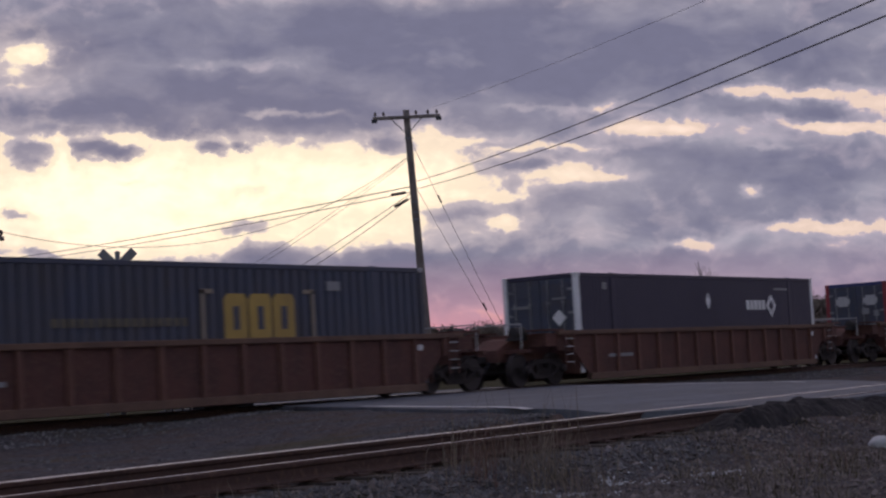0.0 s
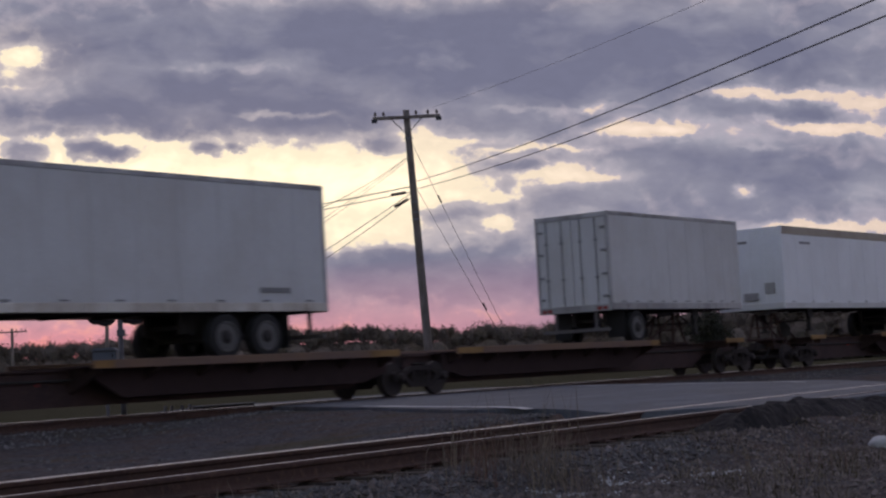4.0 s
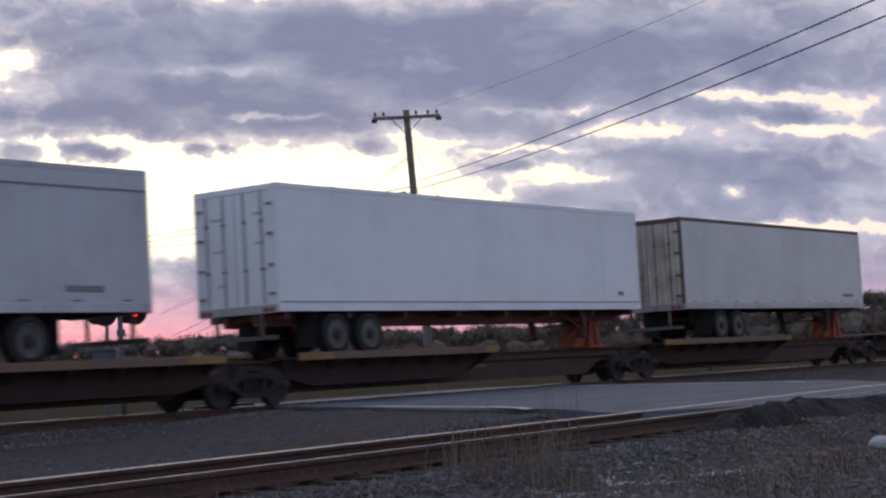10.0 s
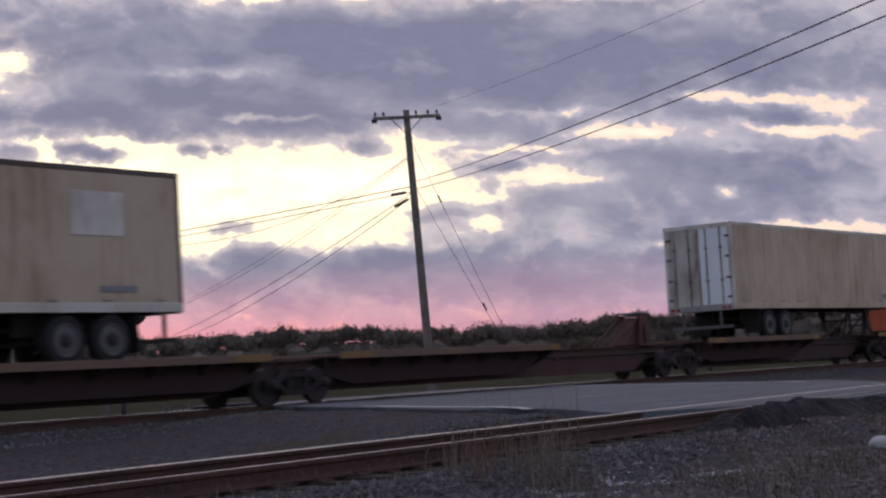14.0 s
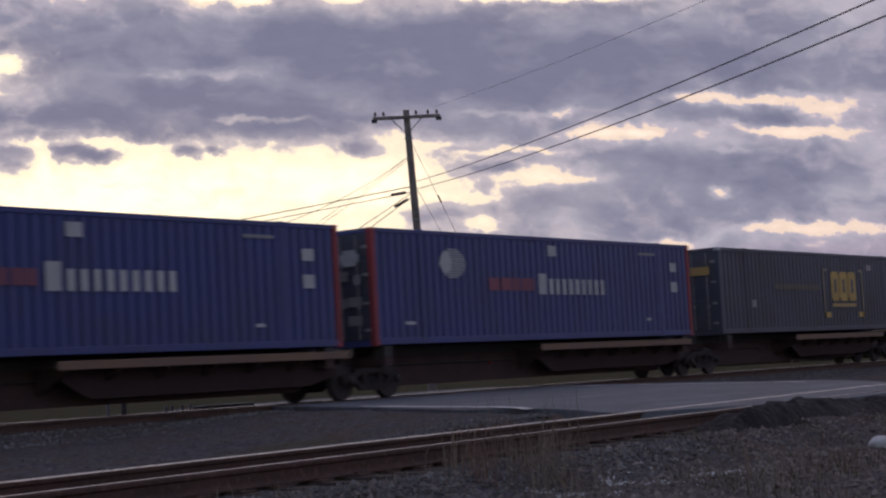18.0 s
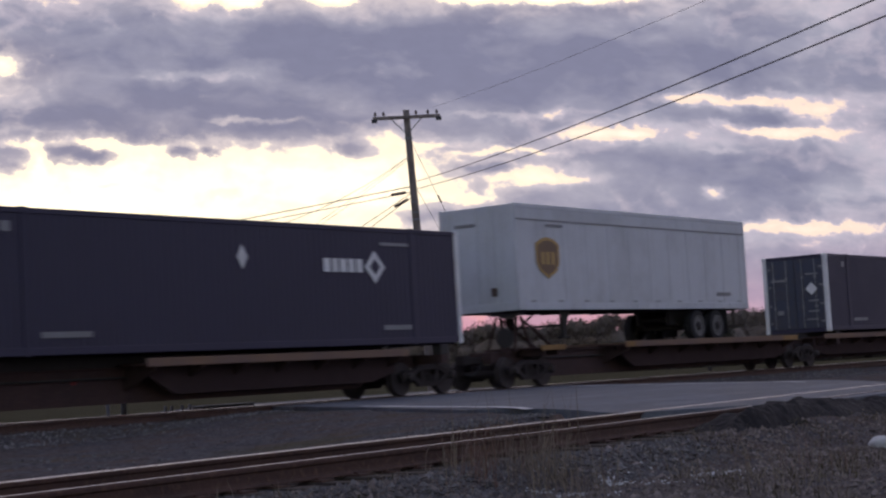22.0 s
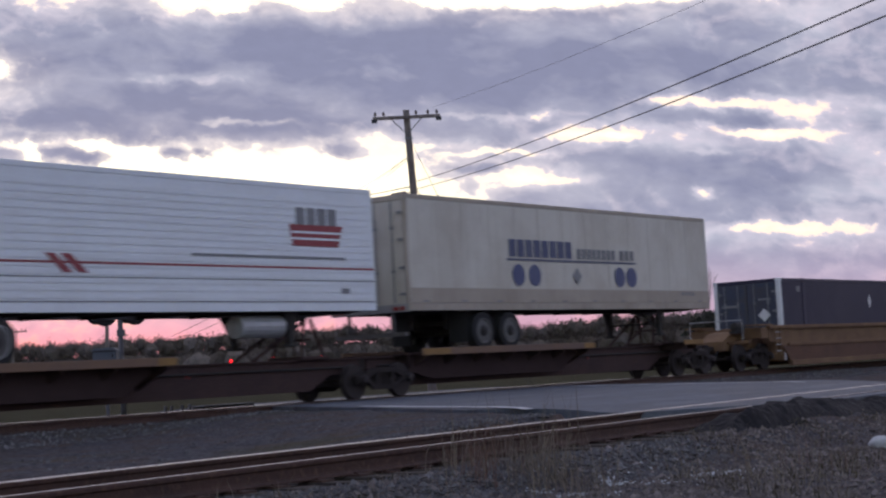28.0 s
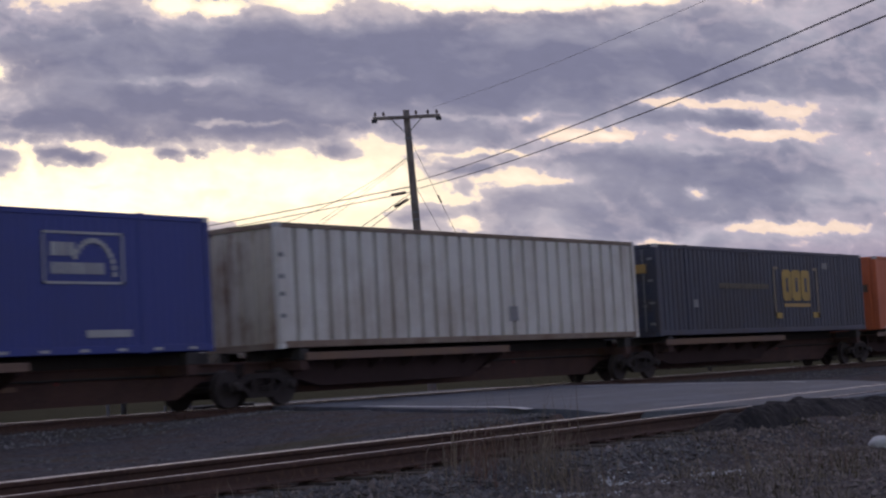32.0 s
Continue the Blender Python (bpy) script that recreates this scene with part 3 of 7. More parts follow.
def ground_z(x, y):
    d_main = abs(y - TRACK_Y)
    d_near = abs(y - siding_y(x))
    base = -0.62
    if y > siding_y(x):
        base = -0.62 + 0.24 * smooth(1.5, 3.0, y - siding_y(x))
    base = base - 0.45 * smooth(TRACK_Y + 2.0, TRACK_Y + 6.0, y)
    base += 0.36 * (1 - smooth(1.5, 2.6, d_main)) * 0.5
    base = max(base, -0.235 - 0.45 * smooth(1.45, 2.9, d_main))
    base = max(base, -0.36 - 0.30 * smooth(1.45, 2.5, d_near))
    if y < siding_y(x):
        base = max(base, -0.62 + 0.36 * smooth(18.2, 20.6, x) * (1 - smooth(21.5, 24.0, x)) * (1 - smooth(1.5, 2.6, d_near)))
    if siding_y(x) + 1.4 < y < TRACK_Y - 1.4:
        side = road_left(y) - x
        base = max(base, -0.105 - 0.30 * smooth(0.3, 7.0, side)) if side > 0 else base
    if y < siding_y(x):
        base -= 0.12 * smooth(2.5, 7.0, d_near)
    near = max(0.0, 1 - math.hypot(x - 14, y - 10) / 60)
    base += 0.05 * near * noise.noise((x * 0.35, y * 0.35, 0)) + 0.02 * near * noise.noise((x * 1.7, y * 1.7, 4))
    return base


def ground():
    xs = sorted(set([-3400, -1800, -900, -400, -180, -80, -40, -20, -10] + [round(-5 + 0.4 * i, 2) for i in range(150)] + [55 + 3 * i for i in range(1, 40)] + [190, 240, 320, 450, 700, 1100, 1900, 3400]))
    ys = sorted(set([-3400, -1500, -600, -200, -80, -30, -12, -5] + [round(-2 + 0.25 * i, 2) for i in range(140)] + [33 + 1.0 * i for i in range(1, 20)] + [56, 62, 70, 85, 110, 150, 220, 320, 500, 900, 1700, 3400]))
    verts = [(x, y, ground_z(x, y)) for y in ys for x in xs]
    n = len(xs)
    faces = [(j * n + i, j * n + i + 1, (j + 1) * n + i + 1, (j + 1) * n + i) for j in range(len(ys) - 1) for i in range(n - 1)]
    me = bpy.data.meshes.new("ground")
    me.from_pydata(verts, [], faces)
    me.materials.append(M["earth"])
    me.shade_smooth()
    tagged(new("ground", me), "dark cinder gravel beside the tracks and dull grass beyond", "ground", kind="structure")


ground()


# ---- the road over both tracks ----
ROAD_WIDE = 12.1


def road_z(x, y):
    """The surface lies level with the main rails, dips to the near rails and falls away beyond the main track."""
    v = y - (siding_y(x) - SIDING[1])
    z = SIDING[2] - 0.010 + 0.105 * smooth(SIDING[1] + 1.0, SIDING[1] + 3.6, v) + 0.032 * smooth(SIDING[1] + 4, TRACK_Y - 1.5, v)
    z -= 0.75 * smooth(TRACK_Y + 3, TRACK_Y + 30, y)
    return z - 0.30 * smooth(SIDING[1] - 2.0, SIDING[1] - 16.0, v) if v < SIDING[1] - 2 else z


def road():
    bm = bmesh.new()
    cols = 16

    def sheet(vs, left):
        rows = []
        for v in vs:
            row = []
            for i in range(cols + 1):
                x = left(v) + ROAD_WIDE * i / cols
                y = v + (siding_y(x) - SIDING[1]) * (1 - smooth(12, 20, v))
                if i == 0:
                    x += 0.12 * noise.noise((x * 0.9, y * 0.9, 2))
                row.append(bm.verts.new((x, y, road_z(x, y) + 0.006 * noise.noise((x * 0.6, y * 0.6, 1)))))
            rows.append(row)
        for a, b in zip(rows, rows[1:]):
            for i in range(cols):
                bm.faces.new((a[i], a[i + 1], b[i + 1], b[i]))

    edge = SIDING[1] - 1.25
    sheet([edge + 0.25 * i for i in range(20)] + [edge + 5.0 + 0.5 * i for i in range(40)] + [edge + 25.0 + 2.0 * i for i in range(30)], lambda v: road_left(v) + 2.6 * (1 - smooth(SIDING[1] - 0.8, SIDING[1] + 1.1, v)) + 1.4 * (1 - smooth(12.0, 14.6, v)))
    sheet([edge - 14 + 1.0 * i for i in range(14)] + [edge - 0.01], lambda v: 28.4 + (v - edge) * 0.66)
    edges = [e for e in bm.edges if e.is_boundary]
    g = bmesh.ops.extrude_edge_only(bm, edges=edges)
    for v in g["geom"]:
        if isinstance(v, bmesh.types.BMVert):
            v.co.z -= 0.85
    bmesh.ops.recalc_face_normals(bm, faces=bm.faces[:])
    solid("road", bm, "asphalt", "worn grey asphalt road over the two tracks", "road", kind="structure")

    def stripe(off, wide, y0, y1, name, label):
        b = bmesh.new()
        last = None
        y = y0
        while y < y1:
            gap = abs(y - TRACK_Y) < 1.7 or abs(y - siding_y(road_left(y))) < 1.7
            x = road_left(y) + off
            pair = [b.verts.new((x, y, road_z(x, y) + 0.016)), b.verts.new((x + wide, y, road_z(x + wide, y) + 0.016))]
            if last and not gap:
                b.faces.new((last[0], last[1], pair[1], pair[0]))
            last = pair
            y += 0.5
        loose = [v for v in b.verts if not v.link_faces]
        bmesh.ops.delete(b, geom=loose, context="VERTS")
        solid(name, b, "line_paint", label, "road marking", kind="structure")

    stripe(0.10, 0.24, 13.6, 21.0, "road_marking", "worn white edge line on the road")
    stripe(ROAD_WIDE - 1.5, 0.16, 14.2, 24.0, "road_marking", "worn white edge line on the road")


road()


def asphalt_bank():
    """A rough bank of dark broken asphalt in front of the near rail, beside the crossing."""
    xs = [17.0 + 0.10 * i for i in range(150)]
    offs = [-0.86 - 0.07 * j for j in range(21)]
    verts = []
    for x in xs:
        crest = -0.155 + 0.06 * smooth(18.4, 20.2, x) - 0.12 * smooth(20.6, 23.2, x)
        for o in offs:
            y = siding_y(x) + o
            low = ground_z(x, y) - 0.06
            up = smooth(-1.98 + 0.28 * (1 - smooth(19.0, 21.5, x)), -1.48, o + 0.14 * noise.noise((x * 1.6, 3, 4))) * (1 - 0.55 * smooth(-1.30, -0.86, o)) * smooth(17.6, 18.7, x + 0.35 * noise.noise((x * 2, y * 2, 7)))
            rough = 0.045 * noise.noise((x * 2.2, y * 2.2, 1)) + 0.05 * noise.noise((x * 6.5, y * 6.5, 2)) + 0.028 * noise.noise((x * 15, y * 15, 3))
            verts.append((x, y, low + (crest - low) * up + rough * (0.2 + up)))
    n = len(offs)
    faces = [(i * n + j, i * n + j + 1, (i + 1) * n + j + 1, (i + 1) * n + j) for i in range(len(xs) - 1) for j in range(n - 1)]
    me = bpy.data.meshes.new("asphalt_bank")
    me.from_pydata(verts, [], faces)
    me.materials.append(M["broken_asphalt"])
    tagged(new("asphalt_bank", me), "rough bank of dark broken asphalt beside the near rail", "bank", kind="structure")


asphalt_bank()


# ---- the tracks ----
def rail_profile():
    half = [(0.070, 0.0), (0.070, 0.010), (0.018, 0.028), (0.009, 0.045), (0.009, 0.115), (0.034, 0.130), (0.036, 0.155), (0.028, 0.171)]
    return half + [(-a, b) for a, b in half[::-1]]


def rail(x0, x1, off):
    """A length of rail: web and foot in rust, and its bright head."""
    bm = bmesh.new()
    prof = rail_profile()
    rings = [[bm.verts.new((x, off + a, b - 0.171)) for a, b in prof] for x in (x0, x1)]
    k = len(prof)
    for i in range(k):
        bm.faces.new((rings[0][i], rings[0][(i + 1) % k], rings[1][(i + 1) % k], rings[1][i]))
    bm.faces.new(rings[0])
    bm.faces.new(rings[1][::-1])
    bmesh.ops.recalc_face_normals(bm, faces=bm.faces[:])
    return bm


def rail_top(x0, x1, off, half=0.034):
    """The worn, crowned running band on a rail's head; half: half its width."""
    bm = bmesh.new()
    arc = [(half * w, 0.0045 - 0.0095 * (half / 0.034 * w) ** 2) for w in (-1.0, -0.82, -0.6, -0.3, 0.0, 0.3, 0.6, 0.82, 1.0)]
    ends = [[bm.verts.new((x, off + w, z)) for w, z in arc] for x in (x0, x1)]
    for i in range(len(arc) - 1):
        bm.faces.new((ends[0][i], ends[1][i], ends[1][i + 1], ends[0][i + 1]))
    return bm


def track(name, at, x0, x1, ties, label):
    t = thing(name, at, label, "railway track", kind="structure")
    step = 39.0
    for off in (-0.755, 0.755):
        x = x0
        while x < x1:
            e = min(x + step - 0.008, x1)
            r = part("rail", rail(x, e, off), "rust", t)
            part("rail_head", rail_top(x, e, off, 0.034 if name == "main_track" or off > 0 else 0.017), "steel", r, "polished running surface", smooth=True)
            x += step
    rng = random.Random(5)
    for i in range(ties[0], ties[1]):
        tie = shared("tie", 0, lambda: soft_box(-0.115, 0.115, -1.3, 1.3, -0.37, -0.186, 0.012, 1), "tie", t, at=pose(i * 0.52 + rng.uniform(-0.03, 0.03), rng.uniform(-0.05, 0.05), rng.uniform(-0.012, 0.004), 0, 0, rng.uniform(-0.8, 0.8)))
        for off in (-0.755, 0.755):
            shared("tie_plate", off, lambda: boxes((-0.09, 0.09, off - 0.17, off + 0.17, -0.186, -0.168), (-0.06, -0.03, off - 0.11, off - 0.08, -0.168, -0.15), (0.03, 0.06, off + 0.08, off + 0.11, -0.168, -0.15)), "rust", tie)
    return t


MAIN_TRACK = track("main_track", pose(0, TRACK_Y, 0), -60, 420, (8, 150), "main line of polished rails on dark ties")
SIDE_TRACK = track("side_track", pose(SIDING[0], SIDING[1], SIDING[2], 0, 0, SIDING_TURN), -40, 220, (-8, 72), "rusty side track with bright rail heads")


# joint bars bolted to the main track's near rail
def joint_bar(x):
    b = thing("joint_bar", pose(x, TRACK_Y - 0.755, -0.171), "steel joint bar bolted to the rail", "rail joint", "joint bars")
    part("plate", soft_box(-0.45, 0.45, -0.05, -0.012, 0.035, 0.125, 0.006, 1), "rust", b)
    for i in range(6):
        shared("bolt", 0, lambda: turned([(-0.075, 0.015), (-0.05, 0.018), (-0.04, 0.018)], n=8), "rust", b, at=pose(-0.375 + 0.15 * i, 0, 0.08))


joint_bar(25.6)
joint_bar(27.1)


# ---- loose stones, as uncountable stuff ----
def stones(name, count, where, size, seed, label, material="stone"):
    rng = random.Random(seed)
    verts, faces = [], []
    oct_f = ((0, 2, 4), (2, 1, 4), (1, 3, 4), (3, 0, 4), (2, 0, 5), (1, 2, 5), (3, 1, 5), (0, 3, 5))
    for _ in range(count):
        x, y = where(rng)
        if x is None:
            continue
        s = size[0] * (size[1] / size[0]) ** (rng.random() ** 2.0)
        a = rng.uniform(0, math.pi)
        c, sn = math.cos(a), math.sin(a)
        z = ground_z(x, y) + s * rng.uniform(-0.15, 0.35)
        k = len(verts)
        for dx, dy, dz in ((1, 0, 0), (-1, 0, 0), (0, 1, 0), (0, -1, 0), (0, 0, 1), (0, 0, -1)):
            dx, dy, dz = dx * rng.uniform(0.6, 1.2) + rng.uniform(-0.3, 0.3), dy * rng.uniform(0.5, 1.0) + rng.uniform(-0.3, 0.3), dz * rng.uniform(0.5, 0.9) + rng.uniform(-0.15, 0.15)
            verts.append((x + s * (dx * c - dy * sn), y + s * (dx * sn + dy * c), z + s * dz))
        faces += [(k + i, k + j, k + l) for i, j, l in oct_f]
    me = bpy.data.meshes.new(name)
    me.from_pydata(verts, [], faces)
    me.materials.append(M[material])
    tagged(new(name, me), label, "gravel", kind="stuff")


def near_ground(rng):
    x = rng.uniform(7.5, 29)
    y = siding_y(x) - 1.36 - 4.2 * rng.random() ** 1.2
    if noise.noise((x * 0.5, y * 0.5, 9)) < rng.uniform(-0.85, 0.10) or (x > 20 and y > siding_y(x) - 1.9):
        return None, None
    return x, y


def side_ballast(rng):
    x = rng.uniform(4, 20)
    y = siding_y(x) + rng.choice((rng.uniform(-2.3, -1.38), rng.uniform(-2.0, -1.30), rng.uniform(-0.6, 0.6), rng.uniform(0.85, 2.4)))
    return (x, y) if x < road_left(y) - 0.3 else (None, None)


def main_ballast(rng):
    x = rng.uniform(17, 60)
    y = TRACK_Y - rng.uniform(0.85, 3.2)
    return (x, y) if x < road_left(y) - 0.3 or x > road_left(y) + ROAD_WIDE + 0.3 else (None, None)


def between(rng):
    x = rng.uniform(9, 26)
    y = rng.uniform(siding_y(x) + 1.5, TRACK_Y - 2)
    if x > road_left(y) - 0.3 or noise.noise((x * 0.3, y * 0.3, 3)) < rng.uniform(-0.3, 0.5):
        return None, None
    return x, y


stones("foreground_gravel", 40000, near_ground, (0.010, 0.055), 1, "loose grey-brown stones of the foreground", "brown_stone")
stones("side_track_ballast", 15000, side_ballast, (0.018, 0.055), 2, "crushed stone ballast of the side track")
stones("main_track_ballast", 13000, main_ballast, (0.02, 0.06), 3, "crushed stone ballast of the main track")
stones("yard_gravel", 7000, between, (0.012, 0.04), 4, "fine dark gravel between the tracks")


def pale_streak(rng):
    t = rng.random()
    x, y = 12.4 + 3.0 * t + rng.gauss(0, 0.25), 8.25 - 0.45 * t + rng.gauss(0, 0.24)
    return (x, y) if noise.noise((x * 1.5, y * 3.5, 5)) > rng.uniform(0.0, 0.45) else (None, None)


stones("pale_gravel", 11000, pale_streak, (0.008, 0.026), 6, "streak of pale crushed limestone in the gravel", "pale_rock")


def blob_rock(name, x, y, r, seed, label, material):
    bm = bmesh.new()
    bmesh.ops.create_icosphere(bm, subdivisions=3, radius=r)
    for v in bm.verts:
        v.co *= 1 + 0.22 * noise.noise(v.co * (2.2 / r) * 0.5 + Vector((seed, 0, 0))) + 0.05 * noise.noise(v.co * (6 / r))
        v.co.z *= 0.62
    solid(name, bm, material, label, "rock", at=pose(x, y, ground_z(x, y) + r * 0.30, 0, 0, 20), smooth=True)


blob_rock("boulder", 18.85, 7.70, 0.150, 3, "smooth pale stone lying among the weeds", "pale_rock")


# ---- grass ----
def blades(name, count, where, tall, width, seed, material, label, lean=0.35):
    rng = random.Random(seed)
    verts, faces = [], []
    for _ in range(count):
        x, y = where(rng)
        if x is None:
            continue
        h = rng.uniform(*tall)
        w = rng.uniform(*width)
        a = rng.uniform(0, 6.28)
        b = rng.uniform(0, 6.28)
        ln = rng.uniform(0, lean) * h
        z = ground_z(x, y) - 0.02
        k = len(verts)
        px, py = math.cos(a) * w, math.sin(a) * w
        for f, wf in ((0, 1.0), (0.55, 0.8), (1.0, 0.12)):
            ox, oy = math.cos(b) * ln * f * f, math.sin(b) * ln * f * f
            verts += [(x + ox - px * wf, y + oy - py * wf, z + h * f), (x + ox + px * wf, y + oy + py * wf, z + h * f)]
        faces += [(k, k + 1, k + 3, k + 2), (k + 2, k + 3, k + 5, k + 4)]
    me = bpy.data.meshes.new(name)
    me.from_pydata(verts, [], faces)
    me.materials.append(M[material])
    tagged(new(name, me), label, "grass", kind="stuff")


def clump(cx, cy, r):
    return lambda rng: (cx + rng.gauss(0, r), cy + rng.gauss(0, r))


def weedy(rng):
    x, y = near_ground(rng)
    if x is None or noise.noise((x * 0.8, y * 0.8, 20)) < 0.08:
        return None, None
    return x, y


blades("weed_patches", 9000, weedy, (0.03, 0.14), (0.003, 0.006), 11, "sod", "low dull green weeds in the gravel", 0.8)
blades("dry_weeds", 12000, weedy, (0.04, 0.20), (0.002, 0.005), 12, "straw", "low dry weeds in the gravel", 1.4)


def stalks_where(rng):
    k = rng.choice((0.0, 0.07, 0.10, 0.42, 0.5, 0.55, 0.62, 0.75))
    d = 15.6 + rng.gauss(0, 0.9)
    az = radians(53.47 + (0.1 + 5.6 * (k + rng.gauss(0, 0.09))))
    return math.sin(az) * d, math.cos(az) * d


blades("dry_stalks", 95, stalks_where, (0.30, 0.85), (0.0028, 0.005), 13, "straw", "tall thin dry grass stalks", 0.35)
for cx, cy, r, count, material in ((11.95, 8.60, 0.10, 45, "twig"), (12.45, 8.74, 0.12, 25, "twig"), (12.65, 8.50, 0.22, 60, "straw"), (13.0, 8.30, 0.22, 55, "straw"), (14.1, 7.3, 0.35, 40, "straw"), (15.6, 7.0, 0.35, 30, "twig")):
    blades("grass_tuft", count, clump(cx, cy, r), (0.10, 0.62), (0.0018, 0.0040), int(cx * 100), material, "dry reddish stems standing in the gravel" if material == "twig" else "tuft of tall dry straw-coloured grass", 0.9)
blades("stalk_bases", 260, stalks_where, (0.08, 0.30), (0.0025, 0.005), 14, "straw", "dry grass tufts at the foot of the stalks", 0.7)


def field_where(rng):
    x = rng.uniform(24, 75)
    y = TRACK_Y + 2.2 + 9 * rng.random() ** 1.5
    return (x, y) if x < road_left(y) - 0.4 or x > road_left(y) + ROAD_WIDE + 0.4 else (None, None)


blades("field_grass", 26000, field_where, (0.06, 0.24), (0.004, 0.009), 15, "sod", "dull green and tan grass of the field", 0.6)


# ---- far woods ----
def ball_mesh():
    bm = bmesh.new()
    bmesh.ops.create_icosphere(bm, subdivisions=2, radius=1)
    got = [v.co.copy() for v in bm.verts], [tuple(v.index for v in f.verts) for f in bm.faces]
    bm.free()
    return got


ICO = ball_mesh()


def canopy(az):
    """How tall the woods stand in each direction."""
    return 8.6 + 1.0 * (1 - smooth(50, 54, az)) + 0.5 * smooth(57, 60, az) - 0.4 * smooth(61.5, 63, az) + 1.7 * smooth(64, 66.5, az)


def far_woods():
    rng = random.Random(21)
    verts, faces = [], []

    def crown(cx, cy, cz, rx, rz, leaves, size):
        """A ragged closed crown with loose leaves on its skin."""
        k = len(verts)
        o = Vector((cx, cy, cz))
        shape = []
        for v in ICO[0]:
            f = 1 + 0.34 * noise.noise(v * 1.5 + o) + 0.24 * noise.noise(v * 3.7 + o) + 0.13 * noise.noise(v * 8.5 + o)
            shape.append(Vector((v.x * rx * f, v.y * rx * f, v.z * rz * f)))
        verts.extend(o + s * 0.6 for s in shape)
        faces.extend(tuple(k + i for i in f) for f in ICO[1])
        for _ in range(leaves):
            p = o + rng.choice(shape) * rng.uniform(0.50, 1.03) + Vector((rng.gauss(0, 0.08), rng.gauss(0, 0.08), rng.gauss(0, 0.08))) * rx
            t = Vector((rng.gauss(0, 1), rng.gauss(0, 1), rng.gauss(0, 1))).normalized()
            s = size * rng.uniform(0.5, 1.2)
            a = t.orthogonal().normalized() * s
            b = t.cross(a).normalized() * s * rng.uniform(0.5, 1.0)
            k = len(verts)
            verts.extend((p - a, p - b * 0.9, p + a * 0.9, p + b))
            faces.append((k, k + 1, k + 2, k + 3))

    az = 36.0
    while az < 72:
        for depth in (0, 1):
            d = 262 + 22 * depth + rng.uniform(-9, 9)
            tall = canopy(az) + 0.5 * noise.noise((az * 0.45, depth * 3.0, 0)) + 0.6 * noise.noise((az * 2.1, depth * 5.0, 3)) + rng.uniform(-0.35, 0.35) + depth * 0.3
            a = radians(az + rng.uniform(-0.1, 0.1))
            x, y = math.sin(a) * d, math.cos(a) * d
            w = rng.uniform(0.9, 1.9)
            crown(x, y, -1.1 + tall - w * 1.0, w * 0.95, w * 1.1, 480, 0.12)
            crown(x + rng.uniform(-1.0, 1.0), y - 1.5, -1.1 + tall * 0.50, w * 1.9, tall * 0.30, 520, 0.14)
            crown(x + rng.uniform(-1.2, 1.2), y - 2.5, -1.1 + tall * 0.20, w * 2.1, tall * 0.30, 380, 0.15)
        az += 0.21
    # the dim inside of the woods, seen between the crowns
    k = len(verts)
    n = 900
    for i in range(n + 1):
        a = 35.0 + 38.0 * i / n
        r = 296 + 3 * noise.noise((a * 3.0, 0, 0))
        x, y = math.sin(radians(a)) * r, math.cos(radians(a)) * r
        top = 0.80 * canopy(a) - 0.9 + 0.4 * noise.noise((a * 1.7, 3, 0)) + 0.5 * noise.noise((a * 9.0, 0, 5))
        verts.extend((Vector((x, y, -1.4)), Vector((x, y, top))))
    faces.extend((k + 2 * i, k + 2 * i + 2, k + 2 * i + 3, k + 2 * i + 1) for i in range(n))
    me = bpy.data.meshes.new("far_woods")
    me.from_pydata(verts, [], faces)
    me.materials.append(M["leaf"])
    tagged(new("far_woods", me), "dark belt of far woods along the horizon", "woods", kind="stuff")
    # brush before the woods
    verts.clear()
    faces.clear()
    az = 30.0
    while az < 78:
        for _ in range(3):
            a = radians(az + rng.uniform(-0.3, 0.3))
            d = rng.uniform(205, 245)
            h = rng.uniform(2.2, 4.6)
            crown(math.sin(a) * d + rng.uniform(-1, 1), math.cos(a) * d, -1.1 + h * 0.40, rng.uniform(1.6, 3.0), h * 0.45, 640, 0.17)
        az += 0.36
    me = bpy.data.meshes.new("field_brush")
    me.from_pydata(verts, [], faces)
    me.materials.append(M["brush"])
    tagged(new("field_brush", me), "olive brush along the far side of the field", "brush", kind="stuff")


far_woods()


def bare_tree(x, y, tall, seed):
    rng = random.Random(seed)
    t = thing("bare_tree", pose(x, y, ground_z(x, y) - 0.1), "leafless thin forked tree standing in the brush", "tree")
    trunk = bar((0, 0, 0), (0.1, 0, tall * 0.42), 0.16, 8, 0.11)
    part("trunk", trunk, "bark", t)

    def limb(p, d, ln, r, deep):
        q = p + d * ln
        b = bar(p, q, r, 5, r * 0.6)
        if deep:
            for _ in range(3):
                turn = Vector((rng.gauss(0, 0.17), rng.gauss(0, 0.17), rng.uniform(0, 0.3)))
                b = joined(b, limb(q - d * ln * rng.uniform(0, 0.35), (d + turn).normalized(), ln * rng.uniform(0.55, 0.8), r * 0.6, deep - 1))
        return b

    for k in range(4):
        d = Vector((rng.gauss(0, 0.10), rng.gauss(0, 0.10), 1)).normalized()
        part("limb", limb(Vector((0.08, 0, tall * rng.uniform(0.36, 0.42))), d, tall * rng.uniform(0.22, 0.29), 0.045, 2), "bark", t)


bare_tree(134.3, 70.5, 10.4, 3)


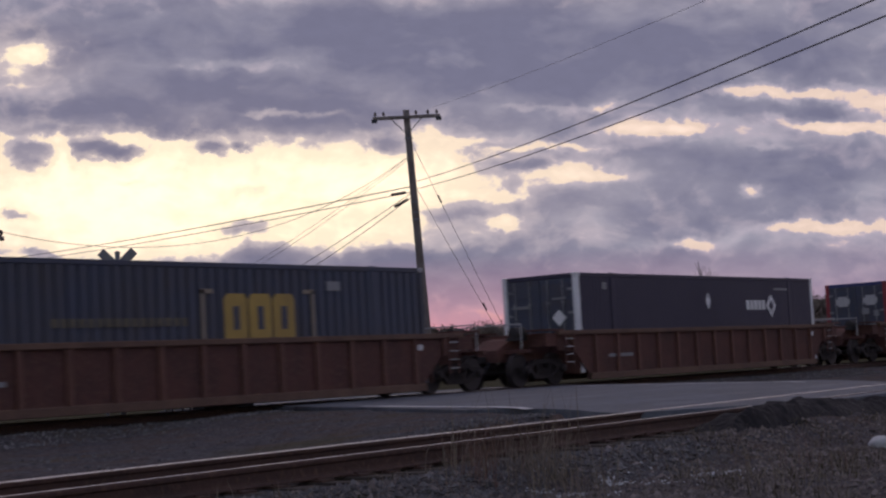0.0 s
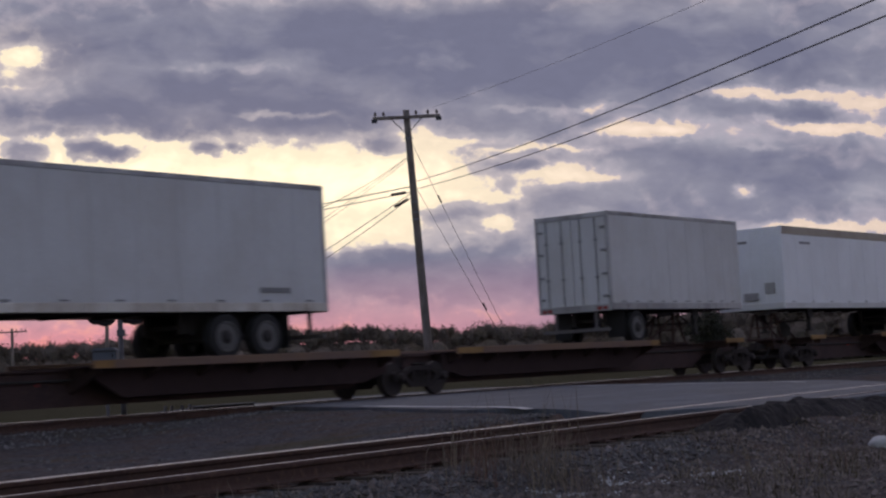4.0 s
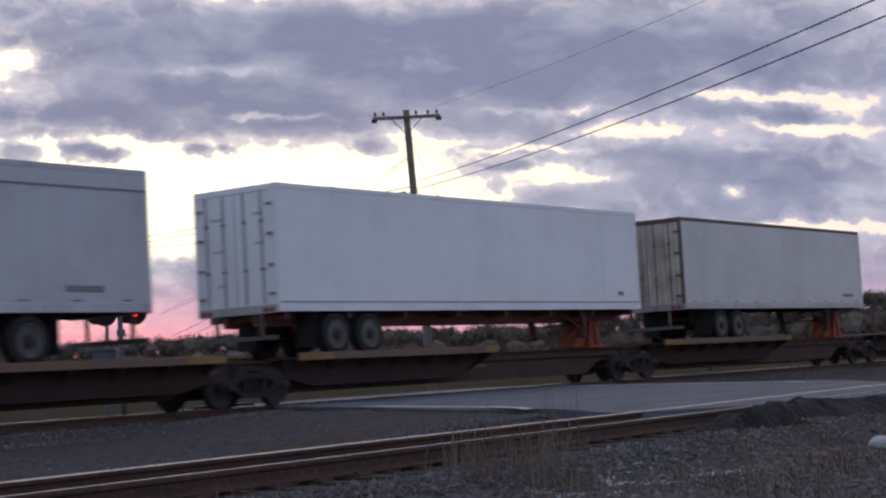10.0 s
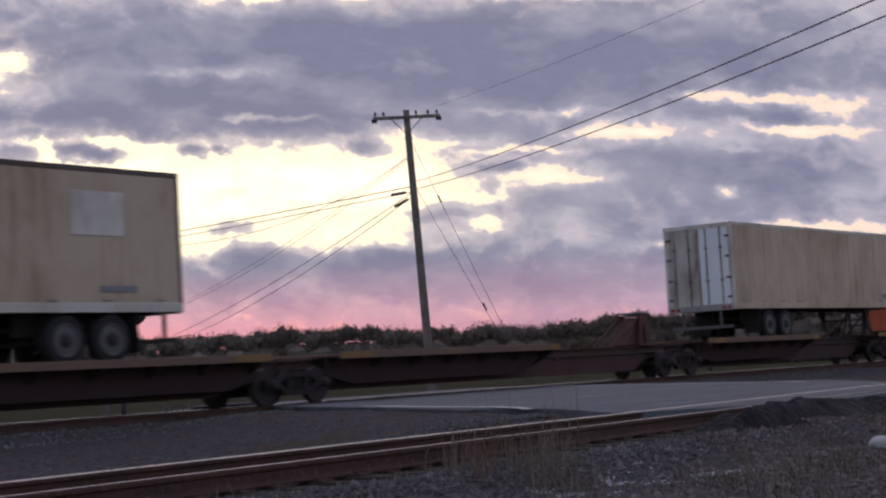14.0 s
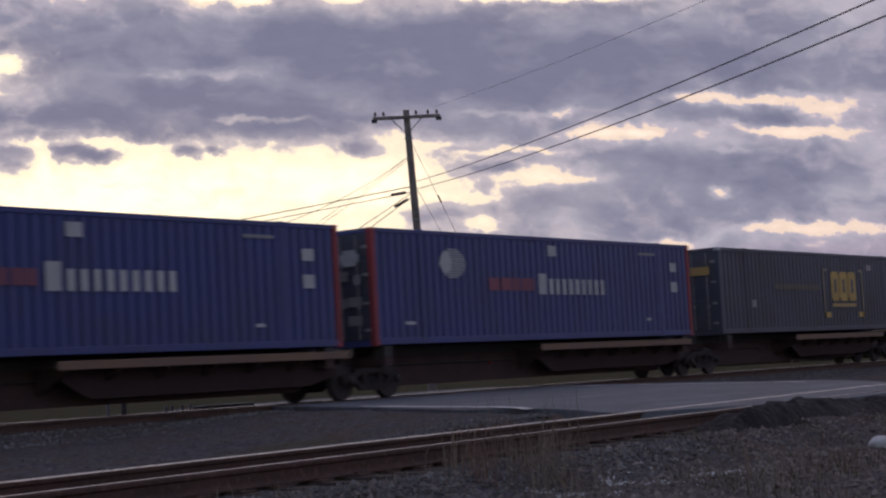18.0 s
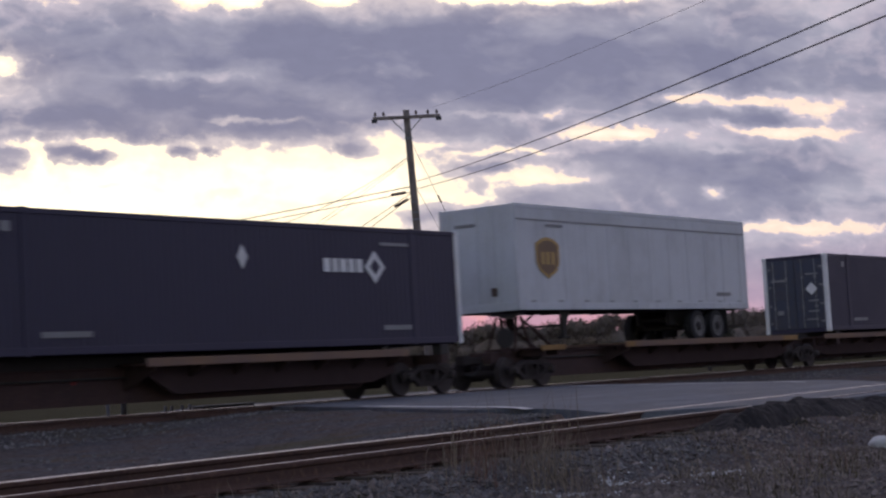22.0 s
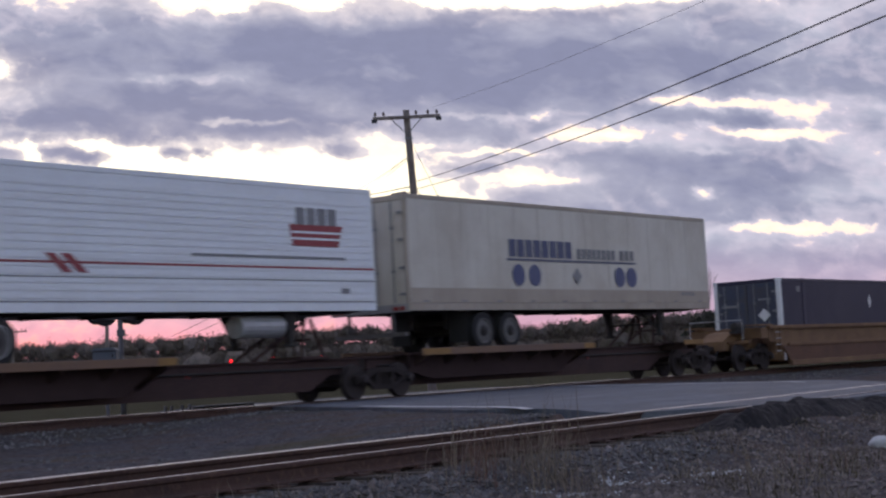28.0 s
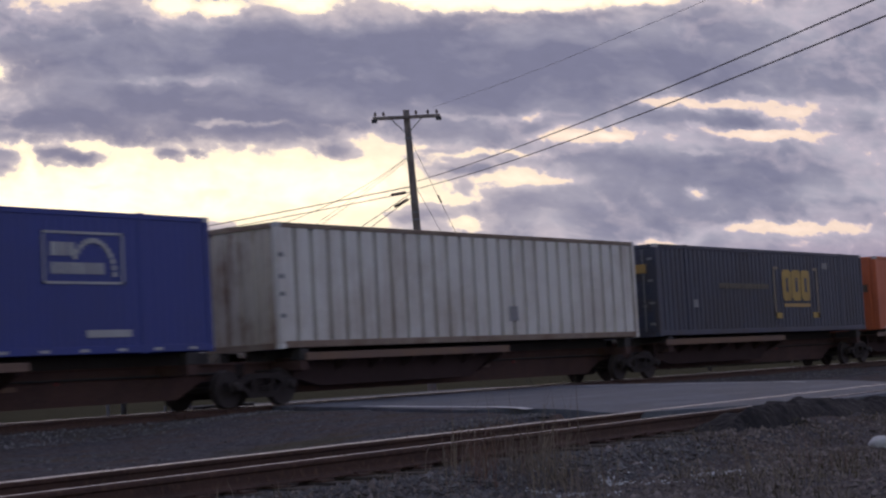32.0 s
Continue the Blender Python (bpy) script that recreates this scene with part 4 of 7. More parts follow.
def round_tree(x, y, wide, tall, seed):
    rng = random.Random(seed)
    t = thing("bushy_tree", pose(x, y, ground_z(x, y) - 0.1), "dark round bushy tree standing before the woods", "tree")
    part("trunk", bar((0, 0, 0), (0.1, 0, tall * 0.5), 0.15, 8, 0.08), "bark", t)
    verts, faces = [], []
    for _ in range(60):
        d = Vector((rng.gauss(0, 1), rng.gauss(0, 1), rng.gauss(0, 0.8))).normalized() * rng.uniform(0.25, 1.0)
        c = Vector((d.x * wide * 0.42, d.y * wide * 0.42, tall * 0.55 + d.z * tall * 0.36))
        for _ in range(150):
            p = c + Vector((rng.gauss(0, 1), rng.gauss(0, 1), rng.gauss(0, 0.8))) * 0.28
            u = Vector((rng.gauss(0, 1), rng.gauss(0, 1), rng.gauss(0, 1))).normalized()
            a = u.orthogonal().normalized() * rng.uniform(0.06, 0.13)
            b = u.cross(a) * rng.uniform(0.5, 0.9)
            k = len(verts)
            verts.extend((p - a, p - b, p + a, p + b))
            faces.append((k, k + 1, k + 2, k + 3))
    me = bpy.data.meshes.new("crown")
    me.from_pydata(verts, [], faces)
    me.materials.append(M["shrub"])
    crown = new("crown", me)
    crown.parent = t


round_tree(133.6, 70.0, 5.0, 6.4, 8)


# ---- utility poles and wires ----
def utility_pole(x, y, tall, lean_x, lean_y, arm_turn, label, arm_low=0.28, detail=True):
    z0 = ground_z(x, y)
    t = thing("utility_pole", pose(x, y, z0), label, "utility pole", "utility poles")
    top = Vector((lean_x, lean_y, tall - z0))
    bm = bmesh.new()
    rings = []
    for k in range(13):
        f = k / 12
        p = top * f
        r = 0.17 - 0.055 * f
        rings.append([bm.verts.new(p + Vector((math.cos(a * 0.524) * r, math.sin(a * 0.524) * r, 0))) for a in range(12)])
    for a, b in zip(rings, rings[1:]):
        for i in range(12):
            bm.faces.new((a[i], a[(i + 1) % 12], b[(i + 1) % 12], b[i]))
    bm.faces.new(rings[-1])
    part("post", bm, "pole", t, smooth=True)
    at = Matrix.Translation(top + Vector((0, 0, -arm_low))) @ pose(0, 0, 0, 0, 0, arm_turn)
    arm = part("crossarm", moved(soft_box(-1.22, 1.22, -0.20, -0.09, -0.06, 0.06, 0.012), at), "pole", t)
    for s in (-1, 1):
        part("brace", moved(bar((s * 0.55, -0.15, -0.05), (0, -0.13, -0.62), 0.018, 6), at), "galv", t)
        if detail:
            part("end_bracket", moved(boxes((s * 1.16 - 0.10, s * 1.16 + 0.10, -0.23, -0.06, -0.15, -0.04)), at), "wire", t)
    for k in (-1.12, -0.82, 0.35, 0.78, 1.10):
        part("insulator", moved(turned([(0.06, 0.018), (0.10, 0.018), (0.11, 0.05), (0.15, 0.055), (0.17, 0.03), (0.20, 0.045), (0.23, 0.03)], "Z", 10), at @ Matrix.Translation((k, -0.145, 0))), "ceramic", t)
    if detail:
        for f in (0.905, 0.69, 0.655, 0.63):
            part("band", moved(turned([(-0.03, 0.15), (0.03, 0.15)], "Z", 12), Matrix.Translation(top * f)), "galv", t)
    return t


POLE = utility_pole(48.05, 36.4, 10.05, -0.82, -0.1, -52.0, "leaning weathered wooden utility pole with a crossarm")
utility_pole(81.6, 91.2, 7.8, 0.4, 0, -42, "far wooden utility pole with a crossarm", detail=False)
utility_pole(90.3, 112.4, 6.2, 0.1, 0, -42, "far wooden utility pole with a crossarm", detail=False)
utility_pole(28.74, 36.75, 5.2, -0.10, -0.20, 38, "weathered wooden pole beside the crossing", detail=False)
utility_pole(18.0, 4.6, 5.6, 0, 0, -52, "wooden pole that carries the road wires")


def wire(p, q, sag, r, label="dark wire strung from the utility pole", n=22):
    p, q = Vector(p), Vector(q)
    pts = [p.lerp(q, i / n) - Vector((0, 0, sag * 4 * (i / n) * (1 - i / n))) for i in range(n + 1)]
    solid("overhead_wire", tube(pts, r), "wire", label, "wire", "overhead wires")


wire((47.42, 36.2, 7.44), (18.0, 4.62, 5.06), 0.20, 0.012, "thick cable sagging over the road")
wire((47.43, 36.22, 7.18), (18.1, 4.62, 4.83), 0.25, 0.012, "thick cable sagging over the road")
wire((47.72, 35.47, 10.09), (20.5, 7.4, 6.10), 0.15, 0.0042)
wire((47.42, 36.2, 7.30), (75.62, 98.86, 10.23), 0.22, 0.020)
wire((47.42, 36.2, 7.10), (75.63, 98.88, 9.96), 0.26, 0.016)
wire((47.2, 36.3, 8.35), (28.72, 36.30, 5.03), 1.55, 0.009)
wire((47.2, 36.3, 8.25), (61.2, 64.0, 4.42), 0.55, 0.008)
wire((47.2, 36.3, 8.32), (61.4, 64.0, 4.55), 0.40, 0.007)
wire((47.3, 36.3, 7.05), (61.9, 64.0, 3.22), 0.30, 0.013)
wire((47.3, 36.3, 6.90), (63.86, 64.0, 3.43), 0.35, 0.013)
wire((47.3, 36.2, 8.9), (47.99, 31.84, -0.4), 0.05, 0.008, "guy wire of the utility pole")
wire((47.4, 36.2, 7.3), (47.29, 31.48, -0.4), 0.05, 0.008, "guy wire of the utility pole")


def strain(p, q, label, r=0.055):
    solid("strain_insulator", bar(p, q, r, 8), "ceramic", label, "insulator", "strain insulators")


strain((46.45, 36.55, 6.95), (47.05, 36.4, 7.05), "brown strain insulator on a wire")
strain((47.46, 35.25, 6.85), (47.47, 35.12, 6.58), "dark strain insulator on a guy wire", 0.032)
strain((47.33, 33.45, 2.87), (47.33, 33.33, 2.61), "dark strain insulator on a guy wire", 0.032)
strain((47.15, 37.0, 6.60), (47.45, 36.6, 6.85), "brown strain insulator on a wire")


# ---- crossing signal and its cabinet ----
def crossing_signal(x, y):
    z0 = ground_z(x, y)
    t = thing("crossing_signal", pose(x, y, z0, 0, 0, -42.3), "railway crossing signal with a crossbuck and red lights", "crossing signal")
    top = 4.08 - z0
    part("mast", turned([(0, 0.07), (top, 0.065)], "Z", 14), "galv", t, smooth=True)
    part("base", joined(turned([(0, 0.22), (0.25, 0.2), (0.32, 0.1)], "Z", 14)), "galv", t)
    part("finial", turned([(top, 0.075), (top + 0.03, 0.075), (top + 0.06, 0.02)], "Z", 12), "galv", t)
    for s in (-1, 1):
        part("crossbuck_blade", moved(soft_box(-0.61, 0.61, -0.012, 0.012, -0.115, 0.115, 0.006, 1), Matrix.Translation((0, 0.09 + 0.014 * s, top - 0.37)) @ pose(0, 0, 0, 0, s * 45, 0)), "galv", t, "unpainted back of the crossbuck blade")
    part("sign_plate", soft_box(-0.37, 0.29, 0.08, 0.10, top - 1.17, top - 0.97, 0.005, 1), "galv", t)
    part("light_arm", moved(bar((-0.42, 0, 0), (0.42, 0, 0), 0.03), Matrix.Translation((0, 0, top - 1.55))), "black", t)
    part("junction_box", soft_box(-0.10, 0.12, -0.10, 0.10, top - 2.15, top - 1.98, 0.01), "galv", t)
    for s, lens in ((-1, "red_dim"), (1, "red_lens")):
        back = part("rear_light_unit", moved(turned([(-0.02, 0.24), (0.0, 0.25), (0.10, 0.20), (0.2, 0.12)], "Y", 24), Matrix.Translation((s * 0.38 - 0.22, 0.16, top - 1.57))), "black", t, "black light unit facing the other way")
        part("rear_cover", moved(turned([(-0.07, 0.05), (-0.06, 0.13), (-0.02, 0.15)], "Y", 20), Matrix.Translation((s * 0.38 - 0.22, 0.16, top - 1.57))), "galv", back)
        unit = part("light_unit", moved(turned([(-0.02, 0.305), (0.0, 0.31), (0.015, 0.305)], "Y", 28), Matrix.Translation((s * 0.38, -0.05, top - 1.57))), "black", t, "black round light background")
        hood = bmesh.new()
        ring0, ring1 = [], []
        for k in range(15):
            a = radians(-25 + 230 * k / 14)
            c = (s * 0.38 + math.cos(a) * 0.16, top - 1.57 + math.sin(a) * 0.16)
            ring0.append(hood.verts.new((c[0], -0.07, c[1])))
            ring1.append(hood.verts.new((c[0], -0.38, c[1] - 0.02)))
        for k in range(14):
            hood.faces.new((ring0[k], ring0[k + 1], ring1[k + 1], ring1[k]))
        part("hood", hood, "black", unit)
        part("lens", moved(turned([(-0.10, 0.03), (-0.09, 0.065), (-0.065, 0.10)], "Y", 20), Matrix.Translation((s * 0.38, 0, top - 1.57))), lens, unit, "glowing red lens" if s > 0 else "dim red lens")
        part("housing", moved(turned([(0.0, 0.16), (0.12, 0.13), (0.18, 0.08)], "Y", 16), Matrix.Translation((s * 0.38, 0, top - 1.57))), "black", unit)
    # the lowered gate arm with its two lamps
    swing = Matrix.Translation((0, 0, 1.04 - z0)) @ pose(0, 0, 0, 0, 0, 9.0)
    arm = part("gate_arm", moved(bar((0.1, 0.0, 0), (6.0, 0.0, 0), 0.045, 8, 0.03), swing), "black", t, "dark lowered gate arm")
    for s in (2.85, 4.0, 5.33):
        part("lamp_case", moved(turned([(-0.05, 0.03), (-0.045, 0.05), (0.05, 0.05)], "Y", 12), swing @ Matrix.Translation((s, 0, 0.10))), "black", arm)
        part("gate_lens", moved(turned([(-0.075, 0.02), (-0.052, 0.042)], "Y", 12), swing @ Matrix.Translation((s, 0, 0.10))), "gate_lamp", arm, "small glowing red lamp")
    return t


crossing_signal(29.45, 32.3)


def relay_box(x, y):
    z0 = ground_z(x, y)
    t = thing("relay_box", pose(x, y, z0, 0, 0, -52), "small blue-grey steel relay box on a post", "relay box")
    z = 1.38 - z0
    part("post", turned([(-0.1, 0.05), (z, 0.05)], "Z", 10), "galv", t)
    part("body", soft_box(-0.34, 0.34, -0.24, 0.24, z, z + 0.30, 0.02), "cabinet", t)
    part("roof", prism([(-0.40, z + 0.30), (0.40, z + 0.30), (0.22, z + 0.38), (-0.22, z + 0.38)], -0.30, 0.30), "cabinet", t)
    d = part("door", soft_box(-0.31, 0.31, -0.262, -0.243, z + 0.03, z + 0.27, 0.006, 1), "cabinet", t)
    part("handle", soft_box(0.22, 0.25, -0.285, -0.262, z + 0.10, z + 0.20, 0.005, 1), "black", d)


relay_box(32.05, 35.8)


def track_box(x, y):
    """A low switch heater case beside the main track."""
    z0 = ground_z(x, y)
    t = thing("trackside_box", pose(x, y, z0), "low dark trackside case on short posts", "track box")
    part("case", soft_box(0.55, 2.3, -0.2, 0.2, 0.18, 0.42, 0.02), "black", t)
    part("lid", soft_box(0.5, 2.35, -0.24, 0.24, 0.42, 0.45, 0.008, 1), "cabinet", t)
    for k in (-0.55, -0.35, 0.0, 0.25):
        shared("marker_post", 0, lambda: soft_box(-0.03, 0.03, -0.03, 0.03, 0, 0.50, 0.008, 1), "galv", t, at=pose(k, 0, 0))
    for k in (0.7, 2.1):
        shared("leg", 0, lambda: soft_box(-0.04, 0.04, -0.12, 0.12, -0.05, 0.2, 0.008, 1), "black", t, at=pose(k, 0, 0))


track_box(28.5, 29.2)


# ---- the train: it rolls along the main track at a steady 22.2 m/s ----
SPEED = 22.2
TRAIN = []
WIDE = 2.59


def rolling(name, u, z, label, category, group=""):
    """A thing that travels with the train; u is its middle along the track at the start."""
    t = thing(name, pose(u, TRACK_Y, z), label, category, group)
    TRAIN.append(t)
    return t


# -- parts that all cars share --
def truck(parent, x, wheel_r=0.42):
    t = shared("truck", 0, lambda: soft_box(-0.18, 0.18, -0.95, 0.95, 0.42, 0.66, 0.03), "truck", parent, at=pose(x, 0, 0))

    def frame_side():
        top = prism([(-1.12, 0.48), (-1.12, 0.57), (-0.95, 0.63), (-0.62, 0.63), (-0.40, 0.75), (0.40, 0.75), (0.62, 0.63), (0.95, 0.63), (1.12, 0.57), (1.12, 0.48), (0.62, 0.51), (0.40, 0.63), (-0.40, 0.63), (-0.62, 0.51)], -0.07, 0.07)
        low = prism([(-0.78, 0.50), (-0.70, 0.56), (-0.40, 0.33), (0.40, 0.33), (0.70, 0.56), (0.78, 0.50), (0.44, 0.21), (-0.44, 0.21)], -0.065, 0.065)
        legs = boxes((-0.36, -0.26, -0.06, 0.06, 0.30, 0.66), (0.26, 0.36, -0.06, 0.06, 0.30, 0.66), (-1.08, -0.99, -0.06, 0.06, 0.36, 0.56), (-0.79, -0.70, -0.06, 0.06, 0.36, 0.56), (0.70, 0.79, -0.06, 0.06, 0.36, 0.56), (0.99, 1.08, -0.06, 0.06, 0.36, 0.56))
        return joined(top, low, legs)

    def wheel():
        w = wheel_r
        return turned([(-0.07, 0.10), (-0.065, w * 0.55), (-0.07, w * 0.86), (-0.075, w - 0.01), (0.04, w), (0.045, w + 0.027), (0.068, w + 0.025), (0.07, w * 0.86), (0.05, w * 0.55), (0.08, 0.10)], n=32)

    for s in (-1, 1):
        side = shared("side_frame", 0, frame_side, "truck", t, at=pose(0, s * 1.0, 0))
        for o in (-0.19, 0.0, 0.19):
            shared("spring", 0, lambda: turned([(0.26 + 0.03 * k, 0.06 if k % 2 else 0.078) for k in range(9)], "Z", 10), "truck", t, at=pose(o, s * 1.02, 0))
        for a in (-0.89, 0.89):
            shared("wheel", wheel_r, wheel, "wheel", t, at=pose(a, s * 0.755, wheel_r + 0.003, 0, 0, 0 if s < 0 else 180), smooth=False)
            shared("bearing_cap", s, lambda: moved(turned([(-0.16, 0.05), (-0.15, 0.085), (-0.06, 0.11), (0.0, 0.11)], n=14), pose(0, 0, 0, 0, 0, 0 if s < 0 else 180)), "wheel", t, at=pose(a, s * 1.03, 0.47))
    for a in (-0.89, 0.89):
        shared("axle", 0, lambda: turned([(-0.75, 0.085), (0.75, 0.085)], n=12), "truck", t, at=pose(a, 0, wheel_r + 0.003))
    return t


def coupler(parent, x, s):
    shared("coupler", s, lambda: joined(soft_box(min(0, s * 1.0), max(0, s * 1.0), -0.07, 0.07, 0.72, 0.90, 0.02), soft_box(min(s * 0.75, s * 1.08), max(s * 0.75, s * 1.08), -0.16, 0.16, 0.68, 0.96, 0.04)), "truck", parent, at=pose(x, 0, 0))
    shared("air_hose", s, lambda: tube([(s * 0.5, -0.35, 0.75), (s * 0.75, -0.36, 0.5), (s * 0.95, -0.3, 0.38), (s * 1.1, -0.2, 0.45)], 0.025), "rubber", parent, at=pose(x, 0, 0))


def mark(parent, x0, x1, z0, z1, material, label="", face=-WIDE / 2, name="marking"):
    """A flat painted marking on the near side."""
    return part(name, hard_box(x0, x1, face - 0.008, face - 0.003, z0, z1), material, parent, label)


def end_mark(parent, x, y0, y1, z0, z1, material, label="", name="marking"):
    """A flat painted marking on the leading end."""
    return part(name, hard_box(x - 0.008, x - 0.003, y0, y1, z0, z1), material, parent, label)


def letters(parent, x0, x1, z0, z1, count, material, label, face=-WIDE / 2, gap=0.28):
    """Upright plain bars where a row of lettering stands."""
    step = (x1 - x0) / count
    for i in range(count):
        a = x0 + step * i
        part("lettering_bar", hard_box(a, a + step * (1 - gap), face - 0.008, face - 0.003, z0, z1), material, parent, label.replace("bars", "bar"))


def diamond(parent, x, z, w, h, material, face=-WIDE / 2, hole=0.0):
    o = [(x - w / 2, z), (x, z - h / 2), (x + w / 2, z), (x, z + h / 2)]
    d = part("diamond_mark", prism(o, face - 0.008, face - 0.003), material, parent)
    if hole:
        i = [(x - w * hole / 2, z), (x, z - h * hole / 2), (x + w * hole / 2, z), (x, z + h * hole / 2)]
        part("diamond_centre", prism(i, face - 0.012, face - 0.008), "charcoal", d)


def shield(parent, x, z, w, h, face):
    """A plain brown and gold shield."""
    def o(k):
        return [(x - w / 2 * k, z + h * 0.34 * k), (x - w * 0.25 * k, z + h * 0.46 * k), (x, z + h * 0.5 * k), (x + w * 0.25 * k, z + h * 0.46 * k), (x + w / 2 * k, z + h * 0.34 * k), (x + w / 2 * k, z - h * 0.12 * k), (x + w * 0.36 * k, z - h * 0.32 * k), (x, z - h * 0.5 * k), (x - w * 0.36 * k, z - h * 0.32 * k), (x - w / 2 * k, z - h * 0.12 * k)]
    s = part("shield_mark", prism(o(1.0), face - 0.008, face - 0.003), "mark_gold", parent, "brown and gold shield")
    part("shield_field", prism([(a, b) for a, b in o(0.84)], face - 0.012, face - 0.008), "shield_brown", s)
    part("shield_bars", boxes(*[(x - w * 0.30 + w * 0.22 * i, x - w * 0.30 + w * 0.22 * i + w * 0.15, face - 0.016, face - 0.012, z - h * 0.16, z + h * 0.14) for i in range(3)]), "mark_gold", s)


# -- containers --
def corrugated(length, z0, z1, period, depth, land, y):
    """A side sheet pressed into upright ribs; land: the share of a rib that stands proud."""
    s = -1 if y < 0 else 1
    bm = bmesh.new()
    n = max(1, round(length / period))
    p = length / n
    prof = []
    for i in range(n):
        a = -length / 2 + i * p
        for f, d in ((0.0, 0), (land, 0), (land + (1 - land) * 0.16, depth), (land + (1 - land) * 0.84, depth)):
            prof.append((a + f * p, y - s * d))
    prof.append((length / 2, y))
    lo = [bm.verts.new((x, yy, z0)) for x, yy in prof]
    hi = [bm.verts.new((x, yy, z1)) for x, yy in prof]
    for i in range(len(prof) - 1):
        f = (lo[i], lo[i + 1], hi[i + 1], hi[i])
        bm.faces.new(f if s < 0 else f[::-1])
    return bm


def end_doors(parent, x, w, z0, z1, material, rod="silver", ribs=False, s=-1):
    """Two swing doors with lock rods on an end wall; s: the way that the end looks."""
    for k, (y0, y1) in enumerate(((-w / 2 + 0.10, -0.012), (0.012, w / 2 - 0.10))):
        key = (round(w, 2), round(z1 - z0, 2), k, s)
        h = z1 - z0

        def leaf():
            return soft_box(min(0, s * 0.035), max(0, s * 0.035), y0, y1, 0, h, 0.008, 1)

        d = shared("door", key, leaf, material, parent, at=pose(x, 0, z0))
        for r in range(5 if ribs else 0):
            shared("door_panel", key, lambda: soft_box(min(s * 0.033, s * 0.052), max(s * 0.033, s * 0.052), y0 + 0.08, y1 - 0.08, 0.05, (h - 0.2) / 5 - 0.05, 0.012, 1), material, d, at=pose(0, 0, 0.10 + (h - 0.2) / 5 * r))
        for f in (0.28, 0.74):
            y = y0 + (y1 - y0) * f
            shared("lock_rod", key + (f,), lambda: joined(bar((s * 0.075, y, 0.03), (s * 0.075, y, h - 0.03), 0.017, 6), boxes((min(s * 0.05, s * 0.10), max(s * 0.05, s * 0.10), y - 0.05, y + 0.05, h * 0.3, h * 0.3 + 0.06), (min(s * 0.05, s * 0.10), max(s * 0.05, s * 0.10), y - 0.05, y + 0.05, h * 0.72, h * 0.72 + 0.06))), rod, d)
        hy = y0 if k == 0 else y1
        hw = 0.16 if k == 0 else -0.16
        for f in (0.08, 0.33, 0.6, 0.86):
            shared("hinge", (k, s, round(w, 2)), lambda: hard_box(min(s * 0.03, s * 0.08), max(s * 0.03, s * 0.08), min(hy, hy + hw), max(hy, hy + hw), 0, 0.07), rod, d, at=pose(0, 0, h * f))


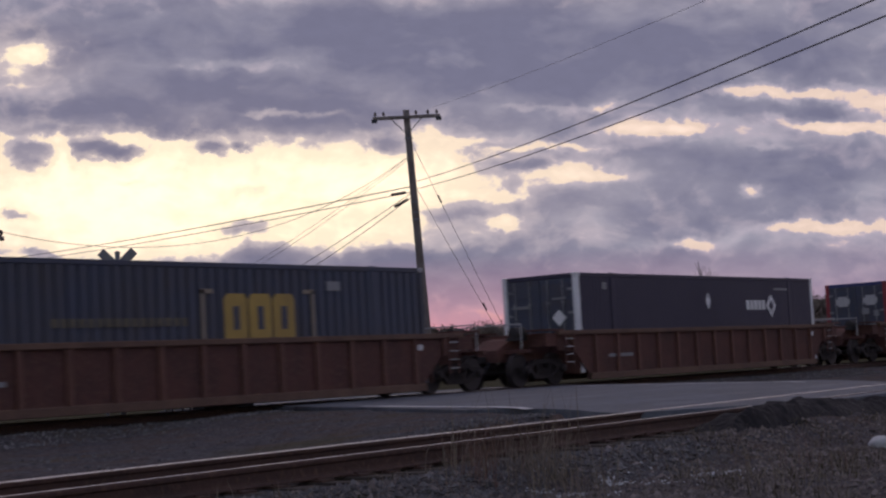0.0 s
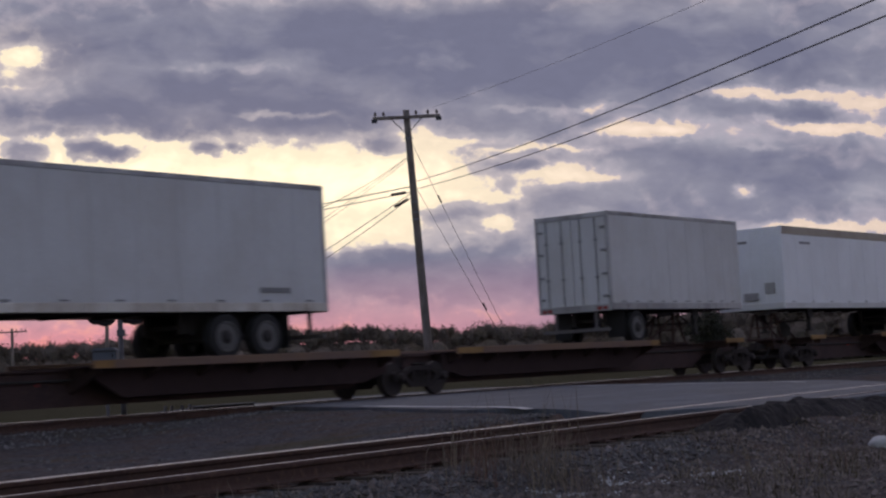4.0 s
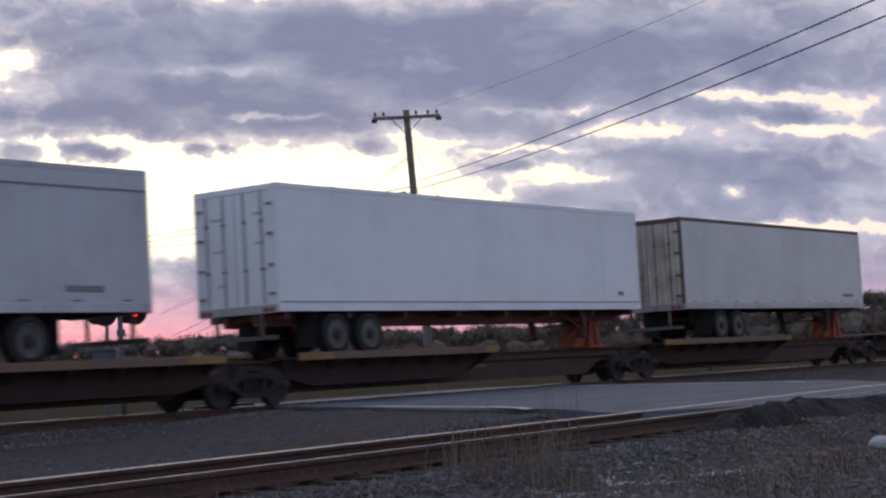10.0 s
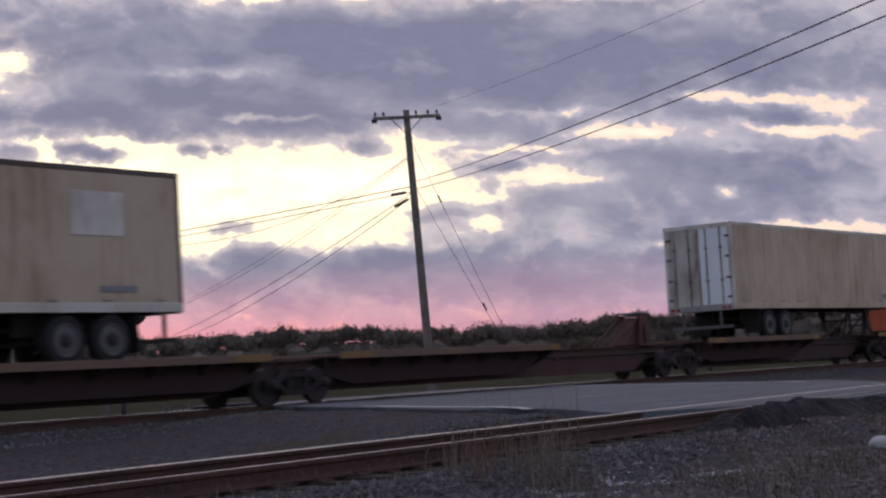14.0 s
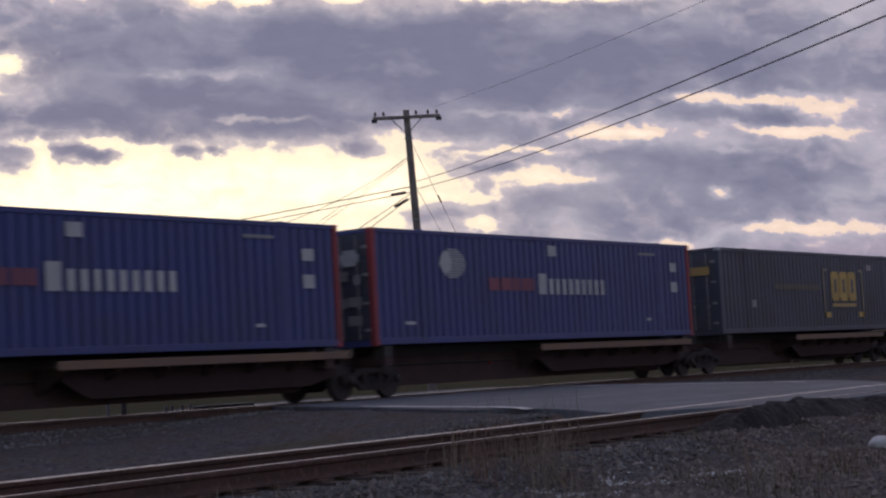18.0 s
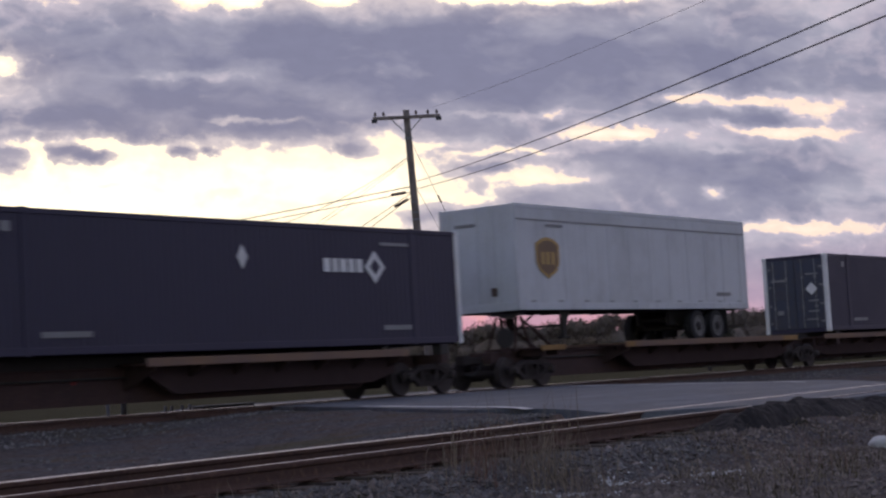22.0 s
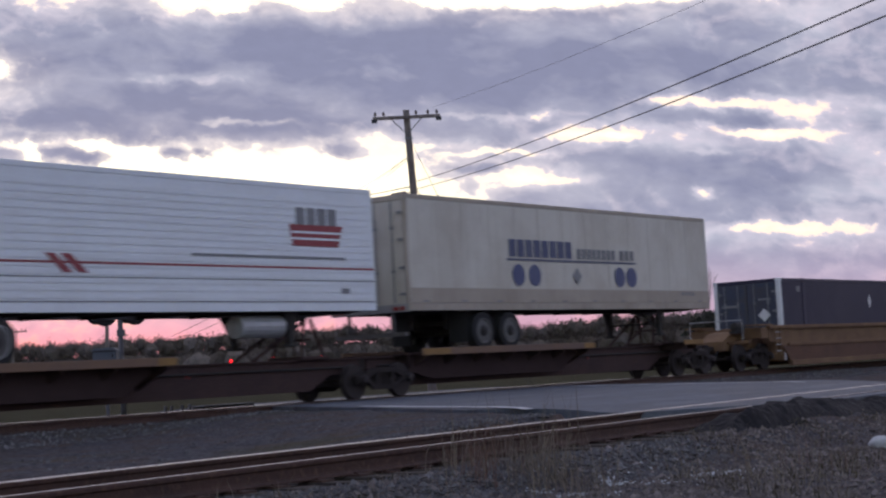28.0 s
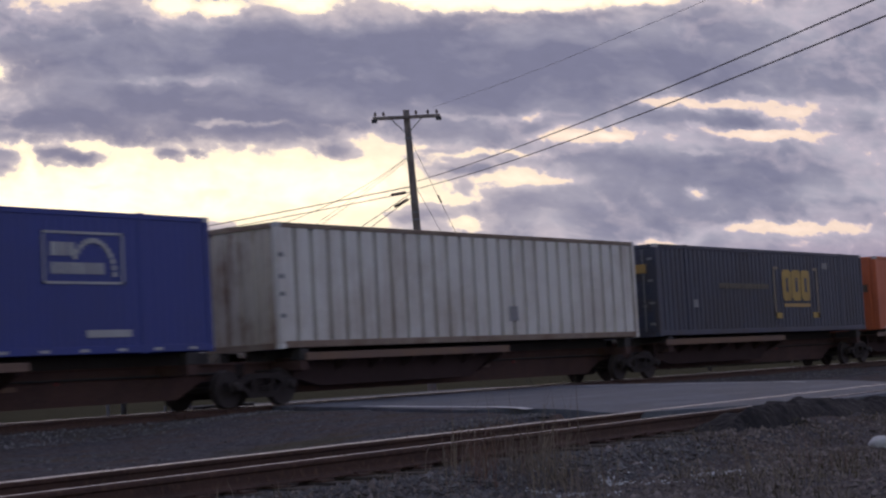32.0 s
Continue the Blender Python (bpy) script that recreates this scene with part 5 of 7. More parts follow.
def container(u0, length, zb, colour, label, group, rib=(0.28, 0.028, 0.5), posts=True, frame_colour=None, post_colour=None, end="doors", end_colour=None, tall=2.9):
    t = rolling("shipping_container", u0 + length / 2, zb, label, "container", group)
    fc, pc, ec = frame_colour or colour, post_colour or frame_colour or colour, end_colour or colour
    L, H, W2 = length / 2, tall, WIDE / 2
    key = (length, tall, rib)
    for s in (-1, 1):
        shared("side_wall", key + (s,), lambda: corrugated(length - 0.24, 0.16, H - 0.10, rib[0], rib[1], rib[2], s * (W2 - 0.015)), colour, t)
        shared("top_rail", key + (s,), lambda: soft_box(-L + 0.05, L - 0.05, min(s * (W2 - 0.09), s * W2), max(s * (W2 - 0.09), s * W2), H - 0.12, H - 0.004, 0.012, 1), fc, t)
        shared("bottom_rail", key + (s,), lambda: soft_box(-L + 0.05, L - 0.05, min(s * (W2 - 0.09), s * W2), max(s * (W2 - 0.09), s * W2), 0.02, 0.18, 0.012, 1), fc, t)
        for e in (-1, 1):
            shared("corner_post", key + (s, e), lambda: soft_box(min(e * (L - 0.16), e * L), max(e * (L - 0.16), e * L), min(s * (W2 - 0.15), s * (W2 + 0.004)), max(s * (W2 - 0.15), s * (W2 + 0.004)), 0.0, H, 0.012, 1), pc, t)
            for z in (0.0, H - 0.118):
                shared("corner_casting", key + (s, e, z), lambda: soft_box(min(e * (L - 0.178), e * (L + 0.004)), max(e * (L - 0.178), e * (L + 0.004)), min(s * (W2 - 0.162), s * (W2 + 0.008)), max(s * (W2 - 0.162), s * (W2 + 0.008)), z, z + 0.118, 0.01, 1), "silver" if z and pc == colour else pc, t)
            if posts:
                shared("lift_post", key + (s, e), lambda: soft_box(e * 6.096 - 0.085, e * 6.096 + 0.085, min(s * (W2 - 0.06), s * (W2 + 0.006)), max(s * (W2 - 0.06), s * (W2 + 0.006)), 0.0, H, 0.01, 1), fc, t)
                shared("lift_casting", key + (s, e), lambda: soft_box(e * 6.096 - 0.10, e * 6.096 + 0.10, min(s * (W2 - 0.08), s * (W2 + 0.012)), max(s * (W2 - 0.08), s * (W2 + 0.012)), H - 0.10, H + 0.012, 0.01, 1), fc, t)
    shared("roof", key, lambda: soft_box(-L + 0.1, L - 0.1, -W2 + 0.06, W2 - 0.06, H - 0.07, H - 0.02, 0.01, 1), colour, t)
    shared("floor_frame", key, lambda: boxes((-L + 0.1, L - 0.1, -W2 + 0.07, W2 - 0.07, 0.09, 0.16), *[(-L + 0.4 + k * 0.6, -L + 0.46 + k * 0.6, -W2 + 0.07, W2 - 0.07, 0.02, 0.09) for k in range(int((length - 0.8) / 0.6))]), "under", t)
    for e in (-1, 1):
        shared("end_header", key + (e,), lambda: hard_box(min(e * (L - 0.1), e * L), max(e * (L - 0.1), e * L), -W2 + 0.15, W2 - 0.15, H - 0.12, H - 0.004), fc, t)
        shared("end_sill", key + (e,), lambda: hard_box(min(e * (L - 0.1), e * L), max(e * (L - 0.1), e * L), -W2 + 0.15, W2 - 0.15, 0.0, 0.14), fc, t)
        if e < 0 and end == "doors":
            end_doors(t, -L + 0.05, WIDE - 0.1, 0.15, H - 0.13, ec, "silver" if colour in ("tan", "white_b") else "mark_grey", True)
        else:
            shared("end_wall", key + (e,), lambda: moved(corrugated(WIDE - 0.3, 0.14, H - 0.12, 0.43, 0.04, 0.6, -(L - 0.03)), pose(0, 0, 0, 0, 0, -90 if e < 0 else 90)), ec if e < 0 else colour, t)
    return t


ROYAL = dict(rib=(0.30, 0.040, 0.66), frame_colour="blue", post_colour="red", end="doors", end_colour="navy")


def blue_stack_container(u0, zb):
    t = container(u0, 16.15, zb, "blue", "royal blue corrugated container with red corner posts and white lettering", "containers", **ROYAL)
    L, f = 8.075, -WIDE / 2
    disc = bmesh.new()
    for k in range(13):
        z = -0.36 + 0.06 * k
        h = math.sqrt(max(0, 0.39 ** 2 - z * z))
        box(disc, -L + 3.3 - h * 1.45, -L + 3.3 + h * 1.45, f - 0.008, f - 0.003, 2.07 + z - 0.017, 2.07 + z + 0.017)
    part("globe_patch", prism([(-L + 2.70, 2.05), (-L + 2.95, 1.80), (-L + 3.20, 1.88), (-L + 3.30, 2.1), (-L + 3.12, 2.38), (-L + 2.92, 2.36)], f - 0.012, f - 0.008), "mark_dull", t, "white land patch of the globe mark")
    part("striped_globe_mark", disc, "mark_dull", t, "white disc of thin stripes")
    for k, (a, b) in enumerate(((4.9, 5.4), (5.48, 5.95), (6.0, 6.4), (6.48, 7.1))):
        mark(t, -L + a, -L + b, 1.38, 1.72, "faint_red", "faded red lettering bar", name="lettering_bar")
    letters(t, -L + 7.3, -L + 7.75, 1.28, 1.86, 1, "mark_dull", "white lettering bars", gap=0.1)
    letters(t, -L + 7.85, -L + 10.95, 1.28, 1.72, 9, "mark_dull", "white lettering bars", gap=0.42)
    mark(t, -L + 7.85, -L + 8.28, 2.36, 2.66, "mark_dull", name="placard")
    mark(t, -L + 14.85, -L + 15.25, 2.02, 2.30, "mark_dull", name="placard")
    mark(t, -L + 14.85, -L + 15.25, 1.38, 1.70, "mark_dull", name="placard")
    mark(t, -L + 12.9, -L + 13.9, 2.50, 2.58, "mark_grey", name="number_bar")
    mark(t, -L + 1.2, -L + 1.6, 0.5, 0.58, "mark_dull", name="number_bar")
    mark(t, -L + 13.2, -L + 13.5, 0.5, 0.58, "mark_dull", name="number_bar")
    for y, z, w in ((-0.95, 1.52, 0.22), (-0.55, 1.62, 0.30), (-0.95, 0.98, 0.42), (-0.50, 0.95, 0.36), (-0.95, 0.52, 0.45), (0.25, 0.45, 0.28), (0.55, 0.95, 0.28)):
        end_mark(t, -L - 0.05, y, y + w, z, z + 0.24, "mark_grey", name="placard")
    for y in (-0.62, 0.55):
        end_mark(t, -L - 0.05, y - 0.20, y + 0.20, 1.98, 2.38, "mark_dull", name="logo_patch")
        end_mark(t, -L - 0.052, y - 0.30, y + 0.30, 2.08, 2.28, "mark_dull", name="logo_patch")
    return t


def dark_container(u0, zb):
    t = container(u0, 16.15, zb, "charcoal", "charcoal navy container with white corner posts and diamond mark", "containers", rib=(0.20, 0.014, 0.6), frame_colour="charcoal", post_colour="mark_white", end="doors", end_colour="navy")
    L = 8.075
    diamond(t, -L + 8.0, 2.07, 0.34, 0.55, "mark_white")
    letters(t, -L + 10.75, -L + 12.25, 1.78, 2.10, 5, "mark_white", "white lettering bars", gap=0.25)
    diamond(t, -L + 12.65, 1.92, 0.78, 0.80, "mark_white", hole=0.5)
    mark(t, -L + 2.3, -L + 3.6, 0.36, 0.48, "mark_grey", name="number_bar")
    mark(t, -L + 12.9, -L + 14.0, 0.38, 0.50, "mark_grey", name="number_bar")
    mark(t, -L + 12.9, -L + 14.0, 2.45, 2.53, "mark_grey", name="number_bar")
    mark(t, -L + 1.4, -L + 1.65, 2.42, 2.62, "mark_grey", name="placard")
    for y, z, w, h in ((0.35, 1.95, 0.75, 0.10), (-0.95, 2.15, 0.6, 0.08), (-0.95, 1.15, 0.5, 0.07), (-0.95, 0.75, 0.55, 0.07), (-0.9, 0.45, 0.6, 0.07), (0.5, 0.7, 0.3, 0.20)):
        end_mark(t, -L - 0.05, y, y + w * 0.8, z, z + h * 0.8, "mark_grey", name="number_bar")
    part("diamond_mark", moved(prism([(-0.24, 0), (0, -0.24), (0.24, 0), (0, 0.24)], -0.008, -0.003), Matrix.Translation((-L - 0.052, -0.68, 1.62)) @ pose(0, 0, 0, 0, 0, -90)), "mark_white", t)
    return t


def bracket_logo(t, x0, x1, zb0, zb1, bars=True):
    """Yellow bracketed block mark with a line of small lettering before it."""
    for k in range(3):
        w = (x1 - x0) * 0.62 / 3
        a = x0 + (x1 - x0) * 0.19 + k * w * 1.02
        o = [(a, zb0 + 0.15), (a + 0.12, zb0), (a + w * 0.85, zb0), (a + w * 0.95, zb0 + 0.15), (a + w * 0.95, zb1 - 0.12), (a + w * 0.85, zb1), (a + 0.12, zb1), (a, zb1 - 0.12)]
        part("logo_block", prism(o, -WIDE / 2 - 0.008, -WIDE / 2 - 0.003), "mark_yellow", t, "faded yellow logo block")
        mark(t, a + w * 0.36, a + w * 0.62, zb0 + 0.30, zb1 - 0.28, "navy", face=-WIDE / 2 - 0.006, name="logo_slot")
    if bars:
        for s, x in ((1, x0), (-1, x1)):
            mark(t, min(x, x + s * 0.12), max(x, x + s * 0.12), zb0 - 0.62, zb1 + 0.08, "mark_tan", name="bracket")
            mark(t, min(x, x + s * 0.38), max(x, x + s * 0.38), zb1 + 0.0, zb1 + 0.10, "mark_tan", name="bracket")
            mark(t, min(x, x + s * 0.55), max(x, x + s * 0.55), zb0 - 0.62, zb0 - 0.42, "mark_yellow", name="bracket")
        mark(t, x0 + 0.75, x1 - 0.75, zb0 - 0.22, zb0 - 0.10, "mark_gold", name="lettering_bar")


def navy_container(u0, zb, low=0.0):
    t = container(u0, 16.15, zb, "navy", "dark navy container with a faded yellow bracketed logo", "containers", rib=(0.30, 0.040, 0.66), frame_colour="navy", end="doors")
    L = 8.075
    bracket_logo(t, -L + 8.25, -L + 11.95, 1.12, 2.22)
    letters(t, -L + 4.15, -L + 7.9, 1.52, 1.70, 16, "faint_gold", "faint yellow lettering bars", gap=0.3)
    mark(t, -L + 12.4, -L + 12.9, 2.30, 2.52, "mark_grey", name="placard")
    mark(t, -L + 2.3, -L + 2.6, 0.9, 1.15, "mark_grey", name="placard")
    for y, z, w, h in ((-0.95, 2.0, 0.7, 0.28), (0.30, 2.2, 0.6, 0.10), (0.30, 1.9, 0.5, 0.10), (0.35, 0.6, 0.6, 0.40)):
        end_mark(t, -L - 0.05, y, y + w, z, z + h, "mark_gold", name="lettering_bar")
    return t


def tan_container(u0, zb):
    t = container(u0, 16.15, zb, "tan", "tan container with navy block lettering and a white end panel", "containers", rib=(0.24, 0.024, 0.60), frame_colour="tan", end="doors", end_colour="tan_dirty")
    L = 8.075
    for k in range(3):
        a = -L + 2.5 + 0.76 * k
        part("logo_block", prism([(a, 1.75), (a + 0.1, 1.62), (a + 0.6, 1.62), (a + 0.68, 1.75), (a + 0.68, 2.36), (a + 0.6, 2.48), (a + 0.1, 2.48), (a, 2.36)], -WIDE / 2 - 0.008, -WIDE / 2 - 0.003), "mark_navy", t, "faded navy logo block")
        mark(t, a + 0.26, a + 0.46, 1.86, 2.24, "tan", face=-WIDE / 2 - 0.006, name="logo_slot")
    letters(t, -L + 2.65, -L + 4.65, 1.36, 1.50, 10, "mark_navy", "navy lettering bars", gap=0.2)
    mark(t, L - 2.05, L - 0.02, 0.02, 2.88, "white_b", "white end panel", face=-WIDE / 2 - 0.004, name="end_panel")
    mark(t, L - 3.2, L - 2.3, 2.5, 2.58, "mark_grey", name="number_bar")
    return t


def ribbed_container(u0, zb):
    t = container(u0, 16.1, zb, "rib_white", "off-white container with deep upright grooves and rust streaks", "containers", rib=(0.58, 0.20, 0.74), posts=False, frame_colour="rail_brown", post_colour="rib_white", end="wall", end_colour="rust_end")
    L = 8.05
    mark(t, -L + 9.2, -L + 9.6, 0.55, 0.95, "mark_grey", name="placard")
    for z in (0.7, 1.2, 1.6, 2.1):
        mark(t, -L + 0.02, -L + 0.2, z, z + 0.1, "mark_grey", name="hinge_plate", face=-WIDE / 2 - 0.006)
    return t


def orange_container(u0, zb):
    t = container(u0, 16.15, zb, "orange", "orange smooth-sided container with dark faded lettering", "containers", rib=(0.42, 0.008, 0.75), posts=False, frame_colour="orange", end="wall")
    L = 8.075
    letters(t, -L + 3.3, -L + 5.1, 2.05, 2.38, 7, "mark_brown", "dark faded lettering bars", gap=0.2)
    mark(t, L - 3.0, L - 2.1, 0.05, 2.8, "faded_orange", "faded panel", face=-WIDE / 2 - 0.004, name="faded_panel")
    for k in range(31):
        shared("edge_marker", 0.25, lambda: hard_box(0, 0.25, -WIDE / 2 - 0.008, -WIDE / 2 - 0.003, 0.06, 0.11), "mark_white", t, at=pose(-L + 0.5 + 0.5 * k, 0, 0))
    end_mark(t, -L, -0.9, 0.2, 1.5, 1.8, "mark_brown", name="lettering_bar")
    return t


def word(parent, text, size, m, material, label):
    """Raised flat lettering from the built-in font, as a mesh."""
    cu = bpy.data.curves.new("digits", "FONT")
    cu.body, cu.size, cu.extrude = text, size, 0.002
    tmp = new("digits", cu)
    bpy.context.view_layer.update()
    me = bpy.data.meshes.new_from_object(tmp.evaluated_get(bpy.context.evaluated_depsgraph_get()))
    bpy.data.objects.remove(tmp)
    me.materials.clear()
    me.materials.append(M[material])
    ob = new("digits", me)
    ob.parent = parent
    ob.matrix_basis = m
    return tagged(ob, label)


def logistics_container(u0, zb):
    t = container(u0, 16.15, zb, "deep_blue", "bright blue container with white framed mark and digits", "containers", rib=(0.22, 0.010, 0.6), frame_colour="deep_blue", end="wall")
    L, f = 8.075, -WIDE / 2
    x0, x1 = -L + 11.55, -L + 13.65
    part("framed_mark", boxes((x0, x1, f - 0.008, f - 0.003, 2.42, 2.47), (x0, x1, f - 0.008, f - 0.003, 1.42, 1.47), (x0, x0 + 0.05, f - 0.008, f - 0.003, 1.42, 2.47), (x1 - 0.05, x1, f - 0.008, f - 0.003, 1.42, 2.47)), "mark_dull", t, "white rectangular outline")
    letters(t, x0 + 0.2, x0 + 0.85, 1.98, 2.25, 3, "mark_dull", "white lettering bars", gap=0.15)
    letters(t, x0 + 0.2, x0 + 1.6, 1.62, 1.85, 8, "mark_dull", "white lettering bars", gap=0.2)
    arc = bmesh.new()
    for k in range(14):
        a = radians(150 - 150 * k / 13)
        cx, cz = x0 + 1.3 + 0.55 * math.cos(a), 1.62 + 0.68 * math.sin(a)
        box(arc, cx - 0.06, cx + 0.06, f - 0.008, f - 0.003, cz - 0.05, cz + 0.05)
    part("arc_mark", arc, "mark_dull", t)
    diamond(t, -L + 8.05, 2.1, 0.36, 0.50, "mark_dull")
    mark(t, -L + 12.6, -L + 13.8, 0.35, 0.50, "mark_dull", name="number_bar")
    mark(t, -L + 2.1, -L + 3.3, 0.30, 0.42, "mark_dull", name="number_bar")
    for k in range(16):
        shared("edge_marker", 0.12, lambda: hard_box(0, 0.25, f - 0.008, f - 0.003, 0.06, 0.12), "mark_dull", t, at=pose(-L + 0.4 + 1.0 * k, 0, 0))
    word(t, "53", 0.62, Matrix.Translation((-L + 1.25, f - 0.010, 1.62)) @ pose(0, 0, 0, 90, 0, 0), "mark_dull", "white digits on the side")
    word(t, "53", 0.62, Matrix.Translation((-L - 0.01, -0.05, 1.95)) @ pose(0, 0, 0, 90, 0, -90), "mark_dull", "white digits on the end")
    part("diamond_mark", moved(prism([(-0.2, 0), (0, -0.25), (0.2, 0), (0, 0.25)], -0.008, -0.003), Matrix.Translation((-L - 0.004, 0.75, 2.1)) @ pose(0, 0, 0, 0, 0, -90)), "mark_dull", t)
    end_mark(t, -L - 0.002, -0.95, -0.25, 0.35, 0.62, "mark_dull", name="lettering_bar")
    mark(t, -L + 1.25, -L + 1.85, 1.25, 1.42, "mark_dull", name="number_bar")
    return t


# -- trailers --
def sorted_box(s, x0, x1, *r):
    return (min(s * x0, s * x1), max(s * x0, s * x1)) + r


def road_wheel(parent, x, y, bright=False, r=0.50):
    out = -1 if y < 0 else 1
    w = shared("wheel", (r, out), lambda: turned([(out * -0.30, r * 0.6), (out * -0.30, r * 0.93), (out * -0.26, r), (out * -0.17, r), (out * -0.155, r * 0.9), (out * -0.14, r), (out * -0.03, r), (0, r * 0.93), (0, r * 0.66), (out * -0.04, r * 0.62)], n=32, close=False), "rubber", parent, "black dual tyre", at=pose(x, y, r))
    shared("rim", (r, out), lambda: turned([(out * -0.02, r * 0.64), (out * 0.0, r * 0.60), (out * -0.05, r * 0.52), (out * -0.12, r * 0.40), (out * -0.12, r * 0.24), (out * 0.01, r * 0.22), (out * 0.04, r * 0.16)], n=28), "rim", w, "dull pale steel rim")
    shared("rim_ring", (r, out), lambda: turned([(out * -0.01, r * 0.60), (out * 0.012, r * 0.61), (out * 0.012, r * 0.67), (out * -0.01, r * 0.68)], n=28, close=False), "silver" if bright else "rim", w, "bright rim edge" if bright else "dull rim edge")
    shared("hub", (r, out), lambda: turned([(out * -0.10, r * 0.30), (out * 0.015, r * 0.29), (out * 0.03, r * 0.20), (out * 0.06, r * 0.15)], n=16), "under", w, "dark greasy hub")
    return w


def trailer(u0, length, nose_lead, colour, label, group, end="doors", band=None, seams=1.22, axles=(2.1, 3.4), chassis=False, bottom="silver", top="silver", nose_colour=None, door_colour=None, markers="mark_grey", floor=1.04, dark_seams=False, top_tall=0.12, groove=None):
    """A highway trailer standing on a car's deck; z = 0 is the deck under its tyres."""
    t = rolling("container_on_chassis" if chassis else "semi_trailer", u0 + length / 2, 1.08, label, "trailer", group)
    L, W2, F, T = length / 2, WIDE / 2, floor, 4.0
    n = -1 if nose_lead else 1          # the way that the nose looks
    key = (length, n, chassis, band, seams, floor, top_tall)
    groove = colour == "white_b" if groove is None else groove
    for s in (-1, 1):
        shared("side_wall", key + (s,), lambda: hard_box(-L + 0.03, L - 0.03, min(s * (W2 - 0.04), s * (W2 - 0.012)), max(s * (W2 - 0.04), s * (W2 - 0.012)), F + 0.12, T - 0.05), colour, t)
        k = -L + seams
        while k < L - 0.4:
            shared("panel_seam", (s, floor), lambda: hard_box(-0.022, 0.022, min(s * (W2 - 0.012), s * (W2 - 0.006)), max(s * (W2 - 0.012), s * (W2 - 0.006)), F + 0.14, T - 0.12), "blue_grey" if dark_seams else colour, t, at=pose(k, 0, 0))
            k += seams
        shared("top_rail", key + (s,), lambda: soft_box(-L, L, min(s * (W2 - 0.06), s * W2), max(s * (W2 - 0.06), s * W2), T - top_tall, T, 0.015, 2), top, t)
        shared("bottom_rail", key + (s,), lambda: joined(soft_box(-L, L, min(s * (W2 - 0.07), s * (W2 + 0.004)), max(s * (W2 - 0.07), s * (W2 + 0.004)), F, F + 0.20, 0.012, 1), boxes(*[(-L + 0.3 + 0.61 * k, -L + 0.34 + 0.61 * k, min(s * (W2 + 0.004), s * (W2 + 0.012)), max(s * (W2 + 0.004), s * (W2 + 0.012)), F + 0.02, F + 0.18) for k in range(int((length - 0.6) / 0.61) + 1)])), bottom, t)
        if band:
            shared("upper_band", key + (s,), lambda: boxes((-L + 0.02, L - 0.02, min(s * (W2 - 0.012), s * (W2 + 0.004)), max(s * (W2 - 0.012), s * (W2 + 0.004)), T - 0.42, T - 0.12)), band, t)
            shared("band_groove", key + (s,), lambda: hard_box(-L + 0.02, L - 0.02, min(s * (W2 - 0.012), s * (W2 + 0.002)), max(s * (W2 - 0.012), s * (W2 + 0.002)), T - 0.465, T - 0.42), "mark_grey", t, "thin dark groove below the upper band")
        for e in (-1, 1):
            shared("corner_post", key + (s, e), lambda: soft_box(min(e * (L - 0.10), e * (L + 0.003)), max(e * (L - 0.10), e * (L + 0.003)), min(s * (W2 - 0.10), s * (W2 + 0.002)), max(s * (W2 - 0.10), s * (W2 + 0.002)), F, T, 0.02, 2), nose_colour or colour if e == n else top, t)
        if chassis:
            for e in (-1, 1):
                shared("lift_post", key + (s, e), lambda: soft_box(e * 6.096 - 0.06, e * 6.096 + 0.06, min(s * (W2 - 0.05), s * (W2 + 0.003)), max(s * (W2 - 0.05), s * (W2 + 0.003)), F + 0.1, T + 0.02, 0.008, 1), colour, t)
    shared("roof", key, lambda: soft_box(-L + 0.02, L - 0.02, -W2 + 0.03, W2 - 0.03, T - 0.06, T - 0.015, 0.01, 1), "white_b" if colour != "grey" else "grey", t)
    shared("floor", key, lambda: boxes((-L + 0.04, L - 0.04, -W2 + 0.05, W2 - 0.05, F + 0.06, F + 0.12)), "under", t)
    for k in range(10):
        x = -L + 0.6 + (length - 1.2) * k / 9
        shared("floor_beam", key, lambda: hard_box(-0.03, 0.03, -W2 + 0.09, W2 - 0.09, F - 0.02, F + 0.06), "under", t, at=pose(x, 0, 0))
    # nose wall
    shared("nose_wall", key, lambda: soft_box(*sorted_box(n, L - 0.05, L - 0.008), -W2 + 0.10, W2 - 0.10, F + 0.02, T - 0.02, 0.006, 1), nose_colour or colour, t)
    for k in (1, 2, 3):
        shared("nose_rib", key + (k,), lambda: hard_box(*sorted_box(n, L - 0.008, L + 0.004), -W2 + 0.12 + 0.59 * k, -W2 + 0.15 + 0.59 * k, F + 0.24, T - 0.15), nose_colour or colour, t)
    shared("nose_sill", key, lambda: soft_box(*sorted_box(n, L - 0.1, L + 0.012), -W2 + 0.05, W2 - 0.05, F, F + 0.22, 0.01, 1), bottom, t)
    if colour in ("grey", "blue_grey"):
        part("air_connector", soft_box(*sorted_box(n, L, L + 0.06), -0.60, -0.42, F + 0.42, F + 0.66, 0.012, 1), "mark_brown", t)
    else:
        part("air_connector", soft_box(*sorted_box(n, L, L + 0.08), -0.30, 0.25, F + 0.35, F + 0.62, 0.015, 1), "silver" if colour == "white_b" else "under", t)
        part("nose_placard", hard_box(*sorted_box(n, L + 0.004, L + 0.010), -0.95, -0.55, F + 0.55, F + 0.95), "silver" if colour == "white_b" else "mark_grey", t)
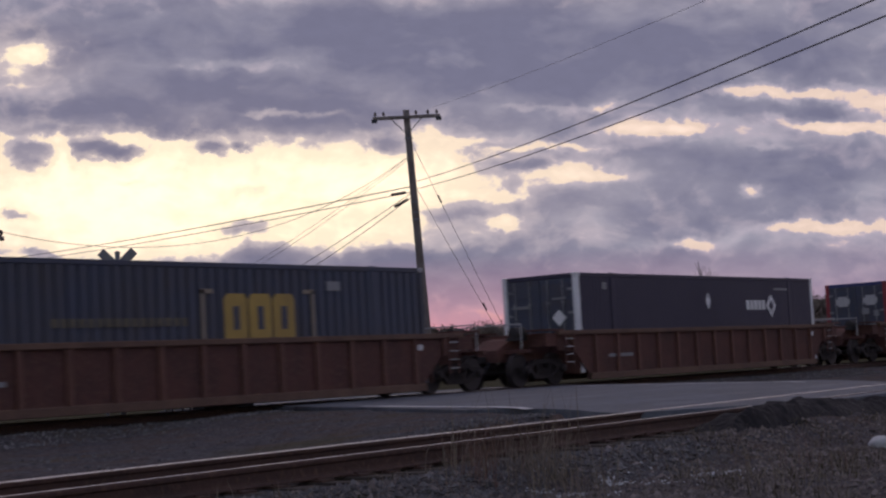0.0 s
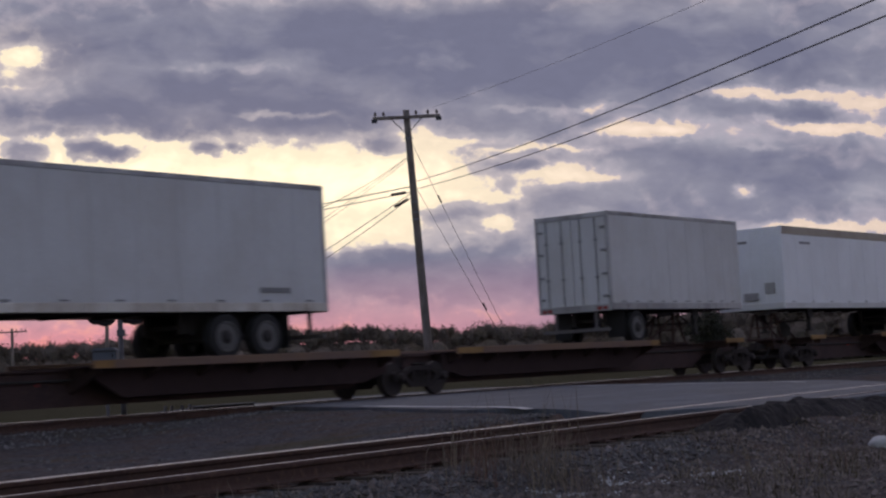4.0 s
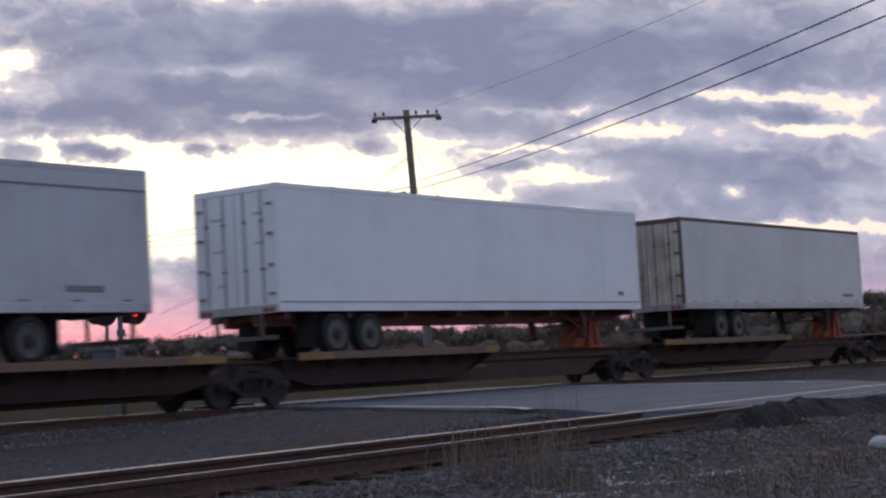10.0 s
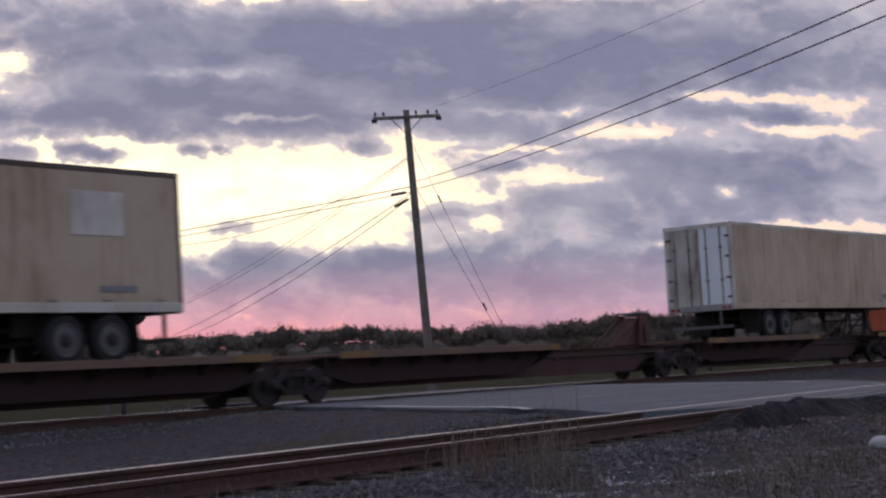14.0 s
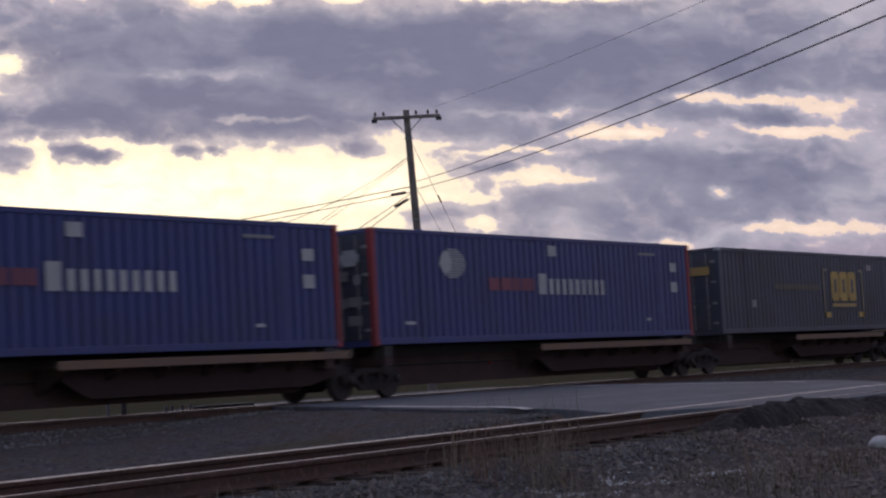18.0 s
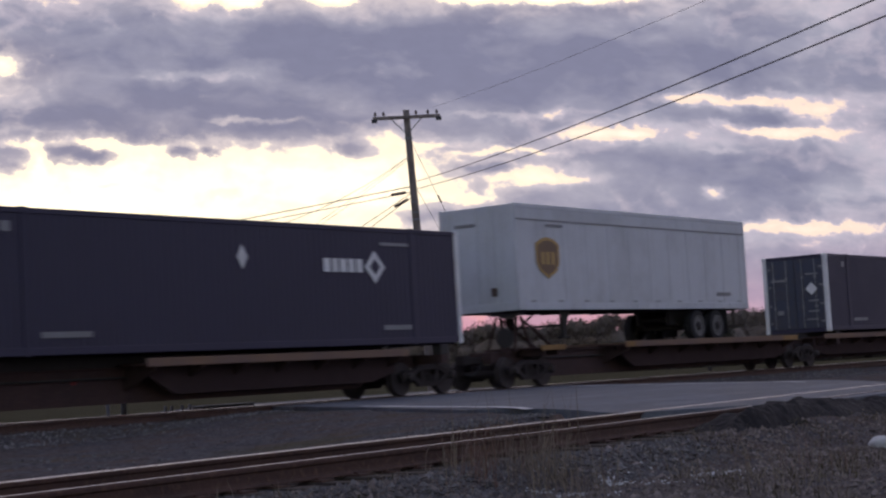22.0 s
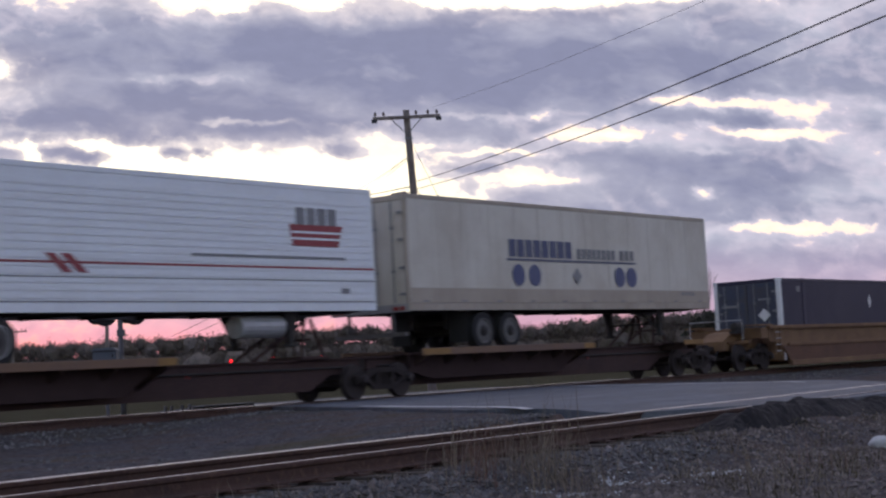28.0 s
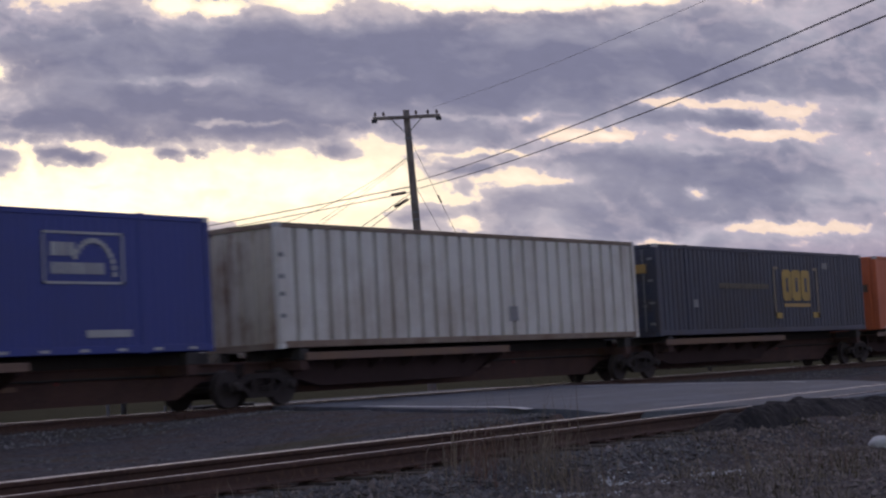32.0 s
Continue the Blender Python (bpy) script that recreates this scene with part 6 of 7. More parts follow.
    # rear
    if end == "doors":
        end_doors(t, -n * (L - 0.05), WIDE, F + 0.18, T - 0.14, "door_dirty" if door_colour in ("dirty_white", "stained") else door_colour or colour, "mark_brown" if door_colour in ("dirty_white", "stained") else "mark_grey", s=-n)
    else:
        roll = shared("roll_door", key, lambda: hard_box(*sorted_box(-n, L - 0.05, L - 0.014, -W2 + 0.1, W2 - 0.1, F + 0.15, T - 0.2)), door_colour or colour, t, "ribbed roll-up door")
        for k in range(6):
            shared("door_slat", key, lambda: soft_box(*sorted_box(-n, L - 0.014, L - 0.003, -W2 + 0.1, W2 - 0.1, F + 0.165, F + 0.575), 0.004, 1), door_colour or colour, roll, at=pose(0, 0, 0.42 * k))
    shared("rear_sill", key, lambda: soft_box(*sorted_box(-n, L - 0.1, L + 0.014), -W2 + 0.03, W2 - 0.03, F - 0.02, F + 0.18, 0.01, 1), "silver", t)
    shared("rear_header", key, lambda: soft_box(*sorted_box(-n, L - 0.1, L + 0.01), -W2 + 0.06, W2 - 0.06, T - 0.16, T - 0.01, 0.01, 1), top, t)
    part("tail_light", boxes(*[sorted_box(-n, L + 0.014, L + 0.03, y, y + 0.14, F + 0.02, F + 0.12) for y in (-1.15, -0.95, 0.82, 1.02)]), "reflector", t, "small red tail lamps")
    part("rear_bumper", boxes(sorted_box(-n, L - 0.08, L + 0.02, -1.15, 1.15, 0.42, 0.52), sorted_box(-n, L - 0.06, L, -0.75, -0.67, 0.5, F), sorted_box(-n, L - 0.06, L, 0.67, 0.75, 0.5, F)), "bumper", t)
    if chassis:
        for y, z, w in ((-0.90, 3.30, 0.32), (0.35, 3.25, 0.42), (-0.90, 2.62, 0.28), (0.35, 2.50, 0.36), (0.35, 1.70, 0.26)):
            part("lettering_bar", hard_box(*sorted_box(-n, L - 0.013, L - 0.009), y, y + w, z, z + 0.07), "blue_grey", t)
    # running gear
    frame_paint = "chassis" if chassis else "under"
    if chassis:
        shared("chassis_beam", key, lambda: boxes((-L + 0.05, L - 0.1, -0.55, -0.42, F - 0.30, F), (-L + 0.05, L - 0.1, 0.42, 0.55, F - 0.30, F), *[(-L + 0.3 + (length - 0.8) * k / 7, -L + 0.42 + (length - 0.8) * k / 7, -1.2, 1.2, F - 0.16, F - 0.01) for k in range(8)]), "chassis", t, "rusty red container chassis")
    a0, a1 = -n * (L - axles[0]), -n * (L - axles[-1])
    part("bogie_frame", boxes((min(a0, a1) - 0.75, max(a0, a1) + 0.75, -0.62, -0.48, 0.60, F), (min(a0, a1) - 0.75, max(a0, a1) + 0.75, 0.48, 0.62, 0.60, F), (min(a0, a1) - 0.6, max(a0, a1) + 0.6, -0.5, 0.5, 0.72, 0.80)), frame_paint, t)
    for k, off in enumerate(axles):
        x = -n * (L - off)
        shared("axle", 0, lambda: turned([(-1.0, 0.075), (1.0, 0.075)], n=10), "under", t, at=pose(x, 0, 0.50))
        for s in (-0.61, 0.61):
            shared("leaf_spring", 0, lambda: prism([(-0.5, 0.64), (-0.5, 0.58), (-0.32, 0.58), (-0.28, 0.53), (0.28, 0.53), (0.32, 0.58), (0.5, 0.58), (0.5, 0.64)], -0.05, 0.05), "under", t, at=pose(x, s, 0))
        for s in (-1, 1):
            road_wheel(t, x, s * (W2 - 0.03), colour == "white_b" and not chassis)
    for s in (-1, 1):
        part("mud_flap", hard_box(*sorted_box(-n, L - axles[0] + 0.72, L - axles[0] + 0.735), min(s * 0.65, s * 1.25), max(s * 0.65, s * 1.25), 0.22, F), "rubber", t)
    # landing legs behind the nose
    lx = n * (L - 2.75)
    for s in (-1, 1):
        leg = shared("landing_leg", (n, floor), lambda: soft_box(-0.07, 0.07, -0.07, 0.07, 0.30, F, 0.01, 1), frame_paint, t, at=pose(lx, s * 0.9, 0))
        shared("foot", 0, lambda: soft_box(-0.14, 0.14, -0.13, 0.13, 0.24, 0.31, 0.015, 1), "under", leg)
        part("leg_brace", bar((lx, s * 0.9, 0.42), (lx - n * 0.75, s * 0.6, F), 0.03, 6), frame_paint, t)
        part("leg_gusset", moved(prism([(lx - 0.30, F), (lx + 0.30, F), (lx + 0.09, F - 0.36), (lx - 0.09, F - 0.36)], -0.02, 0.02), Matrix.Translation((0, s * 0.96, 0))), frame_paint, t)
    part("leg_shaft", bar((lx, -0.9, 0.62), (lx, 0.9, 0.62), 0.03, 6), frame_paint, t)
    part("kingpin_plate", soft_box(*sorted_box(n, L - 1.5, L - 0.15), -0.6, 0.6, F - 0.03, F + 0.03, 0.01, 1), "under", t)
    # numbers, as bars
    if length > 10:
        lo, hi = sorted((-n * (L - 2.3), -n * (L - 1.3))) if n < 0 else (L - 1.9, L - 1.0)
        mark(t, lo + (0.6 if colour == "white_b" else 0), hi, F + 0.42, F + 0.54, "mark_grey", name="number_bar", face=-W2 - 0.001)
        if n < 0:
            mark(t, -L + 1.5, -L + 2.4, T - 0.62, T - 0.54, "mark_grey", name="number_bar", face=-W2 - 0.001)
        part("number_bar", hard_box(*sorted_box(n, L + 0.004, L + 0.010), 0.05, 0.75, T - 0.55, T - 0.46), "mark_grey", t)
    # small markers along the lower edge
    if groove:
        part("rail_groove", hard_box(-L + 0.05, L - 0.05, -W2 - 0.0075, -W2 - 0.0045, F + 0.205, F + 0.235), "mark_grey", t)
    elif markers:
        for k in range(10):
            shared("side_marker", floor, lambda: hard_box(0, 0.26, -W2 - 0.010, -W2 - 0.0045, F + 0.225, F + 0.262), markers, t, at=pose(-L + 0.6 + (length - 1.4) * k / 9, 0, 0))
    return t


def parcel_trailer(u0, length, nose_lead, colour, label, logo_x, logo_w=1.2, **kw):
    t = trailer(u0, length, nose_lead, colour, label, "trailers", band=colour, top=kw.pop("top", "grey"), **kw)
    shield(t, -length / 2 + logo_x, 2.50, logo_w, 1.18, -WIDE / 2 - 0.004)
    return t


# -- flat spine cars --
def spine_platform(u0, u1, hitch_u=None, lead_deck=False, pads=None, paint="spine", first=False, last=False, deck_end=None, label="brown articulated spine car platform", hitch_paint="hitch"):
    """One platform from truck to truck. hitch_u: where a hitch stands; lead_deck: the wheel deck lies at the leading end;
    deck_end: where its open end lies, if not near the middle."""
    t = rolling("spine_car", (u0 + u1) / 2, 0.0, label, "rail car", "spine cars")
    c, P = (u0 + u1) / 2, (u1 - u0) / 2
    d = -1 if lead_deck else 1
    sill = [(-P + 0.15, 0.98), (-P + 0.15, 0.68), (-P + 1.25, 0.62), (-P + 2.0, 0.26), (P - 2.0, 0.26), (P - 1.25, 0.62), (P - 0.15, 0.68), (P - 0.15, 0.98)]
    part("centre_sill", prism(sill, -0.34, 0.34), paint, t)
    part("sill_top_plate", soft_box(-P + 0.1, P - 0.1, -0.42, 0.42, 0.98, 1.02, 0.006, 1), paint, t)
    open_end = deck_end - c if deck_end else -d * 0.16 * P
    a, b = (open_end, P - 1.2) if d > 0 else (-P + 1.2, open_end)
    part("wheel_deck", boxes((a, b, -1.30, -0.36, 1.03, 1.075), (a, b, 0.36, 1.30, 1.03, 1.075)), paint, t)
    for s in (-1, 1):
        part("deck_edge", soft_box(a - 0.02, b + 0.02, min(s * 1.30, s * 1.345), max(s * 1.30, s * 1.345), 0.99, 1.17, 0.012, 1), "deck_edge", t, "worn deck edge")
    # worn yellow safety edges at the ends
    if not pads:
        tip = d * (P - 1.2)
        for x, w in ((tip, 1.15), (open_end, -0.55)):
            p, q = sorted((x, x - d * w))
            part("safety_edge", hard_box(p, q, -1.352, -1.346, 1.005, 1.155), "safety", t, "worn yellow safety edge")
        if first or last:
            p, q = sorted((-d * (P - 1.35), -d * (P - 0.15)))
            step = part("end_platform", joined(soft_box(p, q, -1.30, -0.43, 1.035, 1.075, 0.008, 1), soft_box(p + 0.2, p + 0.3, -1.25, -0.34, 0.85, 1.035, 0.008, 1), soft_box(q - 0.3, q - 0.2, -1.25, -0.34, 0.85, 1.035, 0.008, 1)), paint, t)
            part("safety_edge", soft_box(p - 0.02, q + 0.02, -1.345, -1.30, 0.99, 1.14, 0.01, 1), "safety", step, "worn yellow safety edge")
    # dark plates added to stand in for the shade below the deck, cut off at a slant
    e0, e1 = (a, b) if d > 0 else (b, a)
    for s in (-1, 1):
        part("deck_support", moved(prism([(e0, 1.02), (e1, 1.02), (e1, 0.62), (e1 - d * 0.9, 0.40), (e0 + d * 1.15, 0.40)], -0.02, 0.02), Matrix.Translation((0, s * 0.86, 0))), "deck_dark", t)
    # cross bearers below the deck, in the same shade-dark steel
    n = 7
    for k in range(n):
        x = a + 0.25 + (b - a - 0.5) * k / (n - 1)
        for s in (-1, 1):
            shared("outrigger", s, lambda: moved(prism([(0.34, 0.50), (1.29, 0.93), (1.29, 1.03), (0.34, 1.03)], -0.035, 0.035), pose(0, 0, 0, 0, 0, s * 90)), "deck_dark", t, at=pose(x, 0, 0))
    # hitch
    if hitch_u is not None:
        x = hitch_u - c
        hp = hitch_paint if paint == "spine_tan" else paint
        f = -d
        h = part("hitch", joined(soft_box(x - 0.28, x + 0.28, -0.42, 0.42, 2.03, 2.085, 0.012, 1), moved(turned([(1.96, 0.22), (2.03, 0.25)], "Z", 14), Matrix.Translation((x, 0, 0)))), "galv", t, "worn grey hitch head plate")
        for s in (-1, 1):
            if hp == hitch_paint:
                part("hitch_strut", prism([(x - 0.20, 2.0), (x + 0.20, 2.0), (x + 0.36, 1.02), (x + 0.14, 1.02), (x + 0.04, 1.7), (x - 0.05, 1.7), (x - 0.16, 1.02), (x - 0.36, 1.02)], s * 0.40 - 0.04, s * 0.40 + 0.04), hp, h)
            else:
                for k in (-1, 1):
                    part("hitch_leg", bar((x + k * 0.42, s * 0.46, 1.04), (x + k * 0.10, s * 0.34, 2.0), 0.045, 8), hp, h)
            part("hitch_brace", bar((x + d * 1.9, s * 0.30, 1.03), (x + d * 0.1, s * 0.34, 1.95), 0.042, 6), hp, h)
        if hp == hitch_paint:
            part("hitch_plate", prism([(x + d * 0.98, 1.06), (x + d * 0.22, 1.86), (x + d * 0.06, 1.86), (x, 1.06)], -0.30, 0.30), hp, h)
            part("hitch_web", hard_box(x - 0.12, x + 0.12, -0.36, 0.36, 1.10, 1.90), hp, h)
        else:
            part("hitch_tie", bar((x, -0.42, 1.5), (x, 0.42, 1.5), 0.03, 6), hp, h)
        part("hitch_base", soft_box(x - 0.5, x + 0.5, -0.55, 0.55, 1.02, 1.10, 0.01, 1), hp, t)
    if pads:
        part("centre_riser", soft_box(-P + 0.9, P - 0.9, -0.30, 0.30, 1.02, 1.262, 0.01, 1), "under", t)
        for px in pads:
            for s in (-1, 1):
                shared("container_pedestal", s, lambda: soft_box(-0.16, 0.16, min(s * 0.98, s * 1.28), max(s * 0.98, s * 1.28), 1.0, 1.268, 0.015, 1), "under", t, at=pose(px - c, 0, 0))
            part("pedestal_beam", boxes((px - c - 0.14, px - c + 0.14, -1.27, 1.27, 0.78, 1.0)), paint, t)
    part("brake_pipe", bar((-P + 0.5, -0.40, 0.80), (P - 0.5, -0.40, 0.80), 0.028, 6), "under", t)
    part("brake_cylinder", moved(turned([(-0.3, 0.05), (-0.28, 0.14), (0.25, 0.14), (0.3, 0.05)], "X", 12), Matrix.Translation((d * 0.25 * P, -0.52, 0.78))), "under", t)
    part("side_lamp", boxes((-d * 0.30 * P, -d * 0.30 * P + 0.06, -0.372, -0.342, 0.70, 0.76)), "reflector", t, "tiny red reflector")
    part("stencil_bar", boxes((0.1 * P, 0.1 * P + 0.55, -0.347, -0.341, 0.62, 0.72)), "deck_edge", t)
    if first:
        truck(t, -P)
        coupler(t, -P - 0.9, -1)
        part("end_sill", soft_box(-P - 1.0, -P + 0.3, -0.36, 0.36, 0.70, 1.02, 0.02, 1), paint, t)
        part("hand_brake", moved(turned([(-0.03, 0.27), (0.03, 0.27)], "X", 16), Matrix.Translation((-P - 0.5, -0.55, 1.38))), "under", t)
        part("brake_stand", soft_box(-P - 0.47, -P - 0.37, -0.60, -0.34, 0.9, 1.4, 0.01, 1), paint, t)
    truck(t, P)
    if last:
        coupler(t, P + 0.9, 1)
        part("end_sill", soft_box(P - 0.3, P + 1.0, -0.36, 0.36, 0.70, 1.02, 0.02, 1), paint, t)
    else:
        part("articulation", joined(soft_box(P - 0.3, P + 0.35, -0.30, 0.30, 0.70, 0.98, 0.03), moved(turned([(0.62, 0.28), (1.0, 0.28)], "Z", 16), Matrix.Translation((P, 0, 0)))), "truck", t)
    return t


# -- well cars --
def well_car(u, paint, ribs, label, drop=0.0):
    """drop: how far the sides lie lower between the two ends."""
    t = rolling("well_car", u, 0.0, label, "rail car", "well cars")
    Z = 1.53
    chord = "well_chord" if ribs else paint
    o = [(-9.35, Z - 0.12), (-9.35, 0.98), (-8.45, 0.92), (-7.75, 0.28), (7.75, 0.28), (8.45, 0.92), (9.35, 0.98), (9.35, Z - 0.12)]
    if drop:
        o += [(6.5, Z - 0.12), (6.3, Z - 0.12 - drop), (-6.3, Z - 0.12 - drop), (-6.5, Z - 0.12)]
    for s in (-1, 1):
        y0, y1 = sorted((s * 1.33, s * 1.37))
        part("side_sheet", prism(o, y0, y1), paint, t)
        ya, yb = sorted((s * 1.30, s * 1.47))
        if drop:
            part("top_chord", soft_box(-6.4, 6.4, ya, yb, Z - 0.13 - drop, Z - drop, 0.015, 1), chord, t)
            for e in (-1, 1):
                part("end_chord", soft_box(min(e * 6.3, e * 9.4), max(e * 6.3, e * 9.4), ya, yb, Z - 0.13, Z, 0.015, 1), chord, t)
        else:
            part("top_chord", soft_box(-9.4, 9.4, ya, yb, Z - 0.13, Z, 0.015, 1), chord, t)
        part("bottom_chord", soft_box(-7.75, 7.75, *sorted((s * 1.28, s * 1.46)), 0.10, 0.29, 0.015, 1), chord, t)
        if ribs:
            for k in range(ribs):
                x = -8.6 + 17.2 * k / (ribs - 1)
                lo = 0.29 if abs(x) < 7.7 else 0.96
                shared("side_post", (s, lo), lambda: soft_box(-0.065, 0.065, *sorted((s * 1.37, s * 1.462)), lo, Z - 0.13, 0.01, 1), "well_post", t, at=pose(x, 0, 0))
        else:
            if paint == "well_tan":
                part("lower_sheet", prism([(-7.72, 0.29), (7.72, 0.29), (8.3, 0.80), (-8.3, 0.80)], *sorted((s * 1.372, s * 1.380))), "well_low", t, "red-brown lower side sheet")
            part("side_channel", soft_box(-7.9, 7.9, *sorted((s * 1.37, s * 1.42)), 0.80, 0.91, 0.01, 1), paint, t)
        for e in (-1, 1):
            part("end_step", boxes((min(e * 9.0, e * 10.2), max(e * 9.0, e * 10.2), *sorted((s * 0.9, s * 1.40)), Z + 0.0, Z + 0.05)), paint, t)
            ladder = part("ladder", boxes(*[(min(e * 8.7, e * 9.1), max(e * 8.7, e * 9.1), *sorted((s * 1.475, s * 1.50)), 0.62 + 0.22 * k, 0.65 + 0.22 * k) for k in range(4)]), "silver", t)
            part("ladder_rail", boxes((e * 8.7 - 0.02, e * 8.7 + 0.02, *sorted((s * 1.465, s * 1.50)), 0.5, 1.45), (e * 9.1 - 0.02, e * 9.1 + 0.02, *sorted((s * 1.465, s * 1.50)), 0.5, 1.45)), paint, ladder)
    for e in (-1, 1):
        part("end_platform", prism([(e * 8.2, 1.12), (e * 8.2, 1.50), (e * 9.2, 1.50), (e * 10.4, 1.32), (e * 11.0, 1.05), (e * 11.0, 0.72), (e * 8.6, 0.72)], -0.45, 0.45), paint, t)
        part("body_bolster", boxes((min(e * 9.2, e * 9.9), max(e * 9.2, e * 9.9), -1.35, 1.35, 1.10, 1.46)), paint, t)
        part("end_wall", hard_box(e * 8.15 - 0.03, e * 8.15 + 0.03, -1.33, 1.33, 0.3, 1.45), paint, t)
        part("brake_gear", joined(moved(turned([(-0.3, 0.06), (-0.26, 0.16), (0.26, 0.16), (0.3, 0.06)], "X", 12), Matrix.Translation((e * 10.2, -0.62, 1.52))), boxes((min(e * 9.8, e * 10.6), max(e * 9.8, e * 10.6), -0.72, -0.50, 1.30, 1.40))), "under", t)
        part("grab_iron", tube([(e * 10.6, -1.0, 1.0), (e * 10.6, -1.0, 1.75), (e * 10.6, 1.0, 1.75), (e * 10.6, 1.0, 1.0)], 0.022), "silver", t)
        part("hand_rail_beam", boxes((min(e * 10.5, e * 10.7), max(e * 10.5, e * 10.7), -1.25, 1.25, 0.95, 1.05)), paint, t)
        truck(t, e * 9.62, 0.46)
        coupler(t, e * 10.75, e)
    part("reporting_bar", hard_box(7.35, 7.75, -1.378, -1.372, 1.12, 1.26), "mark_white", t)
    part("stencil_bar", hard_box(-6.6, -5.2, -1.378, -1.372, 0.72, 0.82), "mark_grey", t)
    for k in range(6):
        shared("floor_cross_beam", 0, lambda: hard_box(-0.1, 0.1, -1.3, 1.3, 0.16, 0.30), paint, t, at=pose(-6.5 + 2.6 * k, 0, 0))
    return t


# ---- the consist, from the leading end of the stretch that passes ----
WELL_Z, PLAT_Z = 0.30, 1.27

for mid in (25.4, 48.72, 72.0):
    well_car(mid, "well_red", 15, "oxide red ribbed well car with a container inside")
navy_container(17.25, WELL_Z)
dark_container(40.68, WELL_Z)
blue_stack_container(63.9, WELL_Z)

# three platforms: short parcel trailer, white trailer, short parcel trailer
spine_platform(87.5, 104.25, hitch_u=86.0 + 0.25, deck_end=90.6, paint="spine", first=True)
spine_platform(104.25, 122.25, hitch_u=105.0, deck_end=111.2, paint="spine")
spine_platform(122.25, 139.9, hitch_u=136.9, deck_end=134.0, lead_deck=True, paint="spine", last=True)
parcel_trailer(85.0, 8.6, True, "grey", "short grey parcel trailer with a brown shield", 1.75, 1.0, axles=(1.5,), end="roll", bottom="silver")
trailer(104.0, 14.5, True, "white", "long white box trailer with scuffed nose", "trailers", bottom="dirty_white", nose_colour="dirty_white")
trailer(131.4, 8.5, False, "white", "short grey-white box trailer with swing doors", "trailers", axles=(1.5,), bottom="silver")

# five platforms
spine_platform(145.1, 161, hitch_u=144.2, first=True)
spine_platform(161, 177.8, hitch_u=161.4)
spine_platform(177.8, 195.1, hitch_u=178.8)
spine_platform(195.1, 212.3, hitch_u=195.7, deck_end=202.5)
spine_platform(212.3, 227.8, hitch_u=226.6, lead_deck=True, last=True, paint="spine_tan", hitch_paint="spine_tan")
trailer(143.3, 16.2, True, "white_b", "long clean white trailer with a dark lower rail", "trailers", bottom="white", top="taupe", top_tall=0.30, groove=False, axles=(3.2, 4.45))
parcel_trailer(160.5, 13.65, True, "grey", "grey parcel trailer with a brown and gold shield", 1.56, axles=(2.7, 4.1), bottom="cream")
trailer(177.9, 16.3, True, "white_b", "long plain white trailer with a white lower rail", "trailers", seams=40, bottom="white_b", top="white_b", axles=(2.35, 3.6), nose_colour="dirty_white")
trailer(194.8, 16.1, True, "white_b", "long white trailer with upright panel seams", "trailers", seams=1.22, top="dirty_white", bottom="white", axles=(3.25, 4.5), dark_seams=True)
t = trailer(213.2, 16.15, False, "white_b", "white smooth container on a rusty red chassis", "trailers", chassis=True, seams=40, top="white_b", bottom="white_b", door_colour="dirty_white", axles=(1.65,))

# five platforms
spine_platform(232.6, 249.35, hitch_u=233.6, first=True, paint="spine_tan")
spine_platform(249.35, 266.4, hitch_u=264.9, deck_end=258.5, lead_deck=True, paint="spine_tan")
spine_platform(266.4, 284.2, hitch_u=282.8, lead_deck=True, paint="spine_tan")
spine_platform(284.2, 301.05, hitch_u=299.9, lead_deck=True, paint="spine_tan")
spine_platform(301.05, 317.2, hitch_u=316.6, lead_deck=True, paint="spine_tan", hitch_paint="hitch_dull", last=True)
parcel_trailer(232.6, 13.5, True, "blue_grey", "blue-grey parcel trailer with a soiled nose and shield", 1.3, axles=(3.2, 4.4), top="blue_grey", nose_colour="grey", bottom="blue_grey")
trailer(250.0, 16.3, False, "white_b", "white smooth container on a chassis with swing doors", "trailers", chassis=True, seams=40, top="white_b", bottom="white_b", axles=(2.0, 3.25))
trailer(269.1, 14.4, False, "white", "white trailer with rust-stained swing doors", "trailers", top="mark_brown", door_colour="dirty_white", bottom="grey", seams=60, axles=(2.5, 3.75))
trailer(304.5, 13.6, False, "white", "white trailer with dirty swing doors", "trailers", top="mark_brown", door_colour="stained", bottom="grey", axles=(2.4, 3.65))

# three platforms, the middle one empty
spine_platform(321.8, 339.6, hitch_u=322.4, deck_end=328.6, first=True)
spine_platform(339.6, 358.1, hitch_u=356.7, lead_deck=True, paint="spine_tan", hitch_paint="well_red", label="empty rust-tan spine car platform with a raised hitch")
spine_platform(358.1, 374.9, hitch_u=374.6, lead_deck=True, last=True)
t = trailer(321.4, 14.4, True, "stained", "yellowed old trailer with a pale nose and rust stains", "trailers", top="mark_brown", nose_colour="dirty_white", bottom="cream", axles=(2.0, 3.2), seams=2.44)
mark(t, -7.15, -5.9, 1.25, 3.85, "white", "repainted white panel", name="repaired_panel")
mark(t, -1.9, -1.1, 1.5, 2.3, "dirty_white", "pale patch", name="patch")
mark(t, 4.2, 5.6, 2.6, 3.5, "dirty_white", "pale patch", name="patch")
